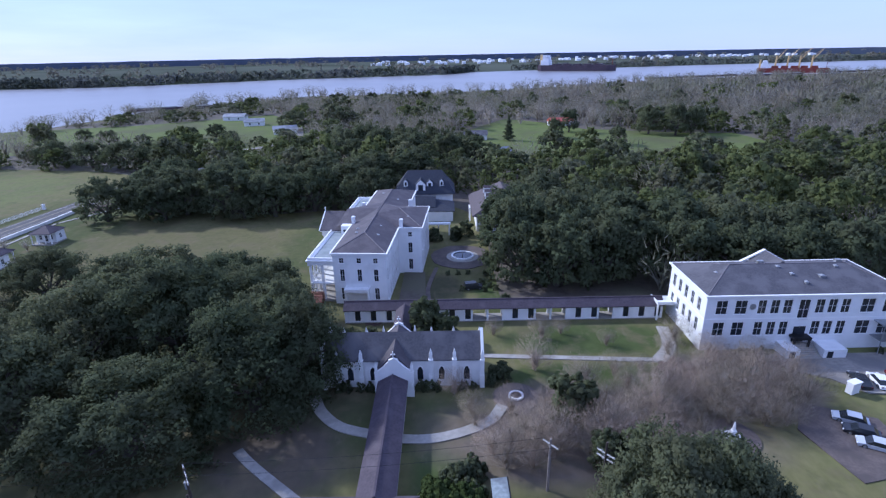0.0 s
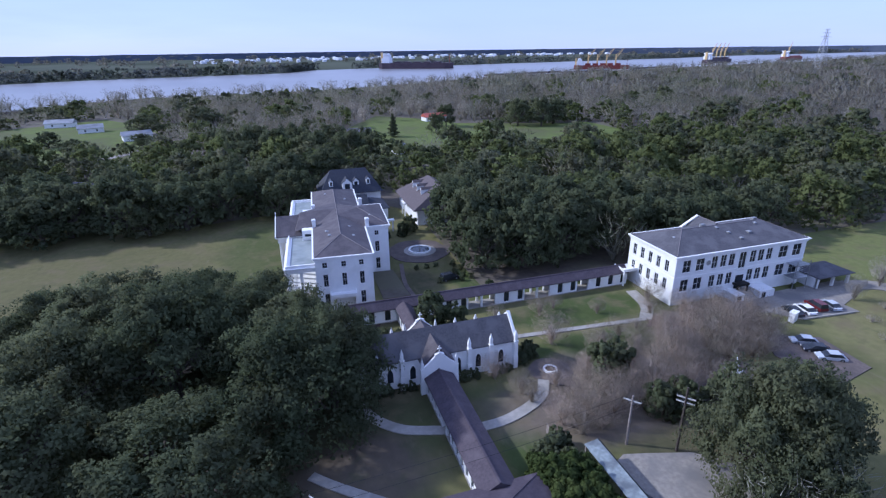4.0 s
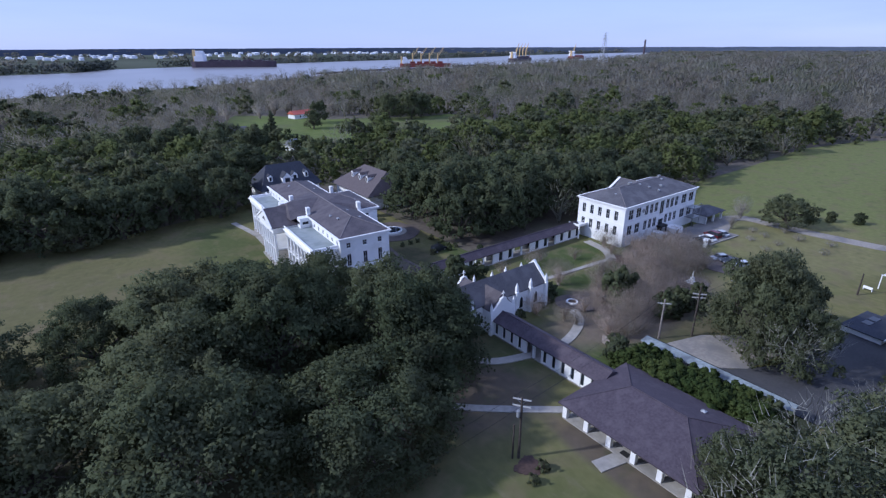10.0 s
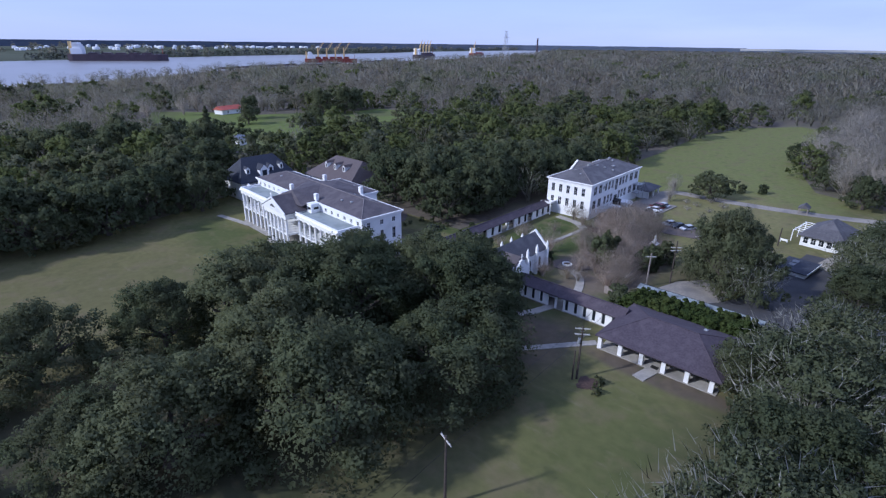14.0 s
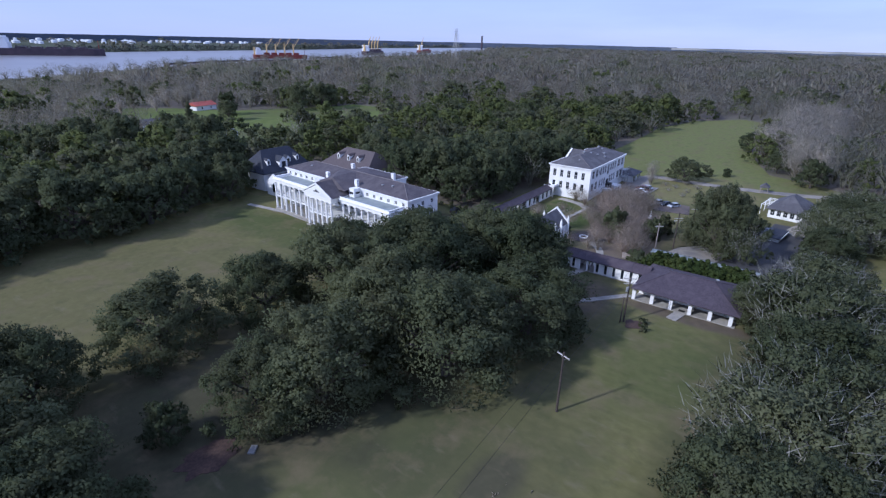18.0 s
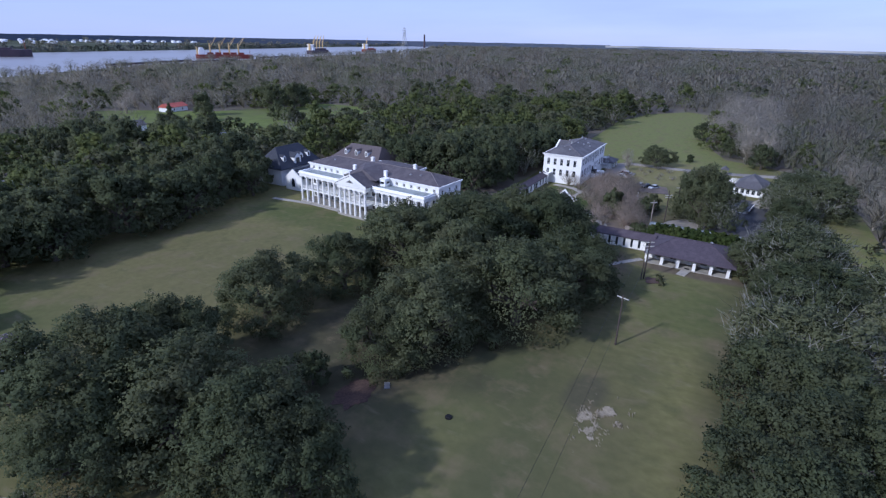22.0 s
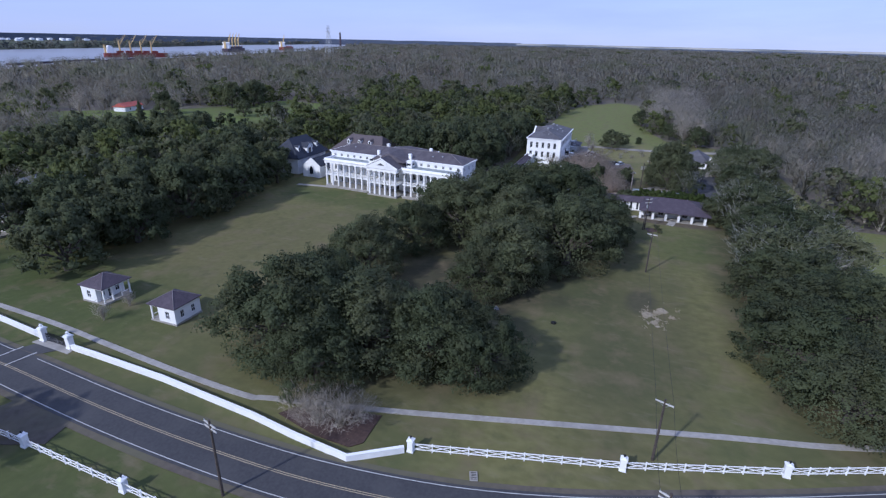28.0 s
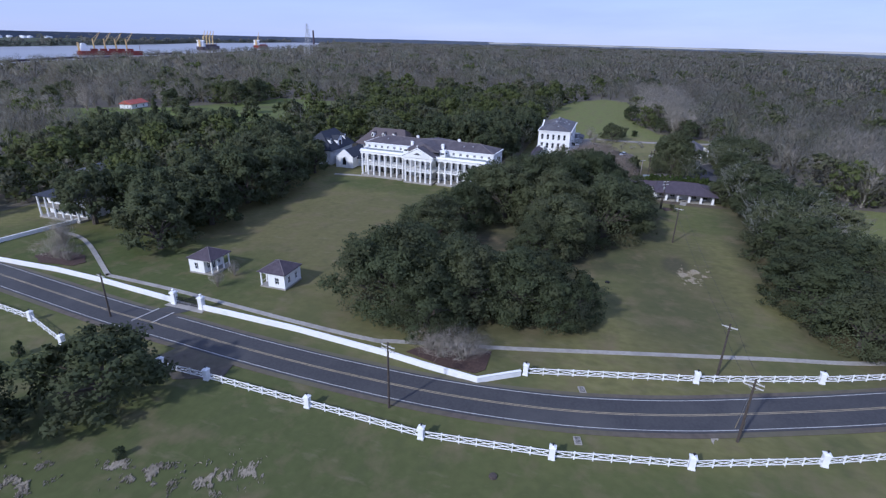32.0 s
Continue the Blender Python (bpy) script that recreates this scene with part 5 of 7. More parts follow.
part("pediment_window", Geo().add([(PX - 0.86, -1.5, 10.9), (PX - 0.86, 1.5, 10.9), (PX - 0.86, 0, 11.7), (PX - 0.82, -1.5, 10.9), (PX - 0.82, 1.5, 10.9), (PX - 0.82, 0, 11.7)], [(0, 1, 2), (3, 5, 4), (0, 3, 4, 1), (1, 4, 5, 2), (2, 5, 3, 0)]), "grey_shingle", house)
part("portico_roof", Geo().gable(PX - 0.75, W0 - 2.0, -6.4, 6.4, 10.25, 13.45, "x"), "shingle", house, "purple-brown shingle roof behind the pediment")
part("finial_cross", Geo().box(PX - 0.9, PX - 0.7, -0.08, 0.08, 13.4, 14.6).box(PX - 0.9, PX - 0.7, -0.4, 0.4, 14.1, 14.25), "trim", house)
for a, b in ((-8.6, -6.5), (6.5, 8.6)):
    part("attic_block", Geo().box(W0 - 2.6, W0 - 0.03, a, b, 9.75, RZ), "white", house)
for sg in (-1, 1):
    part("attic_window", Geo().box(W0 - 2.66, W0 - 2.6, sg * 7.5 - 0.7, sg * 7.5 + 0.7, 10.6, 11.2).box(W0 - 2.0, W0 - 0.6, sg * 8.6 - 0.04, sg * 8.6 + 0.04, 10.6, 11.2), "glass", house)
for x, y in ((W0 + 0.2, -6.6), (W0 + 0.2, 6.0), (W1 + 0.8, -8.6), (W1 + 0.8, 9.2)):
    part("chimney", Geo().box(-0.42, 0.42, -0.5, 0.5, 9.5, 13.7).box(-0.48, 0.48, -0.56, 0.56, 13.7, 13.85).box(-0.36, 0.36, -0.44, 0.44, 13.85, 14.0), "white", house, at=pose(x, y, 0))
vents(house, [(2.2, -HL + 6, 13.0), (-2, -HL + 9, 13.3), (3, -18, 13.0), (2.5, -12, 13.1), (-2.5, -14, 13.1), (3, 12, 13), (-2, 18, 13.2), (8, -4, 13)])
# north door
part("door_porch", Geo().box(-2.9, -2.6, -HL - 2.0, -HL, 0, 3.6).box(2.0, 2.3, -HL - 2.0, -HL, 0, 3.6).box(-3.0, 2.4, -HL - 2.1, -HL, 3.6, 4.0).box(-3.0, 2.4, -HL - 2.1, -HL - 1.9, 4.0, 4.35).box(-3.0, -2.8, -HL - 1.9, -HL, 4.0, 4.35).box(2.2, 2.4, -HL - 1.9, -HL, 4.0, 4.35), "white", house)
st = Geo()
for i in range(10):
    st.box(GX - 0.2, GX + 2.6, -25.7 - 0.3 * (10 - i), -25.4, 0.0 + 0.0, 0.24 + i * 0.24)
part("brick_stair", st, "brick", house, "red brick steps to the gallery")


hx = (W0 + W1) / 2
ridge_caps(house, [((hx, -HL + 7.0, 14.27), (hx, HL - 7.0, 14.27)), ((W0, -HL, RZ), (hx, -HL + 7.0, 14.27)), ((W1, -HL, RZ), (hx, -HL + 7.0, 14.27)), ((W0, HL, RZ), (hx, HL - 7.0, 14.27)), ((W1, HL, RZ), (hx, HL - 7.0, 14.27)), ((CX, -9.0, RZ), (CX - 6.5, 0, 14.27))])


# ---- chapel ----
CHX, CHY = -7.3, 75.2
chapel = thing("chapel", CHX, CHY, label="white gothic chapel with pinnacled buttresses and a grey slate roof", category="chapel")


def lancet(parent, x, y, z, w, h, turn=0):
    """A pointed window standing a little into its wall."""
    n = 6
    pts = [(-w / 2, 0), (w / 2, 0), (w / 2, h - w * 0.8)] + [(w / 2 - w / 2 * (i / n), h - w * 0.8 + w * 0.8 * math.sin(math.pi / 2 * i / n)) for i in range(1, n + 1)]
    pts += [(-px, pz) for px, pz in reversed(pts[2:-1])]
    k = len(pts)
    vs = [(px, -0.03, pz) for px, pz in pts] + [(px, 0.2, pz) for px, pz in pts]
    fs = [tuple(range(k)), tuple(range(2 * k - 1, k - 1, -1))] + [(i, (i + 1) % k, k + (i + 1) % k, k + i) for i in range(k)]
    pane = part("lancet_window", Geo().add(vs, fs), "glass", parent, at=pose(x, y, z, 0, 0, turn))
    out = [(px * 1.28, pz * 1.07 - 0.08) for px, pz in pts]
    vs = [(px, -0.10, pz) for px, pz in out] + [(px, -0.10, pz) for px, pz in pts] + [(px, 0.0, pz) for px, pz in out] + [(px, 0.0, pz) for px, pz in pts]
    fs = []
    for i in range(k):
        j = (i + 1) % k
        fs += [(i, j, k + j, k + i), (i, 2 * k + i, 2 * k + j, j), (k + i, k + j, 3 * k + j, 3 * k + i)]
    part("hood_mould", Geo().add(vs, fs), "trim", pane)


def pinnacle(parent, x, y, top, wide=0.75, deep=0.9, sgn=-1):
    g = Geo().box(-wide / 2, wide / 2, -deep / 2, deep / 2, 0, 2.4).box(-wide * 0.42, wide * 0.42, -deep * 0.42, deep * 0.42, 2.4, top - 2.2).box(-wide * 0.5, wide * 0.5, -deep * 0.45, deep * 0.45, top - 2.2, top - 2.0).box(-wide * 0.33, wide * 0.33, -wide * 0.33, wide * 0.33, top - 2.0, top - 1.1)
    q = wide * 0.36
    g.add([(-q, -q, top - 1.1), (q, -q, top - 1.1), (q, q, top - 1.1), (-q, q, top - 1.1), (0, 0, top)], [(0, 1, 4), (1, 2, 4), (2, 3, 4), (3, 0, 4), (0, 3, 2, 1)])
    part("buttress", g, "white", parent, at=pose(x, y, 0))


L0, L1, CW = -13.2, 13.2, 3.25
part("wall_south", Geo().box(L0, L1, -CW, -CW + 0.4, 0, 5.1), "white", chapel)
part("wall_north", Geo().box(L0, L1, CW - 0.4, CW, 0, 5.1), "white", chapel)
for x in (L0, L1 - 0.45):
    g = Geo().box(x, x + 0.45, -CW + 0.4, CW - 0.4, 0, 5.1)
    g.add([(x, -CW - 0.15, 5.1), (x, CW + 0.15, 5.1), (x, CW + 0.15, 5.7), (x, 0, 9.0), (x, -CW - 0.15, 5.7), (x + 0.45, -CW - 0.15, 5.1), (x + 0.45, CW + 0.15, 5.1), (x + 0.45, CW + 0.15, 5.7), (x + 0.45, 0, 9.0), (x + 0.45, -CW - 0.15, 5.7)], [(0, 4, 3, 2, 1), (5, 6, 7, 8, 9), (0, 1, 6, 5), (1, 2, 7, 6), (2, 3, 8, 7), (3, 4, 9, 8), (4, 0, 5, 9)])
    part("gable_wall", g, "white", chapel)
part("roof", Geo().gable(L0 + 0.45, L1 - 0.45, -CW - 0.35, CW + 0.35, 5.15, 8.45, "x"), "grey_shingle", chapel, "grey-violet slate roof")
for x in (-8.6, -4.9, 2.8, 6.3, 10.4):
    lancet(chapel, x, -CW, 1.3, 0.95, 2.5)
    lancet(chapel, x, CW, 1.3, 0.95, 2.5, 180)
for x in (-10.6, -6.7, 4.6, 8.4):
    pinnacle(chapel, x, -CW - 0.35, 7.4)
    pinnacle(chapel, x, CW + 0.35, 7.4)
for x in (L0 + 0.3, L1 - 0.3):
    for y in (-CW - 0.3, CW + 0.3):
        pinnacle(chapel, x, y, 7.2 if x > 0 else 8.6)


def porch(s, front):
    """A gabled porch with a stepped parapet; s: -1 to the south, 1 to the north."""
    x0, x1 = -3.8, 1.4
    xm = (x0 + x1) / 2
    y0, y1 = sorted((s * CW, s * front))
    for xa in (x0, x1 - 0.35):
        part("porch_wall", Geo().box(xa, xa + 0.35, y0, y1, 0, 4.6), "white", chapel)
    f0, f1 = sorted((s * front, s * (front + 0.45)))
    pts = [(x0 - 0.1, 0), (x1 + 0.1, 0), (x1 + 0.1, 4.8), (x1 - 0.7, 5.3), (xm + 0.75, 6.5), (xm + 0.75, 6.8), (xm, 7.1), (xm - 0.75, 6.8), (xm - 0.75, 6.5), (x0 + 0.7, 5.3), (x0 - 0.1, 4.8)]
    k = len(pts)
    g = Geo().add([(a, f0, b) for a, b in pts] + [(a, f1, b) for a, b in pts], [tuple(range(k)), tuple(range(2 * k - 1, k - 1, -1))] + [(i, (i + 1) % k, k + (i + 1) % k, k + i) for i in range(k)])
    part("porch_gable", g, "white", chapel)
    part("cross", Geo().box(xm - 0.07, xm + 0.07, f0 + 0.1, f0 + 0.25, 7.05, 8.3).box(xm - 0.35, xm + 0.35, f0 + 0.1, f0 + 0.25, 7.7, 7.86), "trim", chapel)
    r0, r1 = sorted((s * 0.6, s * front))
    part("porch_roof", Geo().gable(x0 - 0.15, x1 + 0.15, r0, r1, 4.7, 7.75 if s < 0 else 6.9, "y"), "shingle", chapel, "brown shingle porch roof")
    for x in (x0 - 0.2, x1 + 0.2):
        pinnacle(chapel, x, s * (front + 0.25), 6.6, 0.6, 0.6)


porch(-1, 5.6)
porch(1, 5.4)


# ---- covered walkways ----
def walkway(name, axis, line, a0, a1, half, label, bays, gaps=(), windows=True, side="both"):
    """A low roofed passage: piers, wall panels with openings between them, and a gable roof."""
    t = thing(name, *((line, a0) if axis == "y" else (a0, line)), label=label, category="covered walkway", group="covered walkways")
    L = a1 - a0
    put = (lambda u, v: (v, u)) if axis == "y" else (lambda u, v: (u, v))

    def bx(g, u0, u1, v0, v1, z0, z1):
        if axis == "y":
            return g.box(v0, v1, u0, u1, z0, z1)
        return g.box(u0, u1, v0, v1, z0, z1)

    part("floor_slab", bx(Geo(), 0, L, -half + 0.3, half - 0.3, 0, 0.14), "concrete", t)
    n = round(L / bays)
    w = L / n
    pier = bx(Geo(), -0.2, 0.2, -0.2, 0.2, 0, 2.75).mesh("pier")
    wallp = bx(Geo(), 0.2, w * 0.58, -0.1, 0.1, 0, 2.75).mesh("wall_panel")
    low = bx(Geo(), w * 0.58, w - 0.2, -0.1, 0.1, 0, 0.45).mesh("low_panel")
    glass = bx(Geo(), w * 0.6, w - 0.22, -0.03, 0.03, 0.45, 2.5).mesh("opening_glazing")
    for v in (-half + 0.55, half - 0.55):
        for i in range(n + 1):
            part("pier", pier, "white", t, at=pose(*put(i * w, v), 0))
            mid = a0 + (i + 0.5) * w
            if i < n and not any(p < mid < q for p, q in gaps):
                part("wall_panel", wallp, "white", t, at=pose(*put(i * w, v), 0))
                if windows:
                    part("low_panel", low, "white", t, at=pose(*put(i * w, v), 0))
                    part("opening_glazing", glass, "glass", t, at=pose(*put(i * w, v), 0))
        part("beam", bx(Geo(), -0.2, L + 0.2, v - 0.15, v + 0.15, 2.75, 3.0), "trim", t)
    r = Geo().gable(*((-half, half, -0.4, L + 0.4) if axis == "y" else (-0.4, L + 0.4, -half, half)), 3.0, 4.3, axis)
    part("roof", r, "walk_shingle", t, "purple-brown shingle roof")
    g = Geo()
    if axis == "y":
        g.box(-0.14, 0.14, -0.4, L + 0.4, 4.28, 4.36)
    else:
        g.box(-0.4, L + 0.4, -0.14, 0.14, 4.28, 4.36)
    part("ridge_cap", g, "walk_shingle", t)
    return t


walkway("covered_walkway", "y", -8.7, 45.5, 69.0, 2.4, "long white covered walkway with purple-brown shingle roof", 1.95, gaps=((57.5, 61.5),))
wb = walkway("covered_walkway", "x", 95.2, -20.6, 43.6, 1.9, "white garden walkway with brown shingle roof", 3.2, gaps=((5, 13), (19, 24), (30, 33.5)), windows=True)
walkway("covered_walkway", "y", -8.5, 81.6, 93.2, 1.7, "short covered link with brown shingle roof", 2.4)

# low building with a wide hip roof
hall = thing("low_hall", -11.1, 36.2, label="low white open-sided hall with a wide purple-brown hip roof", category="hall")
part("roof", Geo().hip(-8.2, 8.0, -10.4, 10.2, 3.0, 5.5, -4.0, 4.2), "walk_shingle", hall, "wide purple-brown shingle hip roof")
part("floor_slab", Geo().box(-7.4, 7.2, -9.8, 9.7, 0, 0.15), "concrete", hall)
for x in (-6.9, 6.9):
    part("beam", Geo().box(x - 0.2, x + 0.2, -9.6, 9.6, 2.5, 2.82), "trim", hall)
for i in range(6):
    y = -8.9 + i * 3.7
    part("pier", Geo().box(-7.25, -6.55, y - 0.35, y + 0.35, 0, 2.5), "white", hall)
    part("pier", Geo().box(6.55, 7.25, y - 0.35, y + 0.35, 0, 2.5), "white", hall)
wall(hall, "-x", -3.6, -9.5, 9.5, 0.15, 2.8, [(y, 1.6, 0.7, 2.3) for y in (-7, -3.4, 3.6, 7.2)])
wall(hall, "+y", 9.5, -3.25, 6.4, 0.15, 2.8, [])
wall(hall, "-y", -9.5, -3.25, 6.4, 0.15, 2.8, [(0, 1.6, 0.7, 2.3)])
ridge_caps(hall, [((-0.1, -4.0, 5.52), (-0.1, 4.2, 5.52))] + [((a, b, 3.02), (-0.1, c, 5.52)) for a in (-8.1, 7.9) for b, c in ((-10.3, -4.0), (10.1, 4.2))], 0.08, "walk_shingle")
vents(hall, [(4.5, -4, 4.0)])
part("door_mat", Geo().box(-6.9, -6.0, -0.6, 0.6, 0.15, 0.18), "tyre", hall)

# ---- white school building ----
RX, RY = 45.7, 81.4
school = thing("school_building", RX, RY, label="white two-storey institutional building with tall windows and grey hip roof", category="building")
RL, RW, RE = 34.8, 14.9, 10.3
up = [(2.8, 2.0), (6.2, 2.1), (9.9, 1.5), (12.2, 1.5), (14.4, 1.5), (20.1, 1.55), (22.3, 1.55), (24.6, 1.55), (28.5, 2.4), (32.4, 2.4)]
ops = [(c, w, 7.2, 9.9) for c, w in up] + [(17.35, 1.9, 6.0, 9.9)] + [(c, w, 2.9, 5.6) for c, w in up]
wall(school, "-y", 0, 0.35, RL - 0.35, 0, RE, ops)
wall(school, "+y", RW, 0.35, RL - 0.35, 0, RE, [(c, w, b, e) for c, w in up for b, e in ((7.2, 9.9), (2.9, 5.6))])
lw = [(y, 1.15, b, e) for y in (2.6, 5.2, 7.8, 10.4, 13.0) for b, e in ((6.9, 9.4), (2.9, 5.4))]
wall(school, "-x", 0, 0, RW, 0, RE, lw)
wall(school, "+x", RL, 0, RW, 0, RE, lw)
cornice(school, 0, RL, 0, RW, RE, 0.5, 0.75)
part("band_course", Geo().box(-0.06, RL + 0.06, -0.06, 0, 6.15, 6.35).box(-0.06, 0, 0, RW, 6.15, 6.35), "trim", school)
part("roof", Geo().hip(-0.15, RL + 0.15, -0.15, RW + 0.15, RE + 0.77, 13.7, 7.0, RL - 6.4, "x"), "grey_shingle", school, "grey asphalt shingle hip roof")
g = Geo().gable(13.6, 22.2, RW - 6.0, RW - 0.2, 10.6, 13.5, "y")
part("rear_gable_roof", g, "grey_shingle", school)
part("rear_gable_wall", Geo().box(13.8, 22.0, RW, RW + 0.5, 0, 11.3), "white", school)
g = Geo()
for (xa, za), (xb, zb) in (((13.4, 10.9), (17.9, 13.4)), ((17.9, 13.4), (22.4, 10.9))):
    g.add([(xa, RW - 0.3, za), (xb, RW - 0.3, zb), (xb, RW - 0.3, zb + 0.3), (xa, RW - 0.3, za + 0.3), (xa, RW + 0.3, za), (xb, RW + 0.3, zb), (xb, RW + 0.3, zb + 0.3), (xa, RW + 0.3, za + 0.3)], [(0, 1, 2, 3), (7, 6, 5, 4), (0, 4, 5, 1), (3, 2, 6, 7), (0, 3, 7, 4), (1, 5, 6, 2)])
ridge_caps(school, [((7.0, RW / 2, 13.72), (RL - 6.4, RW / 2, 13.72)), ((0, 0, RE + 0.8), (7.0, RW / 2, 13.72)), ((0, RW, RE + 0.8), (7.0, RW / 2, 13.72)), ((RL, 0, RE + 0.8), (RL - 6.4, RW / 2, 13.72)), ((RL, RW, RE + 0.8), (RL - 6.4, RW / 2, 13.72)), ((17.9, RW - 6, 13.5), (17.9, RW - 0.2, 13.5))], 0.09)
part("gable_trim", g, "trim", school)
vents(school, [(13, 8.2, 13.5), (15.5, 6.6, 13.3), (27.5, 8.4, 13.4), (26, 6.4, 13.3), (22.2, 4.0, 12.5), (17, 4.6, 12.7), (6.0, 9.0, 12.9), (4.2, 6.3, 12.4), (18.4, 2.4, 12.0)])
part("roof_unit", Geo().box(12.6, 13.7, 7.9, 8.6, 13.0, 14.0), "metal", school)
part("roof_unit", Geo().box(27.2, 28.3, 8.0, 8.7, 13.0, 14.0), "metal", school)
part("skylight", Geo().box(21.6, 22.6, 3.6, 4.6, 12.2, 12.75), "grey_roof", school)
ent = Geo().box(15.8, 18.9, -1.6, 0, 2.6, 3.1).box(15.9, 16.2, -1.5, -1.2, 0, 2.6).box(18.5, 18.8, -1.5, -1.2, 0, 2.6)
part("entrance_hood", ent, "iron", school, "dark canopy over the entrance")
part("entrance_door", Geo().box(16.3, 18.4, -0.08, -0.01, 1.5, 4.6), "glass", school)
for x in (13.6, 20.2):
    part("stair_block", Geo().box(x, x + 2.4 + (1.6 if x > 15 else 0), -3.4, -0.02, 0, 1.75), "white", school)
    part("stair_block_door", Geo().box(x + 0.6, x + 1.6, -3.45, -3.38, 0.1, 1.4), "glass", school)
for i in range(8):
    part("stair_step", Geo().box(16.2, 19.9, -3.6 + i * 0.4, -0.05, 0.19 * i, 0.19 * (i + 1)), "concrete", school)
part("wall_clock", Geo().tube((8.2, -0.12, 8.7), (8.2, -0.02, 8.7), 0.55, 0.55, 16), "metal", school, "round wall vent")
# outside iron stair at the far end
g = Geo().box(30.2, 34.2, -2.6, -0.02, 5.6, 5.75).box(30.2, 34.2, -2.6, -0.02, 2.7, 2.85)
for x in (30.3, 34.1):
    g.box(x - 0.06, x + 0.06, -2.6, -2.48, 0, 6.7)
for z in (3.3, 3.8, 6.2, 6.7):
    g.box(30.2, 34.2, -2.58, -2.52, z - 0.03, z + 0.03)
for i in range(10):
    g.box(30.4 + i * 0.36, 30.8 + i * 0.36, -2.4, -1.4, 2.85 + i * 0.27, 2.9 + i * 0.27)
part("fire_stair", g, "metal", school, "grey steel fire stair")
# side porch where the walkway ends
g = Geo().box(-3.4, -0.02, 11.4, 15.0, 3.4, 3.7).box(-3.4, -3.1, 11.4, 11.7, 0, 3.4).box(-3.4, -3.1, 14.7, 15.0, 0, 3.4).box(-3.5, -0.02, 11.3, 11.45, 3.7, 4.1).box(-3.5, -3.35, 11.45, 15.1, 3.7, 4.1)
part("side_porch", g, "white", school)

garage = thing("garage", 81.4, 77.6, label="low white open carport with dark hip roof", category="garage")
part("roof", Geo().hip(-0.5, 10.2, -0.8, 6.6, 2.9, 4.4, 3.5, 6.5, "x"), "grey_shingle", garage)
part("wall_back", Geo().box(0, 9.6, 5.6, 5.9, 0, 2.75), "white", garage)
part("wall_side", Geo().box(0, 0.3, 0, 5.6, 0, 2.75), "white", garage)
for x in (0.0, 4.6, 9.2):
    part("pier", Geo().box(x, x + 0.5, -0.2, 0.3, 0, 2.75), "white", garage)
part("beam", Geo().box(0, 9.7, -0.2, 0.3, 2.55, 2.76), "white", garage)


# ---- slate-roofed house with dormers, and the wide brown-roofed one behind ----
def dormer(parent, x, y, z, w, h, d, roofmat, turn=0.0):
    """A small gabled dormer looking along -y before its turn."""
    g = Geo().box(-w / 2, w / 2, 0, d, -0.6, h)
    g.add([(-w / 2, 0, h), (w / 2, 0, h), (0, 0, h + w * 0.5), (-w / 2, 0.3, h), (w / 2, 0.3, h), (0, 0.3, h + w * 0.5)], [(0, 1, 2), (3, 5, 4), (0, 3, 4, 1), (1, 4, 5, 2), (2, 5, 3, 0)])
    b = part("dormer", g, "white", parent, at=pose(x, y, z, 0, 0, turn))
    part("dormer_roof", Geo().gable(-w / 2 - 0.15, w / 2 + 0.15, 0.05, d + 0.6, h + 0.03, h + w * 0.5 + 0.12, "y", 0.06), roofmat, b)
    part("dormer_window", Geo().box(-w * 0.26, w * 0.26, -0.05, 0.02, 0.1, h - 0.1), "glass", b)
    return b


slate_house = thing("slate_house", -7.0, 180.0, label="white house under a steep dark slate roof with white dormers", category="house")
part("wall_body", Geo().box(-9.8, 9.8, -6.2, 6.2, 0, 6.6), "white", slate_house)
part("roof", Geo().hip(-10.6, 10.6, -7.4, 7.4, 6.2, 13.0, -5.8, 6.0, "x"), "slate", slate_house, "steep dark blue slate hip roof")
for x, w in ((-6.4, 1.3), (6.0, 1.3)):
    dormer(slate_house, x, -5.0, 8.5, w, 1.5, 3.0, "slate")
dormer(slate_house, -1.2, -6.3, 6.9, 3.2, 2.4, 4.5, "slate")
dormer(slate_house, 1.9, -5.0, 8.0, 2.0, 1.6, 3.2, "slate")
part("wing", Geo().box(-10.9, -5.1, -17.1, -9.7, 0, 4.4), "white", slate_house)
wg = Geo().gable(-11.1, 4.0, -17.3, -9.5, 4.4, 7.2, "x")
part("wing_roof", wg, "slate", slate_house, "dark slate gable roof")
gw = [(-17.3, 0), (-9.5, 0), (-9.5, 4.5), (-13.4, 7.6), (-17.3, 4.5)]
part("wing_gable", Geo().add([(-11.25, a, b) for a, b in gw] + [(-10.9, a, b) for a, b in gw], [(0, 4, 3, 2, 1), (5, 6, 7, 8, 9), (0, 1, 6, 5), (1, 2, 7, 6), (2, 3, 8, 7), (3, 4, 9, 8), (4, 0, 5, 9)]), "white", slate_house)
lancet(slate_house, -11.26, -13.4, 1.2, 1.7, 3.2, -90)
part("link_block", Geo().box(-6, 9.6, -19.0, -17.1, 0, 3.4), "white", slate_house)
part("link_roof", Geo().hip(-7.4, 10.2, -19.2, -6.9, 3.45, 6.0, -1, 4, "x"), "slate", slate_house)

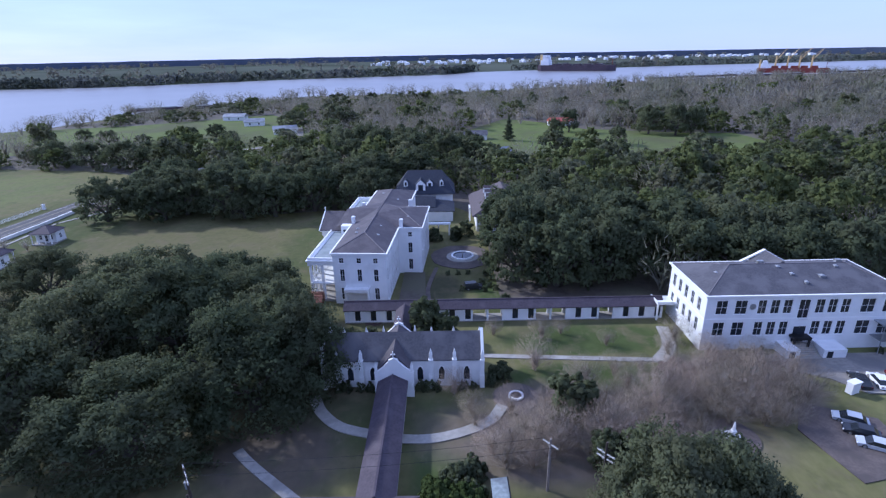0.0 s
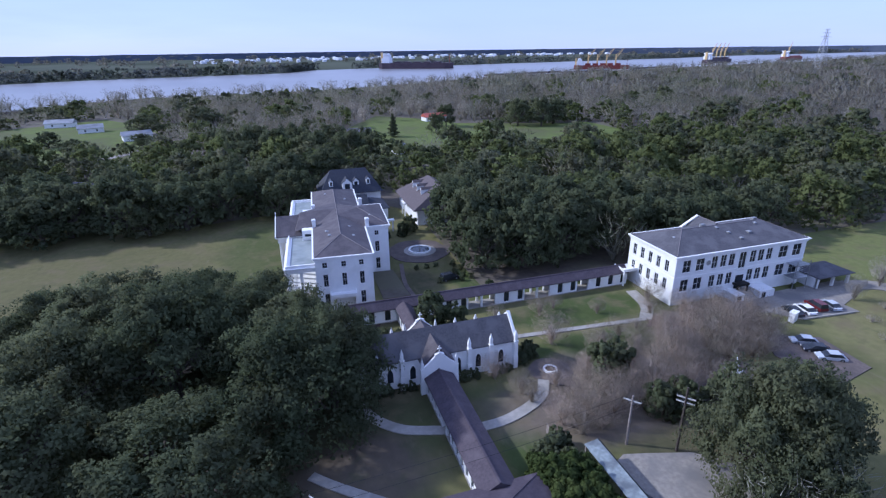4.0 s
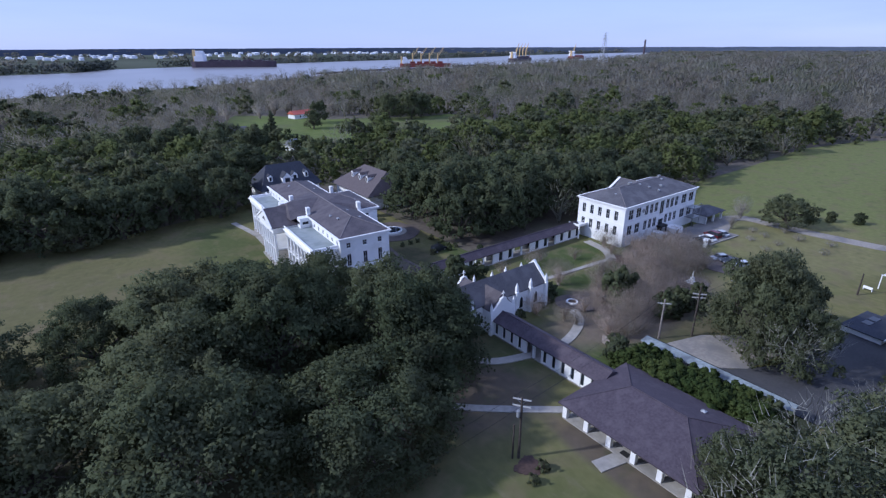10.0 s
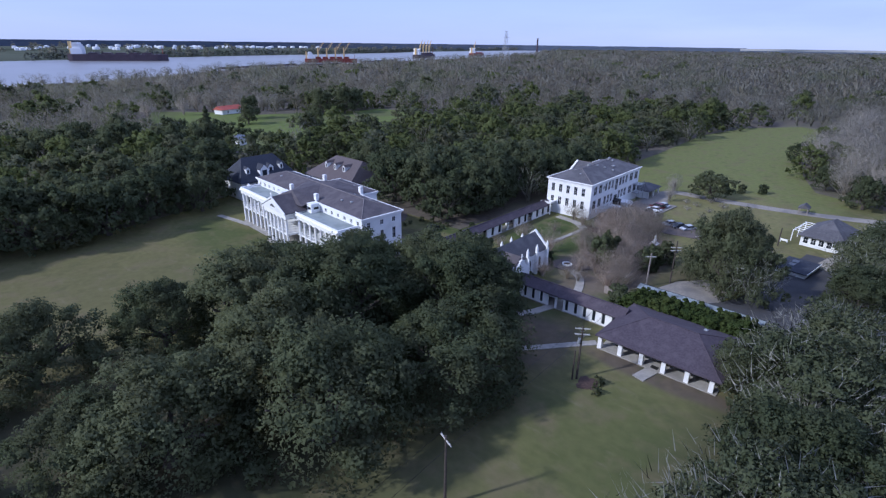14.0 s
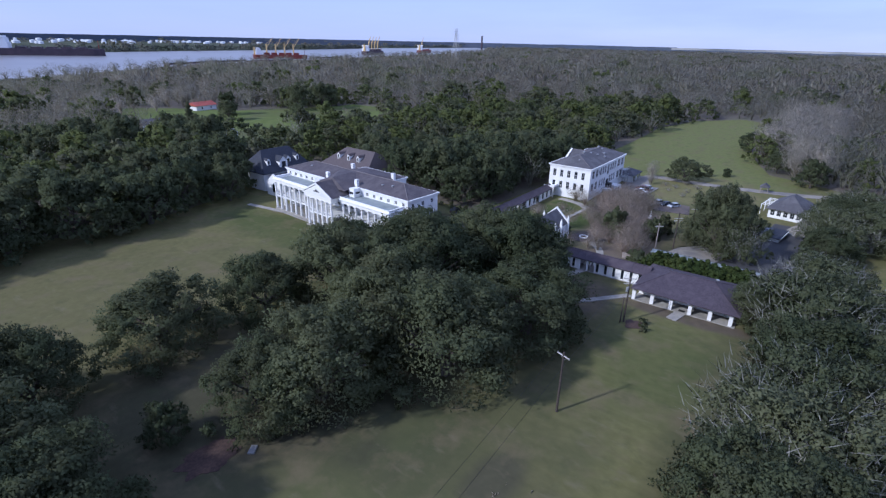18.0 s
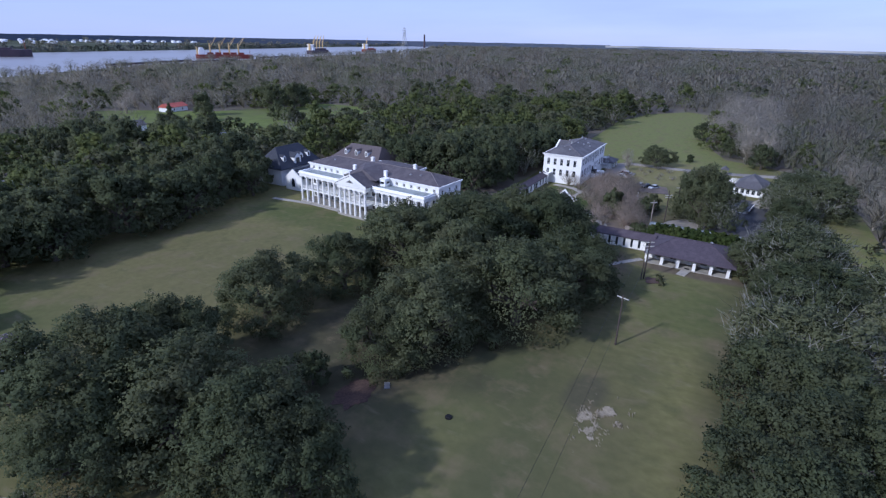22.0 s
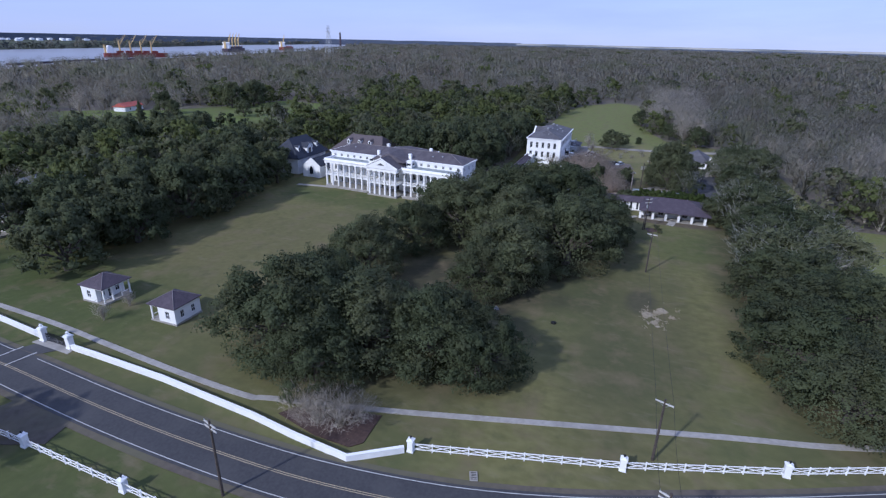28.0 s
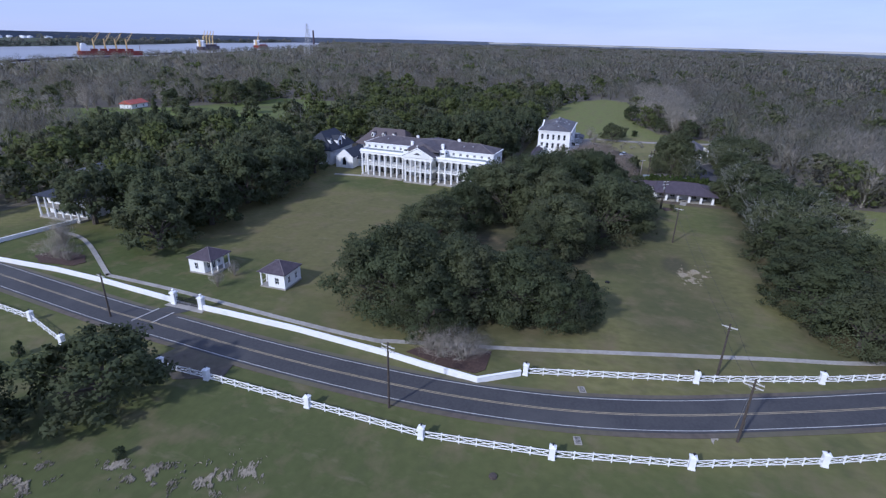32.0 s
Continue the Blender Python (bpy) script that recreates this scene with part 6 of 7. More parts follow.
brown_house = thing("brown_house", 18.6, 163.5, label="white house with a wide grey-brown shingle roof and three dormers", category="house")
part("wall_body", Geo().box(-9.0, 9.0, -13.0, 11.0, 0, 5.0), "white", brown_house)
part("roof", Geo().hip(-10.4, 10.4, -14.0, 12.0, 5.0, 11.0, -9.0, 6.0, "y"), "tan_shingle", brown_house, "wide grey-brown shingle hip roof")
for y in (-5.6, -0.6, 4.6):
    dormer(brown_house, -5.8, y, 7.8, 1.2, 1.5, 3.2, "tan_shingle", -90)
part("portico", Geo().box(-10.8, -8.8, -3.0, 1.0, 4.0, 4.5).cyl(-10.5, -2.7, 0, 4.0, 0.2).cyl(-10.5, 0.7, 0, 4.0, 0.2), "trim", brown_house)
pav = thing("garden_pergola", -4.2, 147.5, label="white flat pergola on square posts", category="pergola")
part("pergola_beam", Geo().box(-5.5, 5.8, -0.6, 0.6, 3.4, 3.9), "trim", pav)
for x in (-5.2, 2.2, 5.4):
    part("post", Geo().box(x - 0.2, x + 0.2, -0.2, 0.2, 0, 3.4), "trim", pav)


# ---- two small garden houses by the road ----
def kiosk(x, y, turn, porch_side, label):
    t = thing("garden_house", x, y, 0, turn, label, "garden house", "small garden houses")
    s, hgt = 3.05, 3.2
    part("floor_slab", Geo().box(-s - 0.1, s + 0.1, -s - 0.1, s + 0.1, 0, 0.35), "concrete", t)
    pw = -s + 2.0
    wall(t, "-x", pw, -s, s, 0.35, hgt, [(-1.6, 0.9, 1.1, 2.6), (1.6, 0.9, 1.1, 2.6), (0, 1.0, 0.4, 2.6)], thick=0.2)
    wall(t, "-y", -s, pw + 0.2, s, 0.35, hgt, [((pw + s) / 2 + 0.1, 1.0, 1.1, 2.6)], thick=0.2)
    wall(t, "+y", s, pw + 0.2, s, 0.35, hgt, [((pw + s) / 2 + 0.1, 1.0, 1.1, 2.6)], thick=0.2)
    wall(t, "+x", s, -s + 0.2, s - 0.2, 0.35, hgt, [(-1.3, 0.9, 1.1, 2.6), (1.3, 0.9, 1.1, 2.6)], thick=0.2)
    for v in (-s + 0.2, -1.0, 1.0, s - 0.2):
        part("porch_post", Geo().box(-s + 0.05, -s + 0.3, v - 0.12, v + 0.12, 0.35, hgt), "trim", t)
    part("beam", Geo().box(-s, -s + 0.35, -s, s, hgt, hgt + 0.3).box(-s + 0.35, s, -s, -s + 0.3, hgt, hgt + 0.3).box(-s + 0.35, s, s - 0.3, s, hgt, hgt + 0.3).box(s - 0.3, s, -s + 0.3, s - 0.3, hgt, hgt + 0.3), "trim", t)
    g = Geo().box(-s - 0.35, s + 0.35, -s - 0.35, s + 0.35, hgt + 0.3, hgt + 0.42)
    e = s + 0.35
    g.add([(-e, -e, hgt + 0.42), (e, -e, hgt + 0.42), (e, e, hgt + 0.42), (-e, e, hgt + 0.42), (0, 0, hgt + 2.3)], [(0, 1, 4), (1, 2, 4), (2, 3, 4), (3, 0, 4)])
    part("roof", g, "walk_shingle", t, "dark brown pyramid roof")
    ridge_caps(t, [((a * e, b * e, hgt + 0.44), (0, 0, hgt + 2.32)) for a in (-1, 1) for b in (-1, 1)], 0.06)
    part("railing", Geo().box(-s + 0.1, -s + 0.2, -s + 0.3, -1.1, 1.1, 1.2).box(-s + 0.1, -s + 0.2, 1.1, s - 0.3, 1.1, 1.2), "trim", t)
    return t


kiosk(-119.8, 147.4, 90, 0, "white garden house with an open porch and dark pyramid roof")
kiosk(-120.4, 128.2, -90, 0, "white garden house with closed walls and dark pyramid roof")

# ---- columned house by the far gate ----
vh = thing("columned_house", -99.5, 208.3, 0, 0, "white two-storey house with a columned porch behind oaks", "house")
part("wall_body", Geo().box(-5, 8, -6, 9, 0, 6.6), "white", vh)
part("roof", Geo().hip(-8.4, 8.6, -6.6, 9.6, 6.7, 8.8, -1, 4, "y"), "slate", vh)
part("porch_floor", Geo().box(-8.2, -5, -6.2, 9.2, 0, 0.5).box(-8.0, -5, -6, 9, 3.3, 3.5), "concrete", vh)
for i in range(6):
    part("column", Geo().cyl(-7.8, -5.7 + i * 2.9, 0.5, 6.5, 0.28, 0.24, 10), "trim", vh)
part("window", Geo().box(-5.08, -5.0, -4.8, -3.8, 0.8, 2.9).box(-5.08, -5.0, -1, 0.2, 0.8, 2.9).box(-5.08, -5.0, 3, 4.1, 0.8, 2.9).box(-5.08, -5.0, 6, 7.1, 0.8, 2.9), "glass", vh)


# ---- far shore, ships, tower ----
def ring_strip(name, rad, h0, h1, a0, a1, material, label, seed, n=240):
    """A distant line of woods with an uneven top."""
    g = Geo()
    for i in range(n + 1):
        a = radians(a0 + (a1 - a0) * i / n)
        z = h0 + (h1 - h0) * (0.5 + 0.5 * noise.noise(Vector((i * 0.31, seed, 0)))) + 1.5 * noise.noise(Vector((i * 1.7, seed, 5)))
        g.v += [(rad * math.cos(a), rad * math.sin(a), 0), (rad * math.cos(a), rad * math.sin(a), z), ((rad + 60) * math.cos(a), (rad + 60) * math.sin(a), z * 0.98)]
    for i in range(n):
        k = 3 * i
        g.f += [(k, k + 3, k + 4, k + 1), (k + 1, k + 4, k + 5, k + 2)]
    tagged(part(name, g, material), label, "backdrop", kind="structure")


# Both rings of woods carry horizon haze in their blue colour
ring_strip("backdrop", 4640, 30, 35, 14, 190, "haze_wood", "line of woods on the horizon, blue-grey haze in its colour", 3)
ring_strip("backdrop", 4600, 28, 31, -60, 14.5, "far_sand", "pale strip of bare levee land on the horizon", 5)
ring_strip("backdrop", 3900, 17, 24, -60, 190, "haze_wood", "line of distant woods, blue haze in its colour", 9)

r9 = np.random.default_rng(21)
spots = []
for t in np.linspace(0, 1, 800):
    k = t * (len(FAR_BANK) - 1)
    i = min(int(k), len(FAR_BANK) - 2)
    a, b = Vector(FAR_BANK[i]), Vector(FAR_BANK[i + 1])
    p = a.lerp(b, k - i)
    if noise.noise(Vector((p.x / 160, p.y / 160, 4))) > -0.42:
        q = p.normalized() * r9.uniform(6, 120)
        spots.append((p.x + q.x, p.y + q.y, r9.uniform(0.75, 1.6)))
wood_patch("far_bank_trees", spots, FAR_V, "grey winter trees along the far river bank, colour paled for haze", "bank_wood")
spots = []
for k in range(9000):
    x, y = r9.uniform(-3600, 3900), r9.uniform(900, 4300)
    if not inside(x, y, RIVER) and not inside(x, y, WOOD_FLOOR) and math.hypot(x, y) < 4450 and noise.noise(Vector((x / 420, y / 300, 8))) > 0.10:
        spots.append((x, y, r9.uniform(0.9, 1.9)))
# The pale bare-woods material also stands in for haze here
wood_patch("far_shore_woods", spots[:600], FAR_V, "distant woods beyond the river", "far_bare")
spots = []
for i in range(len(NEAR_BANK) - 4):
    a, b = Vector(NEAR_BANK[i + 2]), Vector(NEAR_BANK[i + 3])
    for j in range(int((b - a).length / 7)):
        p = a.lerp(b, r9.uniform())
        spots.append((p.x + r9.uniform(0, 26), p.y - r9.uniform(4, 34), r9.uniform(0.75, 1.25)))
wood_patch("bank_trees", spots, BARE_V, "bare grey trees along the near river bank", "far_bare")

for k in range(190):
    x = r9.uniform(-350, 2900)
    y = 1750 + 0.30 * (x + 1500) + r9.uniform(250, 1150)
    if math.hypot(x, y) > 4300 or inside(x, y, RIVER):
        continue
    rad = r9.uniform(7, 15)
    h = r9.uniform(8, 12)
    t = thing("storage_tank", x, y, label="white cylindrical oil storage tank on the far shore", category="tank", group="storage tanks")
    part("shell", Geo().cyl(0, 0, 0, h, rad, rad, 20), "tank", t)
    part("tank_roof", Geo().cyl(0, 0, h, h + 2.2, rad * 1.01, 1.0, 20), "tank", t)


def ship(x, y, turn, length, hullmat, cranes, label):
    """A cargo ship: hull, deckhouse aft, hatches, and deck cranes."""
    t = thing("cargo_ship", x, y, 0.3, turn, label, "ship", "ships on the river")
    b, h, L = length * 0.075, length * 0.07, length / 2
    sec = [(-L, -b * 0.8), (-L * 0.9, -b), (L * 0.8, -b), (L * 0.95, -b * 0.4), (L, 0), (L * 0.95, b * 0.4), (L * 0.8, b), (-L * 0.9, b), (-L, b * 0.8)]
    part("hull", Geo().prism(sec, 0, h), hullmat, t)
    g = Geo().box(-L * 0.92, -L * 0.70, -b * 0.85, b * 0.85, h, h + length * 0.06).box(-L * 0.88, -L * 0.72, -b * 0.7, b * 0.7, h + length * 0.06, h + length * 0.10).box(-L * 0.86, -L * 0.76, -b * 1.0, b * 1.0, h + length * 0.10, h + length * 0.12)
    part("deckhouse", g, "tank", t, "white deckhouse")
    part("funnel", Geo().box(-L * 0.97, -L * 0.92, -b * 0.25, b * 0.25, h, h + length * 0.13), "yellow", t)
    for i in range(5):
        x0 = -L * 0.6 + i * L * 0.27
        part("hatch", Geo().box(x0, x0 + L * 0.19, -b * 0.6, b * 0.6, h, h + length * (0.035 if cranes > 1 else 0.015)), hullmat, t)
    for i in range(cranes):
        x0 = -L * 0.5 + i * L * 0.33
        g = Geo().tube((x0, 0, h), (x0, 0, h + length * 0.19), length * 0.014, length * 0.011, 8)
        g.tube((x0, 0, h + length * 0.12), (x0 + L * 0.26, 0, h + length * 0.30), length * 0.009, length * 0.004, 5)
        g.tube((x0, 0, h + length * 0.19), (x0 + L * 0.26, 0, h + length * 0.30), length * 0.003, length * 0.003, 4)
        part("deck_crane", g, "yellow", t, "buff deck crane")
    part("mast", Geo().tube((L * 0.9, 0, h), (L * 0.9, 0, h + length * 0.09), length * 0.004, length * 0.003, 5), "hull_red", t)
    return t


ship(352, 1440, -31, 205, "hull_dark", 0, "long dark-hulled tanker at anchor on the river")
ship(712, 1112, -29, 125, "hull_red", 4, "red-hulled bulk carrier with buff cranes at the bank")
ship(1230, 1300, 20, 150, "hull_dark", 4, "dark bulk carrier with cranes on the far reach")
ship(1620, 1390, 22, 150, "hull_red", 1, "red-hulled tanker far up the river")
for x, y, n in ((385, 975, 4), (560, 1000, 3), (800, 1085, 3), (-300, 560, 2)):
    for i in range(n):
        t = thing("barge", x + i * 52, y + i * 18, 0.3, 20, "flat grey river barge moored at the bank", "barge", "barges at the bank")
        part("hull", Geo().prism([(-24, -5), (22, -5), (25, -3), (25, 3), (22, 5), (-24, 5)], 0, 2.6), "hull_dark", t)
        part("cover", Geo().box(-21, 20, -4, 4, 2.6, 3.6), "metal", t)

tower = thing("pylon", 990, 797, label="tall lattice transmission tower by the river", category="tower")
g = Geo()
for a in range(4):
    sx, sy = (1, 1, -1, -1)[a], (1, -1, -1, 1)[a]
    g.tube((9 * sx, 9 * sy, 0), (2.2 * sx, 2.2 * sy, 60), 0.45, 0.35, 4).tube((2.2 * sx, 2.2 * sy, 60), (1.4 * sx, 1.4 * sy, 76), 0.35, 0.3, 4)
for i in range(12):
    z = i * 5.5
    w = 9 - (9 - 2.2) * z / 60 if z < 60 else 2
    w2 = 9 - (9 - 2.2) * (z + 5.5) / 60 if z + 5.5 < 60 else 2
    for sx, sy, ex, ey in ((1, 1, -1, 1), (-1, 1, -1, -1), (-1, -1, 1, -1), (1, -1, 1, 1)):
        g.tube((w * sx, w * sy, z), (w2 * ex, w2 * ey, z + 5.5), 0.22, 0.22, 3)
part("lattice", g, "metal", tower)
for z, w in ((62, 13), (69, 10), (75, 7)):
    part("crossarm", Geo().tube((-w, 0, z), (w, 0, z), 0.4, 0.4, 4), "metal", tower)
stack = thing("smokestack", 2744, 1831, label="tall industrial stack on the horizon", category="stack")
part("shaft", Geo().cyl(0, 0, 0, 74, 6, 4.5, 12), "hull_dark", stack)
part("top_ring", Geo().cyl(0, 0, 74, 77, 5.2, 5.0, 12), "metal", stack)

# houses among the trees
for x, y, turn, m, w, d in ((86, 388, 10, "red_roof", 17, 9), (31, 268, 30, "grey_roof", 6, 5), (-112, 372, 20, "grey_roof", 16, 9), (-150, 420, 15, "grey_roof", 15, 8), (-20, 300, 40, "grey_roof", 12, 8), (-68, 240, 12, "grey_roof", 22, 7), (-85, 262, 12, "grey_roof", 18, 7), (20, 330, 0, "grey_shingle", 14, 8), (-180, 460, 0, "grey_roof", 18, 10)):
    t = thing("house", x, y, 0, turn, "small house with a %s among trees" % ("red metal roof" if m == "red_roof" else "pale grey roof"), "house", "houses among the trees")
    part("wall_body", Geo().box(-w / 2, w / 2, -d / 2, d / 2, 0, 3.2), "white", t)
    part("roof", Geo().gable(-w / 2 - 0.5, w / 2 + 0.5, -d / 2 - 0.5, d / 2 + 0.5, 3.2, 5.6, "x"), m, t)
    for wx in (-w / 4, w / 5):
        part("window", Geo().box(wx, wx + 1, -d / 2 - 0.03, -d / 2, 1, 2.3), "glass", t)
strip("side_road", smooth_line([(-150, 250), (-128, 290), (-105, 320), (-98, 350), (-110, 400)], 5), -3, 3, 0.05, 0.1, "drive", "pale far road among trees", "road")


# ---- garden trees and shrubs ----
BARE = [make_tree("bare_tree", bare_meshes(61 + i, 7.6, 0.42, 3, 3, 0, fuzz(161 + i, 3.7, 7.6, 1500, 1.15, 0.017)), "leafless brown-grey tree with fine spreading twigs", "pale_bark", "twig", crown_name="bare_crown", group="bare garden trees") for i in range(3)]
for i, (x, y, s) in enumerate([(1.0, 69.6, 0.75), (15, 76, 0.8), (20, 60, 0.8), (24, 66, 0.85), (28, 74, 0.75), (31, 63, 0.9), (33, 69, 0.8), (36, 60.5, 0.8), (38, 73, 0.7), (42, 66, 0.9), (43.5, 73, 0.9), (48, 73.5, 0.8), (46, 61, 0.85), (50, 68, 0.9), (53, 76.5, 0.75), (39.5, 80, 0.85), (42.5, 84.5, 0.9), (14, 55.5, 0.8), (8.5, 57, 0.7), (20, 54, 0.75), (26, 56, 0.8), (57, 72.5, 0.75), (3.5, 64.5, 0.6), (29.5, 83.5, 0.6), (46, 78, 0.85), (55, 66, 0.8), (34, 55, 0.75), (11, 61.5, 0.6), (48.5, 65, 0.7), (22, 71, 0.7), (9.5, 64.5, 0.7), (13.5, 59, 0.8), (17, 62, 0.75), (6, 56, 0.7), (11, 53.5, 0.7), (24, 61, 0.8), (29, 70, 0.8), (33, 66, 0.8), (20.5, 69, 0.75), (44.5, 70, 0.9), (40, 69.5, 0.85), (48, 70, 0.85), (52, 65, 0.8), (54, 70, 0.8), (9, 88, 0.55), (18, 86.5, 0.6), (22, 88, 0.5), (37, 66, 0.8), (28, 60, 0.8), (41, 61.5, 0.7), (52, 72, 0.7), (33, 75.5, 0.6), (17, 67, 0.55), (12, 57, 0.85), (16, 57, 0.9), (19, 63.5, 0.8), (14.5, 64, 0.7), (22, 57.5, 0.85), (25, 59, 0.9), (27.5, 63, 0.85), (30.5, 58, 0.9), (7.5, 53.5, 0.75), (32, 61, 0.8), (35, 64.5, 0.85), (39, 63.5, 0.85), (38.5, 67, 0.8), (36, 71, 0.75), (46.5, 75, 0.8), (50.5, 74.5, 0.8), (45, 64, 0.85), (49, 61, 0.8), (27, 67.5, 0.7), (4, 62, 0.55)]):
    plant(BARE[i % 3], USED, x, y, s * (0.85, 1.1, 0.95, 0.75)[i % 4])
WINTER = [make_tree("bare_tree", bare_meshes(71 + i, 15.0, 0.36, 4, 3, 0, fuzz(171 + i, 5.0, 15.5, 1500, 1.6, 0.026)), "tall pale leafless tree at the edge of the woods", "pale_bark", "grey_twig", crown_name="bare_crown", group="tall bare trees") for i in range(3)]
rb_ = np.random.default_rng(3)
spots = [(-127, 139.5, 0.3), (-121, 140, 0.26), (-122.5, 189, 0.55), (-119, 194, 0.4), (96, 74, 0.5), (84, 71, 0.4)]
for k in range(84):
    x = rb_.uniform(126, 310)
    y = 12 + (rb_.uniform(0, 1) ** 0.8) * (34 if x > 160 else 18)
    spots.append((x, y, rb_.uniform(0.95, 1.4)))
for k in range(24):
    spots.append((rb_.uniform(-2, 40), rb_.uniform(-60, -15), rb_.uniform(0.8, 1.3)))
for k in range(30):
    spots.append((rb_.uniform(40, 130), rb_.uniform(-60, -6), rb_.uniform(0.8, 1.2)))
for k in range(26):
    spots.append((rb_.uniform(-60, 180), rb_.uniform(355, 430), rb_.uniform(0.7, 1.1)))
for i, (x, y, s) in enumerate(spots):
    if i % 3 == 0 or not any(inside(x, y, c) for c in CLEARINGS):
        plant(WINTER[i % 3], USED, x, y, s)


def shrub_meshes(seed, radius, height, lobes, per, size):
    r = np.random.default_rng(seed)
    foliage = np_mesh("foliage", *crown_arrays(r, radius, height, height * 0.12, lobes, 5, per, size, squash=0.85, skirt=0.4))
    g = Geo()
    for i in range(5):
        a = i * 1.257
        g.tube((0.05 * math.cos(a), 0.05 * math.sin(a), -0.05), (radius * 0.4 * math.cos(a), radius * 0.4 * math.sin(a), height * 0.55), 0.05 * radius, 0.02 * radius, 4)
    return g.mesh("stems"), foliage


def make_shrub(name, meshes, label, leaf, category, group=""):
    t = thing(name, 0, 0, -50, label=label, category=category, group=group)
    part("branch_frame", meshes[0], "bark", t)
    part("foliage", meshes[1], leaf, t)
    return t


SHRUB = make_shrub("shrub", shrub_meshes(5, 1.0, 1.7, 10, 14, 0.13), "small dark evergreen shrub", "oak_leaf", "shrub", "garden shrubs")
ROUND = make_shrub("evergreen_tree", shrub_meshes(6, 3.0, 6.2, 24, 30, 0.24), "rounded dark evergreen garden tree", "oak_leaf", "tree", "garden evergreens")
HEDGE = make_shrub("hedge_tree", shrub_meshes(8, 2.6, 4.4, 26, 48, 0.19), "bright green clipped evergreen of a tall hedge", "green_leaf", "hedge", "tall hedge")
GREYB = make_shrub("grey_shrub", shrub_meshes(9, 2.4, 3.6, 20, 36, 0.18), "grey-green leafy shrub beside the hedge", "grey_leaf", "shrub", "grey shrubs")
for x, y, s in ((-4.6, 88.5, 1.3), (-0.6, 86.0, 1.0), (-14.5, 83.5, 0.75), (-18, 84, 0.7), (-11.8, 84.5, 0.55), (18, 62.5, 1.3), (9.2, 73.5, 0.55), (20.5, 53.5, 0.9), (24.5, 53.5, 0.9), (29, 52, 0.9), (108, 66, 0.7), (111, 61, 0.6), (114, 56, 0.55), (118, 50, 0.6), (12.5, 100, 0.5), (-3, 142, 0.7), (3, 143, 0.7), (6, 146, 0.8), (-171, 118, 0.25)):
    plant(ROUND, USED, x, y, s, 1.0)
for i in range(11):
    plant(HEDGE, USED, 1.9 + 0.15 * i + rng.uniform(-0.5, 0.5), 48.0 - 1.95 * i, rng.uniform(0.75, 1.05))
    plant(HEDGE, USED, -1.5 + 0.15 * i + rng.uniform(-0.5, 0.5), 47.5 - 1.95 * i, rng.uniform(0.95, 1.2))
for x, y, s in ((0.8, 50.6, 1.0), (2.6, 47.6, 0.9), (3.0, 52.2, 0.8), (2.5, 27, 1.2), (-2.0, 25.5, 1.1)):
    plant(GREYB, USED, x, y, s)
for i, (x, y, s) in enumerate([(-17.6, 70.9, 1.0), (-16.4, 70.9, 1.0), (-14.2, 70.9, 0.9), (-12.6, 70.9, 0.9), (-4.4, 70.9, 1.0), (-3.2, 70.8, 1.1), (-1.7, 70.8, 0.9), (2.5, 70.8, 0.9), (4.2, 70.9, 0.8), (7.4, 72.0, 1.4), (8.0, 74.5, 1.3), (3, 117.5, 0.7), (0.5, 117.5, 0.7), (5.5, 117.6, 0.7), (8.5, 112, 0.8), (10, 110, 0.8), (11.4, 108.5, 0.8), (3.8, 108.2, 0.8), (9, 107.8, 0.8), (-9, 141, 1.2), (9.6, 117, 0.9), (11, 114, 0.9), (52.5, 79.5, 0.9), (56, 79.6, 0.9), (77, 79.5, 0.7), (-28, 41, 0.9), (-30.5, 40.2, 0.8)]):
    plant(SHRUB, USED, x, y, s)
LOWB = [make_tree("bare_shrub", bare_meshes(91 + i, 4.2, 0.75, 2, 5, 0, fuzz(191 + i, 2.6, 3.4, 800, 0.8, 0.015)), "low grey leafless shrub with dense twigs", "pale_bark", "grey_twig", category="shrub", crown_name="bare_crown", group="bare shrubs") for i in range(2)]
for i, (x, y, s) in enumerate([(-134.5, 88.8, 1.35), (-135.2, 82.6, 1.55), (-133.6, 84.4, 1.35), (-135.8, 86.3, 1.2), (-133.2, 81.0, 1.1), (-122.3, 191, 0.9), (76, 52, 0.55), (80, 57, 0.5), (84, 62, 0.5), (88, 55, 0.6), (90, 48, 0.55), (82, 47, 0.5), (86, 66, 0.45), (78, 63, 0.45), (73, 57, 0.5), (92, 60, 0.5), (40, 76.5, 0.9), (48, 77, 0.9), (43, 76, 0.8), (56, 69, 0.8), (36, 63, 0.9), (30, 67, 0.9), (25, 62, 0.8), (45, 68, 1.0), (51, 63, 0.9), (19, 57, 0.8)]):
    plant(LOWB[i % 2], USED, x, y, s)
slab("planting_bed", [(-136.4, 92.4), (-138.2, 85.2), (-138.4, 79.6), (-137.0, 78.2), (-131.2, 78.4), (-132.4, 84), (-134.4, 91)], 0.03, 0.07, "mulch", "dark mulch bed round bare shrubs", "planting bed")

slab("planting_bed", blob(-127.3, 183.5, 3.4, 7.0, 12, rough=0.12), 0.03, 0.06, "mulch", "brown mulch bed round a bare shrub beside the path", "planting bed")
for x, y, k in ((-127.3, 185.5, 1.5), (-127.8, 181.0, 1.2)):
    plant(LOWB[0], USED, x, y, k)
plant(SHRUB, USED, -159.1, 152.5, 1.1, 1.3)

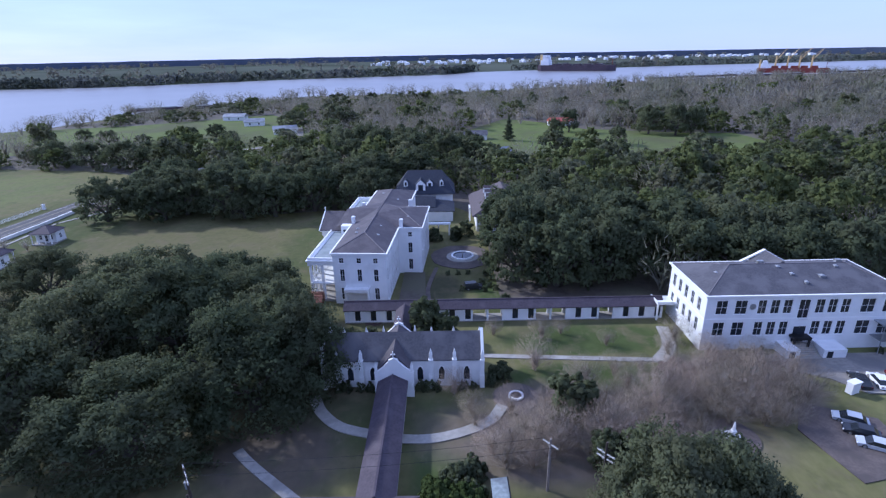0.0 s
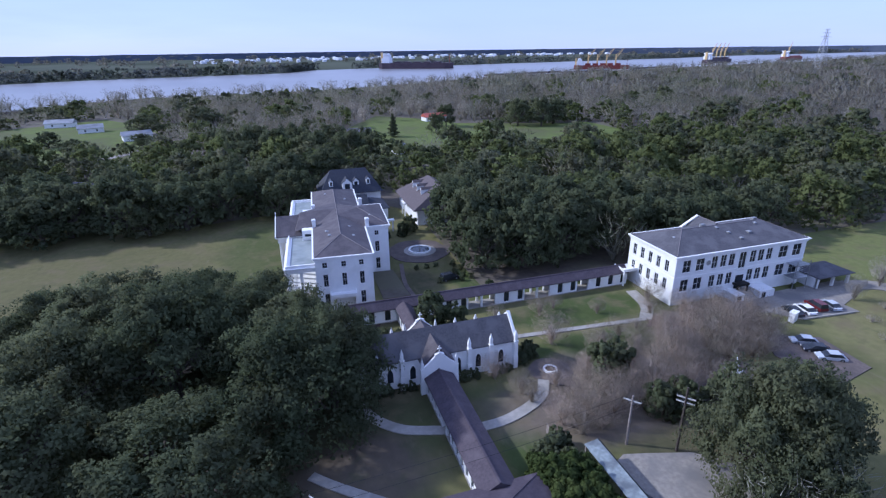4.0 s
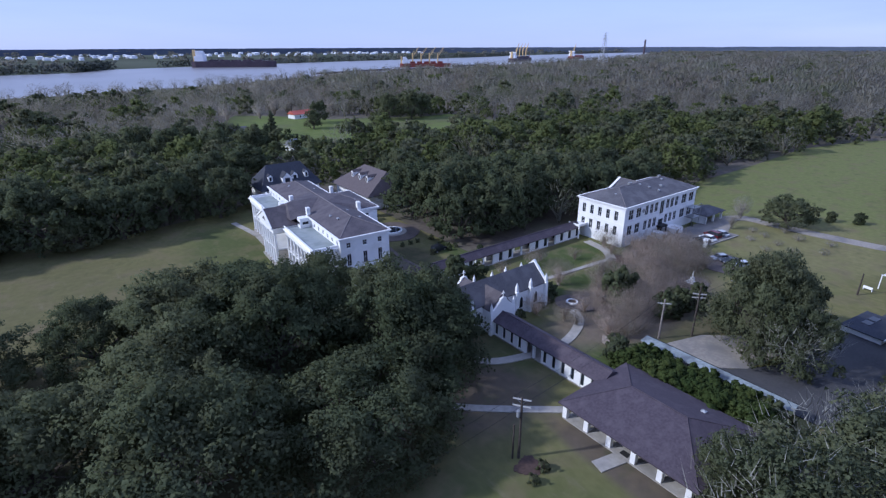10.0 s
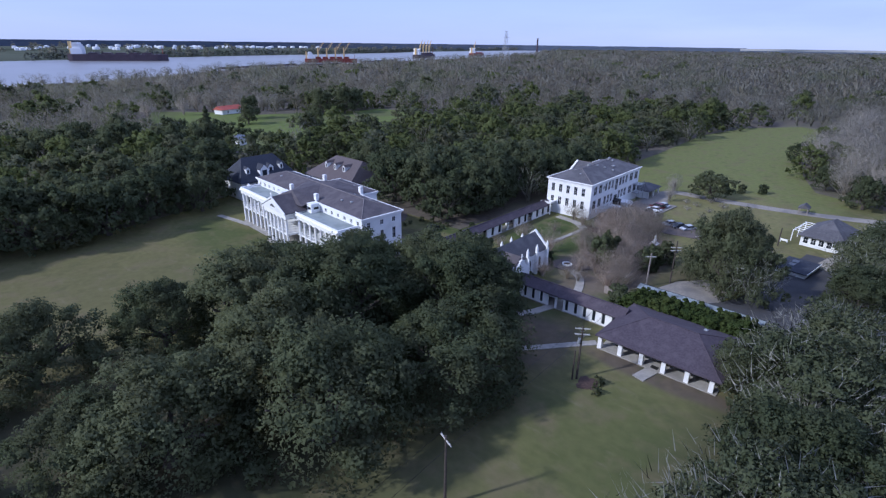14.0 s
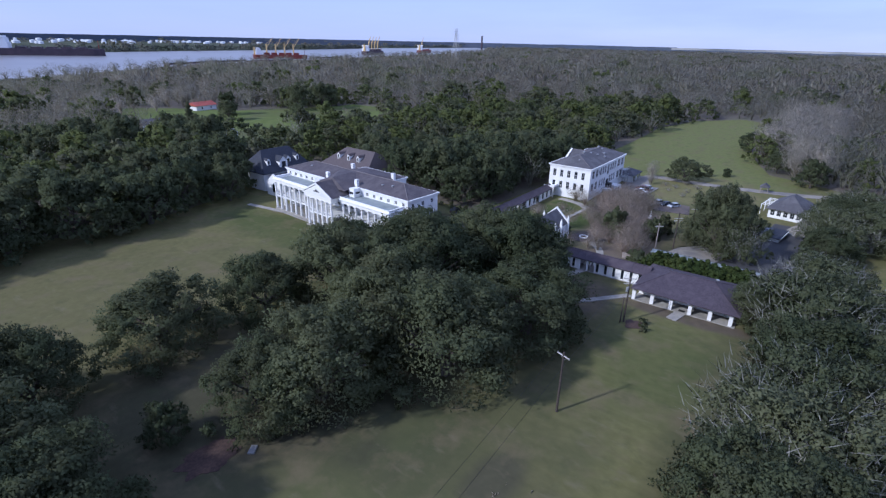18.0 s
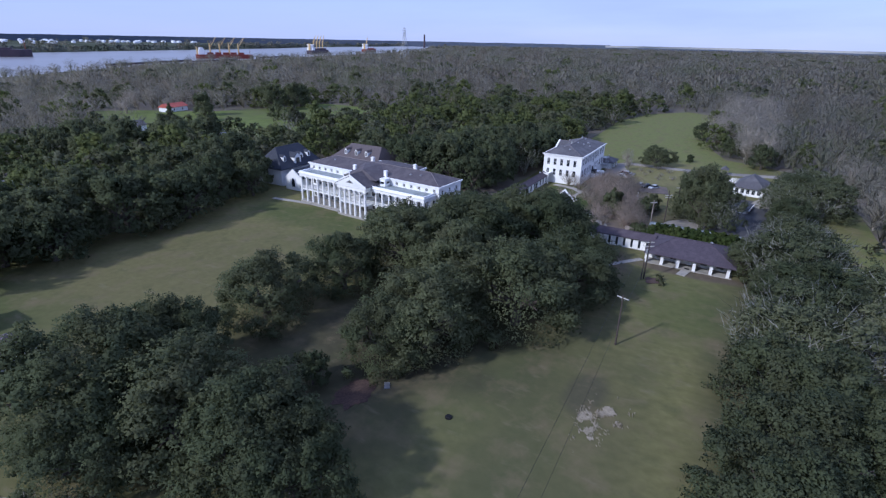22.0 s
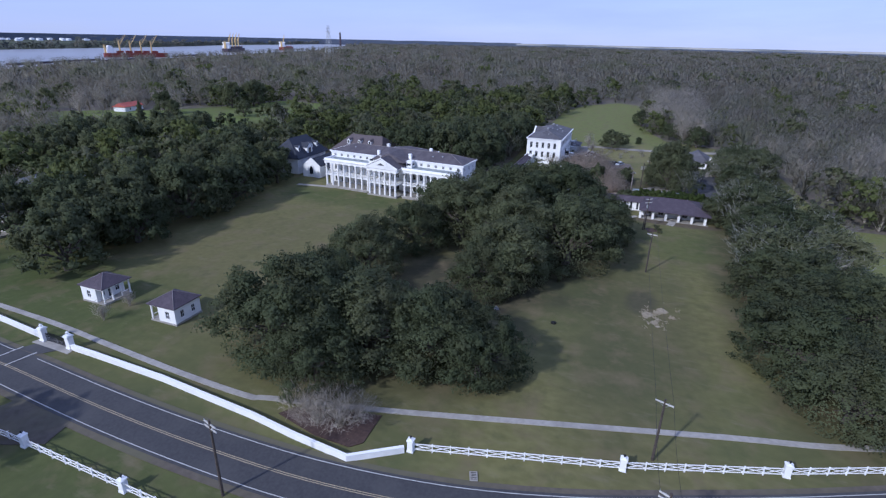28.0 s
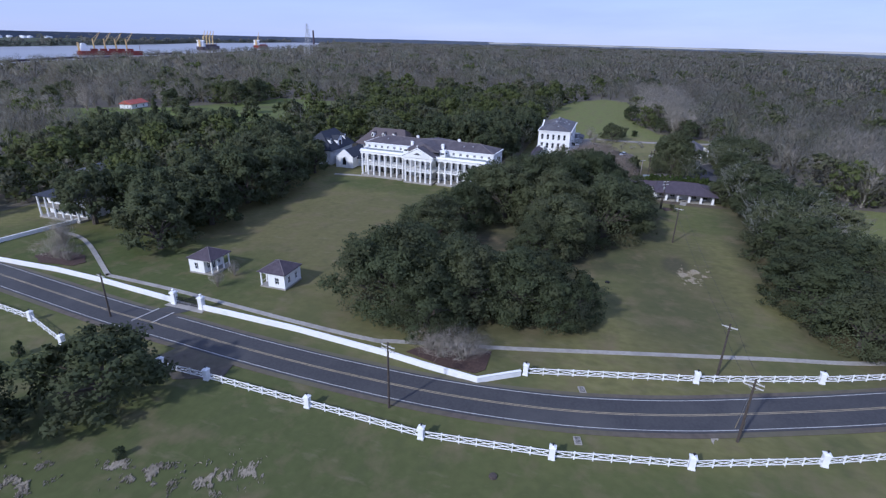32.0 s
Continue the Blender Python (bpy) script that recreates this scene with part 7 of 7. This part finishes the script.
# pointed evergreen in the far clearing
r = np.random.default_rng(17)
cv, cn = [], []
for k in range(2600):
    z = r.uniform(0.06, 1.0)
    a = r.uniform(0, 2 * math.pi)
    w = (1.05 - z) ** 0.8 * 4.6 * (0.75 + 0.3 * math.sin(z * 40))
    q = w * r.uniform(0.6, 1.0)
    cv.append((q * math.cos(a), q * math.sin(a), z * 14))
    cn.append((math.cos(a), math.sin(a), 0.4))
con_me = np_mesh("crown", *leaf_quads(np.array(cv), np.array(cn), 0.4, r))
con = thing("conifer", 40, 322, label="dark pointed evergreen in the clearing", category="tree")
part("trunk", Geo().cyl(0, 0, -0.1, 3, 0.3, 0.25, 8), "bark", con)
part("crown", con_me, "oak_leaf", con)

# ---- poles and wires ----
POLES = {}


def utility_pole(x, y, h, turn, arms, label, extra=False, wood="wood_pole"):
    t = thing("utility_pole", x, y, 0, turn, label, "utility pole", "utility poles")
    part("shaft", Geo().cyl(0, 0, -0.2, h, 0.20, 0.13, 8), wood, t)
    ends = []
    for k, z in enumerate(arms):
        part("crossarm", Geo().box(-1.15, 1.15, -0.06, 0.06, z - 0.07, z + 0.07), "pale_arm", t)
        for sx in (-1.1, -0.5, 0.5, 1.1):
            part("insulator", Geo().cyl(sx, 0, z + 0.07, z + 0.25, 0.05, 0.035, 6), "metal", t)
        part("brace", Geo().tube((0, -0.08, z - 0.7), (0.8, -0.08, z), 0.025).tube((0, -0.08, z - 0.7), (-0.8, -0.08, z), 0.025), "metal", t)
        ends.append(z + 0.25)
    if extra:
        part("transformer", Geo().cyl(0.35, 0.1, h - 3.0, h - 2.1, 0.24, 0.24, 10).cyl(0.35, 0.1, h - 2.1, h - 2.0, 0.1, 0.06, 8), "grey_roof", t, "grey transformer can")
        part("second_shaft", Geo().cyl(0.75, 0.3, -0.2, h - 4.2, 0.14, 0.11, 8), wood, t)
    c, s = math.cos(radians(turn)), math.sin(radians(turn))
    POLES[len(POLES)] = [(x + c * d, y + s * d, (ends or [h])[0]) for d in (-1.1, 1.1)]
    return t


utility_pole(-29.0, 44.3, 9.6, 125, [9.2, 8.2], "dark wooden power pole with crossarms and a transformer", True)
utility_pole(17.8, 46.6, 10.2, 130, [8.6, 7.9], "wooden power pole with two crossarms beside an oak")
utility_pole(12.2, 49.8, 8.0, 130, [7.2], "pale power pole with one crossarm", wood="grey_wood")
utility_pole(27.8, 44.7, 9.4, 130, [9.0], "wooden power pole behind an oak")
utility_pole(-61.6, 43.4, 10.2, 70, [9.6], "thin dark power pole standing in the lawn")
utility_pole(-125.4, 41.6, 9.8, 70, [9.2], "dark power pole beside the road")
utility_pole(-150.8, 89.4, 11.2, 75, [10.6, 10.0], "tall dark power pole on the road verge")
utility_pole(-144.4, 149.6, 9.2, 80, [8.6], "dark power pole on the road verge")
utility_pole(-141.4, 41.4, 10.4, 65, [9.8, 9.2], "brown power pole with guy wires on the verge")
utility_pole(62, 34, 5.0, 0, [], "short dark post in the grass")


def cable(p, q, sag, label="thin dark power cable"):
    g = Geo()
    p, q = Vector(p), Vector(q)
    pts = [p.lerp(q, i / 14) - Vector((0, 0, sag * 4 * (i / 14) * (1 - i / 14))) for i in range(15)]
    g.pipe(pts, 0.022, 3)
    tagged(part("cable", g, "iron"), label, "cable", "power cables")


for a, b in ((0, 4), (4, 5), (5, 8), (0, 2), (1, 3)):
    for k in (0, 1):
        cable(POLES[a][k], POLES[b][k], 0.7)
for dx, dy in ((2.6, 1.2), (2.9, 0.2)):
    g = Geo().tube((-141.4 + 0.1, 41.4, 8.4), (-141.4 + dx, 41.4 - dy, 0), 0.02, 0.02, 4)
    tagged(part("guy_wire", g, "metal"), "steel guy wire of a power pole", "guy wire", "guy wires")
    tagged(part("guy_sleeve", Geo().tube((-141.4 + dx, 41.4 - dy, 0), (-141.4 + 0.1 + (dx - 0.1) * 0.72, 41.4 - dy * 0.72, 8.4 * 0.28), 0.05, 0.05, 5), "line_yellow"), "yellow plastic guy wire sleeve", "guy sleeve", "guy sleeves")


# ---- cars ----
def car(x, y, turn, paint, label, van=False):
    t = thing("car", x, y, 0, turn, label, "car", "parked cars")
    L, W = 2.3, 0.9
    h1, h2 = (0.95, 1.75) if van else (0.82, 1.42)
    side = [(-L, 0.35), (-L + 0.1, h1 - 0.1), (-L + 0.35, h1), (L - 0.9, h1), (L - 0.1, h1 - 0.18), (L, 0.5), (L - 0.1, 0.28), (-L + 0.1, 0.28)]
    k = len(side)
    g = Geo().add([(a, -W, b) for a, b in side] + [(a, W, b) for a, b in side], [tuple(range(k)), tuple(range(2 * k - 1, k - 1, -1))] + [(i, (i + 1) % k, k + (i + 1) % k, k + i) for i in range(k)])
    part("body", g, paint, t)
    b0, b1, t0, t1 = (-L + 0.15, L - 1.0, -L + 0.3, L - 1.7) if van else (-L + 0.45, L - 0.95, -L + 1.15, L - 1.75)
    w2 = W - 0.17
    part("cabin_glass", Geo().add([(b0, -W + 0.04, h1), (b1, -W + 0.04, h1), (b1, W - 0.04, h1), (b0, W - 0.04, h1), (t0, -w2, h2 - 0.05), (t1, -w2, h2 - 0.05), (t1, w2, h2 - 0.05), (t0, w2, h2 - 0.05)], [(0, 1, 5, 4), (1, 2, 6, 5), (2, 3, 7, 6), (3, 0, 4, 7), (4, 5, 6, 7)]), "glass", t)
    part("car_roof", Geo().box(t0 - 0.03, t1 + 0.03, -w2 - 0.02, w2 + 0.02, h2 - 0.05, h2), paint, t)
    for sx in (-1.4, 1.4):
        for sy in (-1, 1):
            w = part("wheel", Geo().tube((0, -0.11, 0), (0, 0.11, 0), 0.33, 0.33, 14), "tyre", t, at=pose(sx, sy * 0.83, 0.33))
            part("rim", Geo().tube((0, sy * 0.112, 0), (0, sy * 0.125, 0), 0.2, 0.18, 10), "metal", w)
    for sy in (-1, 1):
        part("headlight", Geo().box(L - 0.12, L - 0.02, sy * 0.68 - 0.16, sy * 0.68 + 0.16, 0.55, 0.68), "trim", t)
        part("tail_light", Geo().box(-L - 0.01, -L + 0.06, sy * 0.7 - 0.14, sy * 0.7 + 0.14, 0.6, 0.74), "car_red", t)
    return t


car(66.9, 70.9, 78, "car_black", "black saloon parked beside the lawn")
car(69.9, 70.6, 78, "car_white", "white saloon parked beside the lawn")
car(73.3, 71.0, 78, "car_red", "dark red van parked beside the lawn", True)
car(76.3, 70.3, 78, "car_silver", "silver saloon parked beside the lawn")
car(58.6, 61.6, 150, "car_silver", "pale silver saloon parked on gravel")
car(58.2, 58.9, 150, "car_black", "black saloon parked on gravel")
car(58.2, 56.2, 150, "car_silver", "grey saloon parked on gravel")
slab("parking_area", [(54, 66), (63, 62), (62, 52), (52, 50), (50, 60)], 0.02, 0.06, "paver", "brown gravel parking strip", "parking area")
strip("parking_kerb", [(66.2, 68.0), (78.6, 66.9)], -0.12, 0.12, 0.05, 0.22, "concrete", "dark low kerb of the parking area", "kerb")
car(6.3, 109.2, 10, "car_black", "black van parked behind a hedge", True)

# ---- garden things ----
fo = thing("fountain", 4.5, 129.4, label="round white-rimmed fountain with dark water", category="fountain")
for name, r0, r1, z0, z1, m in (("rim", 2.55, 3.05, 0.05, 0.62, "trim"), ("step_ring", 3.05, 4.3, 0.05, 0.2, "concrete")):
    g = Geo()
    n = 40
    for i in range(n):
        a = 2 * math.pi * i / n
        c, s = math.cos(a), math.sin(a)
        g.v += [(r0 * c, r0 * s, z0), (r1 * c, r1 * s, z0), (r1 * c, r1 * s, z1), (r0 * c, r0 * s, z1)]
    for i in range(n):
        a, b = 4 * i, 4 * ((i + 1) % n)
        g.f += [(a + k, b + k, b + (k + 1) % 4, a + (k + 1) % 4) for k in range(4)]
    part(name, g, m, fo)
part("water_surface", Geo().cyl(0, 0, 0.1, 0.42, 2.56, 2.56, 32), "pool", fo)
part("jet_stem", Geo().cyl(0, 0, 0.42, 1.3, 0.12, 0.08, 10).cyl(0, 0, 1.3, 1.42, 0.1, 0.45, 14), "concrete", fo)

ring = thing("stone_ring_bed", 10.8, 68.7, label="small round planting bed with a white stone rim", category="planter")
g = Geo()
for i in range(28):
    a = 2 * math.pi * i / 28
    c, s = math.cos(a), math.sin(a)
    g.v += [(0.85 * c, 0.85 * s, 0.05), (1.25 * c, 1.25 * s, 0.05), (1.2 * c, 1.2 * s, 0.42), (0.9 * c, 0.9 * s, 0.42)]
for i in range(28):
    a, b = 4 * i, 4 * ((i + 1) % 28)
    g.f += [(a + k, b + k, b + (k + 1) % 4, a + (k + 1) % 4) for k in range(4)]
part("rim", g, "trim", ring)
part("soil", Geo().cyl(0, 0, 0.05, 0.3, 0.88, 0.88, 20), "mulch", ring)

st_ = Geo().box(-1.6, 1.6, -1.6, 1.6, 0, 0.25).box(-1.1, 1.1, -1.1, 1.1, 0.25, 0.5).box(-0.5, 0.5, -0.5, 0.5, 0.5, 1.7).cyl(0, 0, 1.7, 2.6, 0.32, 0.26, 10).cyl(0, 0, 2.6, 3.2, 0.26, 0.16, 10).cyl(0, 0, 3.2, 3.55, 0.15, 0.12, 10)
statue = part("garden_statue", st_, "trim", at=pose(40.0, 58.8, 0))
statue.scale = (0.72, 0.72, 0.72)
tagged(statue, "pale stone garden statue on a stepped square base", "statue")
slab("statue_terrace", blob(40.0, 58.8, 3.6, 3.6, 2, rough=0.03), 0.03, 0.1, "paver", "round brick paving under the statue", "paving")

box_ = thing("sign_box", 63.8, 68.3, 0, 20, "white box-shaped notice stand on the grass", "sign box")
part("panel", Geo().box(-0.9, 0.9, -0.5, 0.5, 0.1, 2.0), "white", box_)
part("cap", Geo().box(-1.0, 1.0, -0.6, 0.6, 2.0, 2.15), "trim", box_)
tarp = Geo()
for i in range(7):
    for j in range(7):
        tarp.v.append((-1.8 + 0.6 * i, -1.3 + 0.43 * j, 1.3 * math.exp(-((i - 3) ** 2 + (j - 3) ** 2) / 7) + 0.12 * noise.noise(Vector((i * 1.3, j * 1.3, 2)))))
tarp.f = [(7 * i + j, 7 * i + j + 1, 7 * i + j + 8, 7 * i + j + 7) for i in range(6) for j in range(6)]
tagged(part("tarpaulin", tarp, "teal", at=pose(51.0, 74.6, 0.1)), "crumpled teal tarpaulin over a heap", "tarpaulin")

# long shed roof, board fence, small buildings to the east
shed = thing("long_shed", 5.4, 38.0, label="long low open shed with a blue-grey metal roof", category="shed")
part("roof", Geo().add([(-0.4, -12.5, 2.5), (1.6, -12.5, 2.8), (1.6, 11.2, 2.8), (-0.4, 11.2, 2.5), (-0.4, -12.5, 2.6), (1.6, -12.5, 2.9), (1.6, 11.2, 2.9), (-0.4, 11.2, 2.6)], [(0, 3, 2, 1), (4, 5, 6, 7), (0, 1, 5, 4), (1, 2, 6, 5), (2, 3, 7, 6), (3, 0, 4, 7)]), "shed_roof", shed, "blue-grey metal roof")
part("gutter", Geo().box(1.58, 1.75, -12.5, 11.2, 2.74, 2.92), "iron", shed)
for i in range(7):
    part("post", Geo().box(1.3, 1.5, -12 + i * 3.8, -11.8 + i * 3.8, 0, 2.75), "grey_wood", shed)
    part("post", Geo().box(-0.35, -0.15, -12 + i * 3.8, -11.8 + i * 3.8, 0, 2.5), "grey_wood", shed)
fence = thing("board_fence", 2.9, 55.2, label="weathered grey wooden board fence", category="fence")
for i in range(36):
    part("board", Geo().box(-0.09, 0.09, -0.015, 0.015, 0.05, 1.75 + 0.06 * math.sin(i * 2.1)), "grey_wood", fence, at=pose(-0.045 * i, -0.2 * i, 0, 0, 0, 78))
part("rail", Geo().tube((0.03, 0, 0.5), (-1.57, -7.1, 0.5), 0.04, 0.04, 4), "grey_wood", fence)
part("rail", Geo().tube((0.03, 0, 1.4), (-1.57, -7.1, 1.4), 0.04, 0.04, 4), "grey_wood", fence)

out = thing("garden_hall", 73.4, 24.2, 0, -8, "low white building with long windows and grey hip roof", "building")
wall(out, "-x", -7.0, -4.8, 4.8, 0, 3.0, [(c, 1.2, 0.8, 2.5) for c in (-3.6, -1.8, 0, 1.8, 3.6)], thick=0.25)
wall(out, "-y", -4.8, -6.75, 7.0, 0, 3.0, [(-4.6, 2.4, 0.05, 2.3), (2, 1.2, 0.8, 2.5)], thick=0.25)
wall(out, "+y", 4.8, -6.75, 7.0, 0, 3.0, [(c, 1.2, 0.8, 2.5) for c in (-4, 0, 4)], thick=0.25)
wall(out, "+x", 7.0, -4.55, 4.55, 0, 3.0, [], thick=0.25)
part("roof", Geo().hip(-7.8, 7.8, -5.6, 5.6, 3.0, 6.9, -1.6, 1.6, "x"), "grey_shingle", out)
flat = thing("flat_roofed_shed", 46.5, 27.0, 0, -8, "low shed with a blue-grey roof and dark panels", "shed")
part("wall_body", Geo().box(-4.8, 4.8, -3.2, 3.2, 0, 1.1), "white", flat)
part("roof", Geo().box(-5.1, 5.1, -3.5, 3.5, 1.1, 1.26), "slate", flat)
part("roof_edge", Geo().box(-5.2, 5.2, -3.62, -3.5, 1.06, 1.36), "trim", flat)
for k in (-1.2, 1.4):
    part("dark_panel", Geo().box(k, k + 2.0, 0.4, 1.8, 1.26, 1.34), "glass", flat)
for sy in (-6.4, 6.4):
    frame_ = part("pergola", Geo().box(-5.5, 5.5, sy - 1.1, sy - 0.98, 3.0, 3.2).box(-5.5, 5.5, sy + 0.98, sy + 1.1, 3.0, 3.2), "trim", out, "white pergola beams beside the roof")
    for k in range(6):
        part("rafter", Geo().box(-5.2 + 2.0 * k, -5.08 + 2.0 * k, sy - 1.25, sy + 1.25, 3.2, 3.34), "trim", frame_)
    for k in (-5.3, 0, 5.3):
        part("post", Geo().box(k - 0.09, k + 0.09, sy * 1.16 - 0.09, sy * 1.16 + 0.09, 0, 3.0), "trim", out)
slab("drive", [(66.5, 20.0), (66.8, 17.2), (60, 16.5), (53, 18), (50.5, 21.5), (54, 24), (60, 22.6)], 0.03, 0.07, "sand", "bare dirt apron before the garden hall", "drive")
bench = thing("garden_bench", 66.4, 33.4, 0, 80, "white wooden garden bench on the grass", "bench")
part("seat", Geo().box(-0.9, 0.9, -0.25, 0.25, 0.42, 0.48), "trim", bench)
part("backrest", Geo().box(-0.9, 0.9, 0.22, 0.28, 0.48, 1.0), "trim", bench)
for sx in (-0.8, 0.8):
    part("leg", Geo().box(sx - 0.05, sx + 0.05, -0.22, 0.24, 0, 0.42), "trim", bench)
hut = thing("garden_hut", 100.5, 34.5, label="small open wooden hut with a grey roof", category="hut")
part("roof", Geo().gable(-1.8, 1.8, -1.6, 1.6, 2.2, 3.4, "x"), "grey_shingle", hut)
for sx in (-1.4, 1.4):
    for sy in (-1.2, 1.2):
        part("post", Geo().box(sx - 0.1, sx + 0.1, sy - 0.1, sy + 0.1, 0, 2.2), "grey_wood", hut)

tagged(part("ground_hatch", Geo().box(-0.75, 0.75, -0.45, 0.45, 0, 0.16).box(-0.68, 0.68, -0.38, 0.38, 0.16, 0.2), "grey_roof", at=pose(-93.2, 71.8, 0, 0, 0, 35)), "flat blue-grey metal hatch in the grass", "hatch")
for x, y, m in ((-94.6, 59.8, "iron"), (-158.5, 72, "wood_pole")):
    g = Geo().cyl(0, 0, 0.0, 0.22, 0.55, 0.5, 14).cyl(0, 0, 0.22, 0.28, 0.4, 0.36, 14)
    tagged(part("manhole", g, m, at=pose(x, y, 0.0)), "low round drain cover in the grass", "drain cover", "drain covers")
for x, y, turn in ((-136.9, 62.6, 20), (-148.6, 62.4, 15)):
    t = thing("drain_grate", x, y, 0, turn, "grey concrete drain inlet set in the verge", "drain", "verge drains")
    part("kerb_frame", Geo().box(-0.75, 0.75, -0.5, 0.5, 0, 0.14), "concrete", t)
    for k in range(5):
        part("grate_bar", Geo().box(-0.55 + 0.26 * k, -0.47 + 0.26 * k, -0.36, 0.36, 0.14, 0.18), "iron", t)
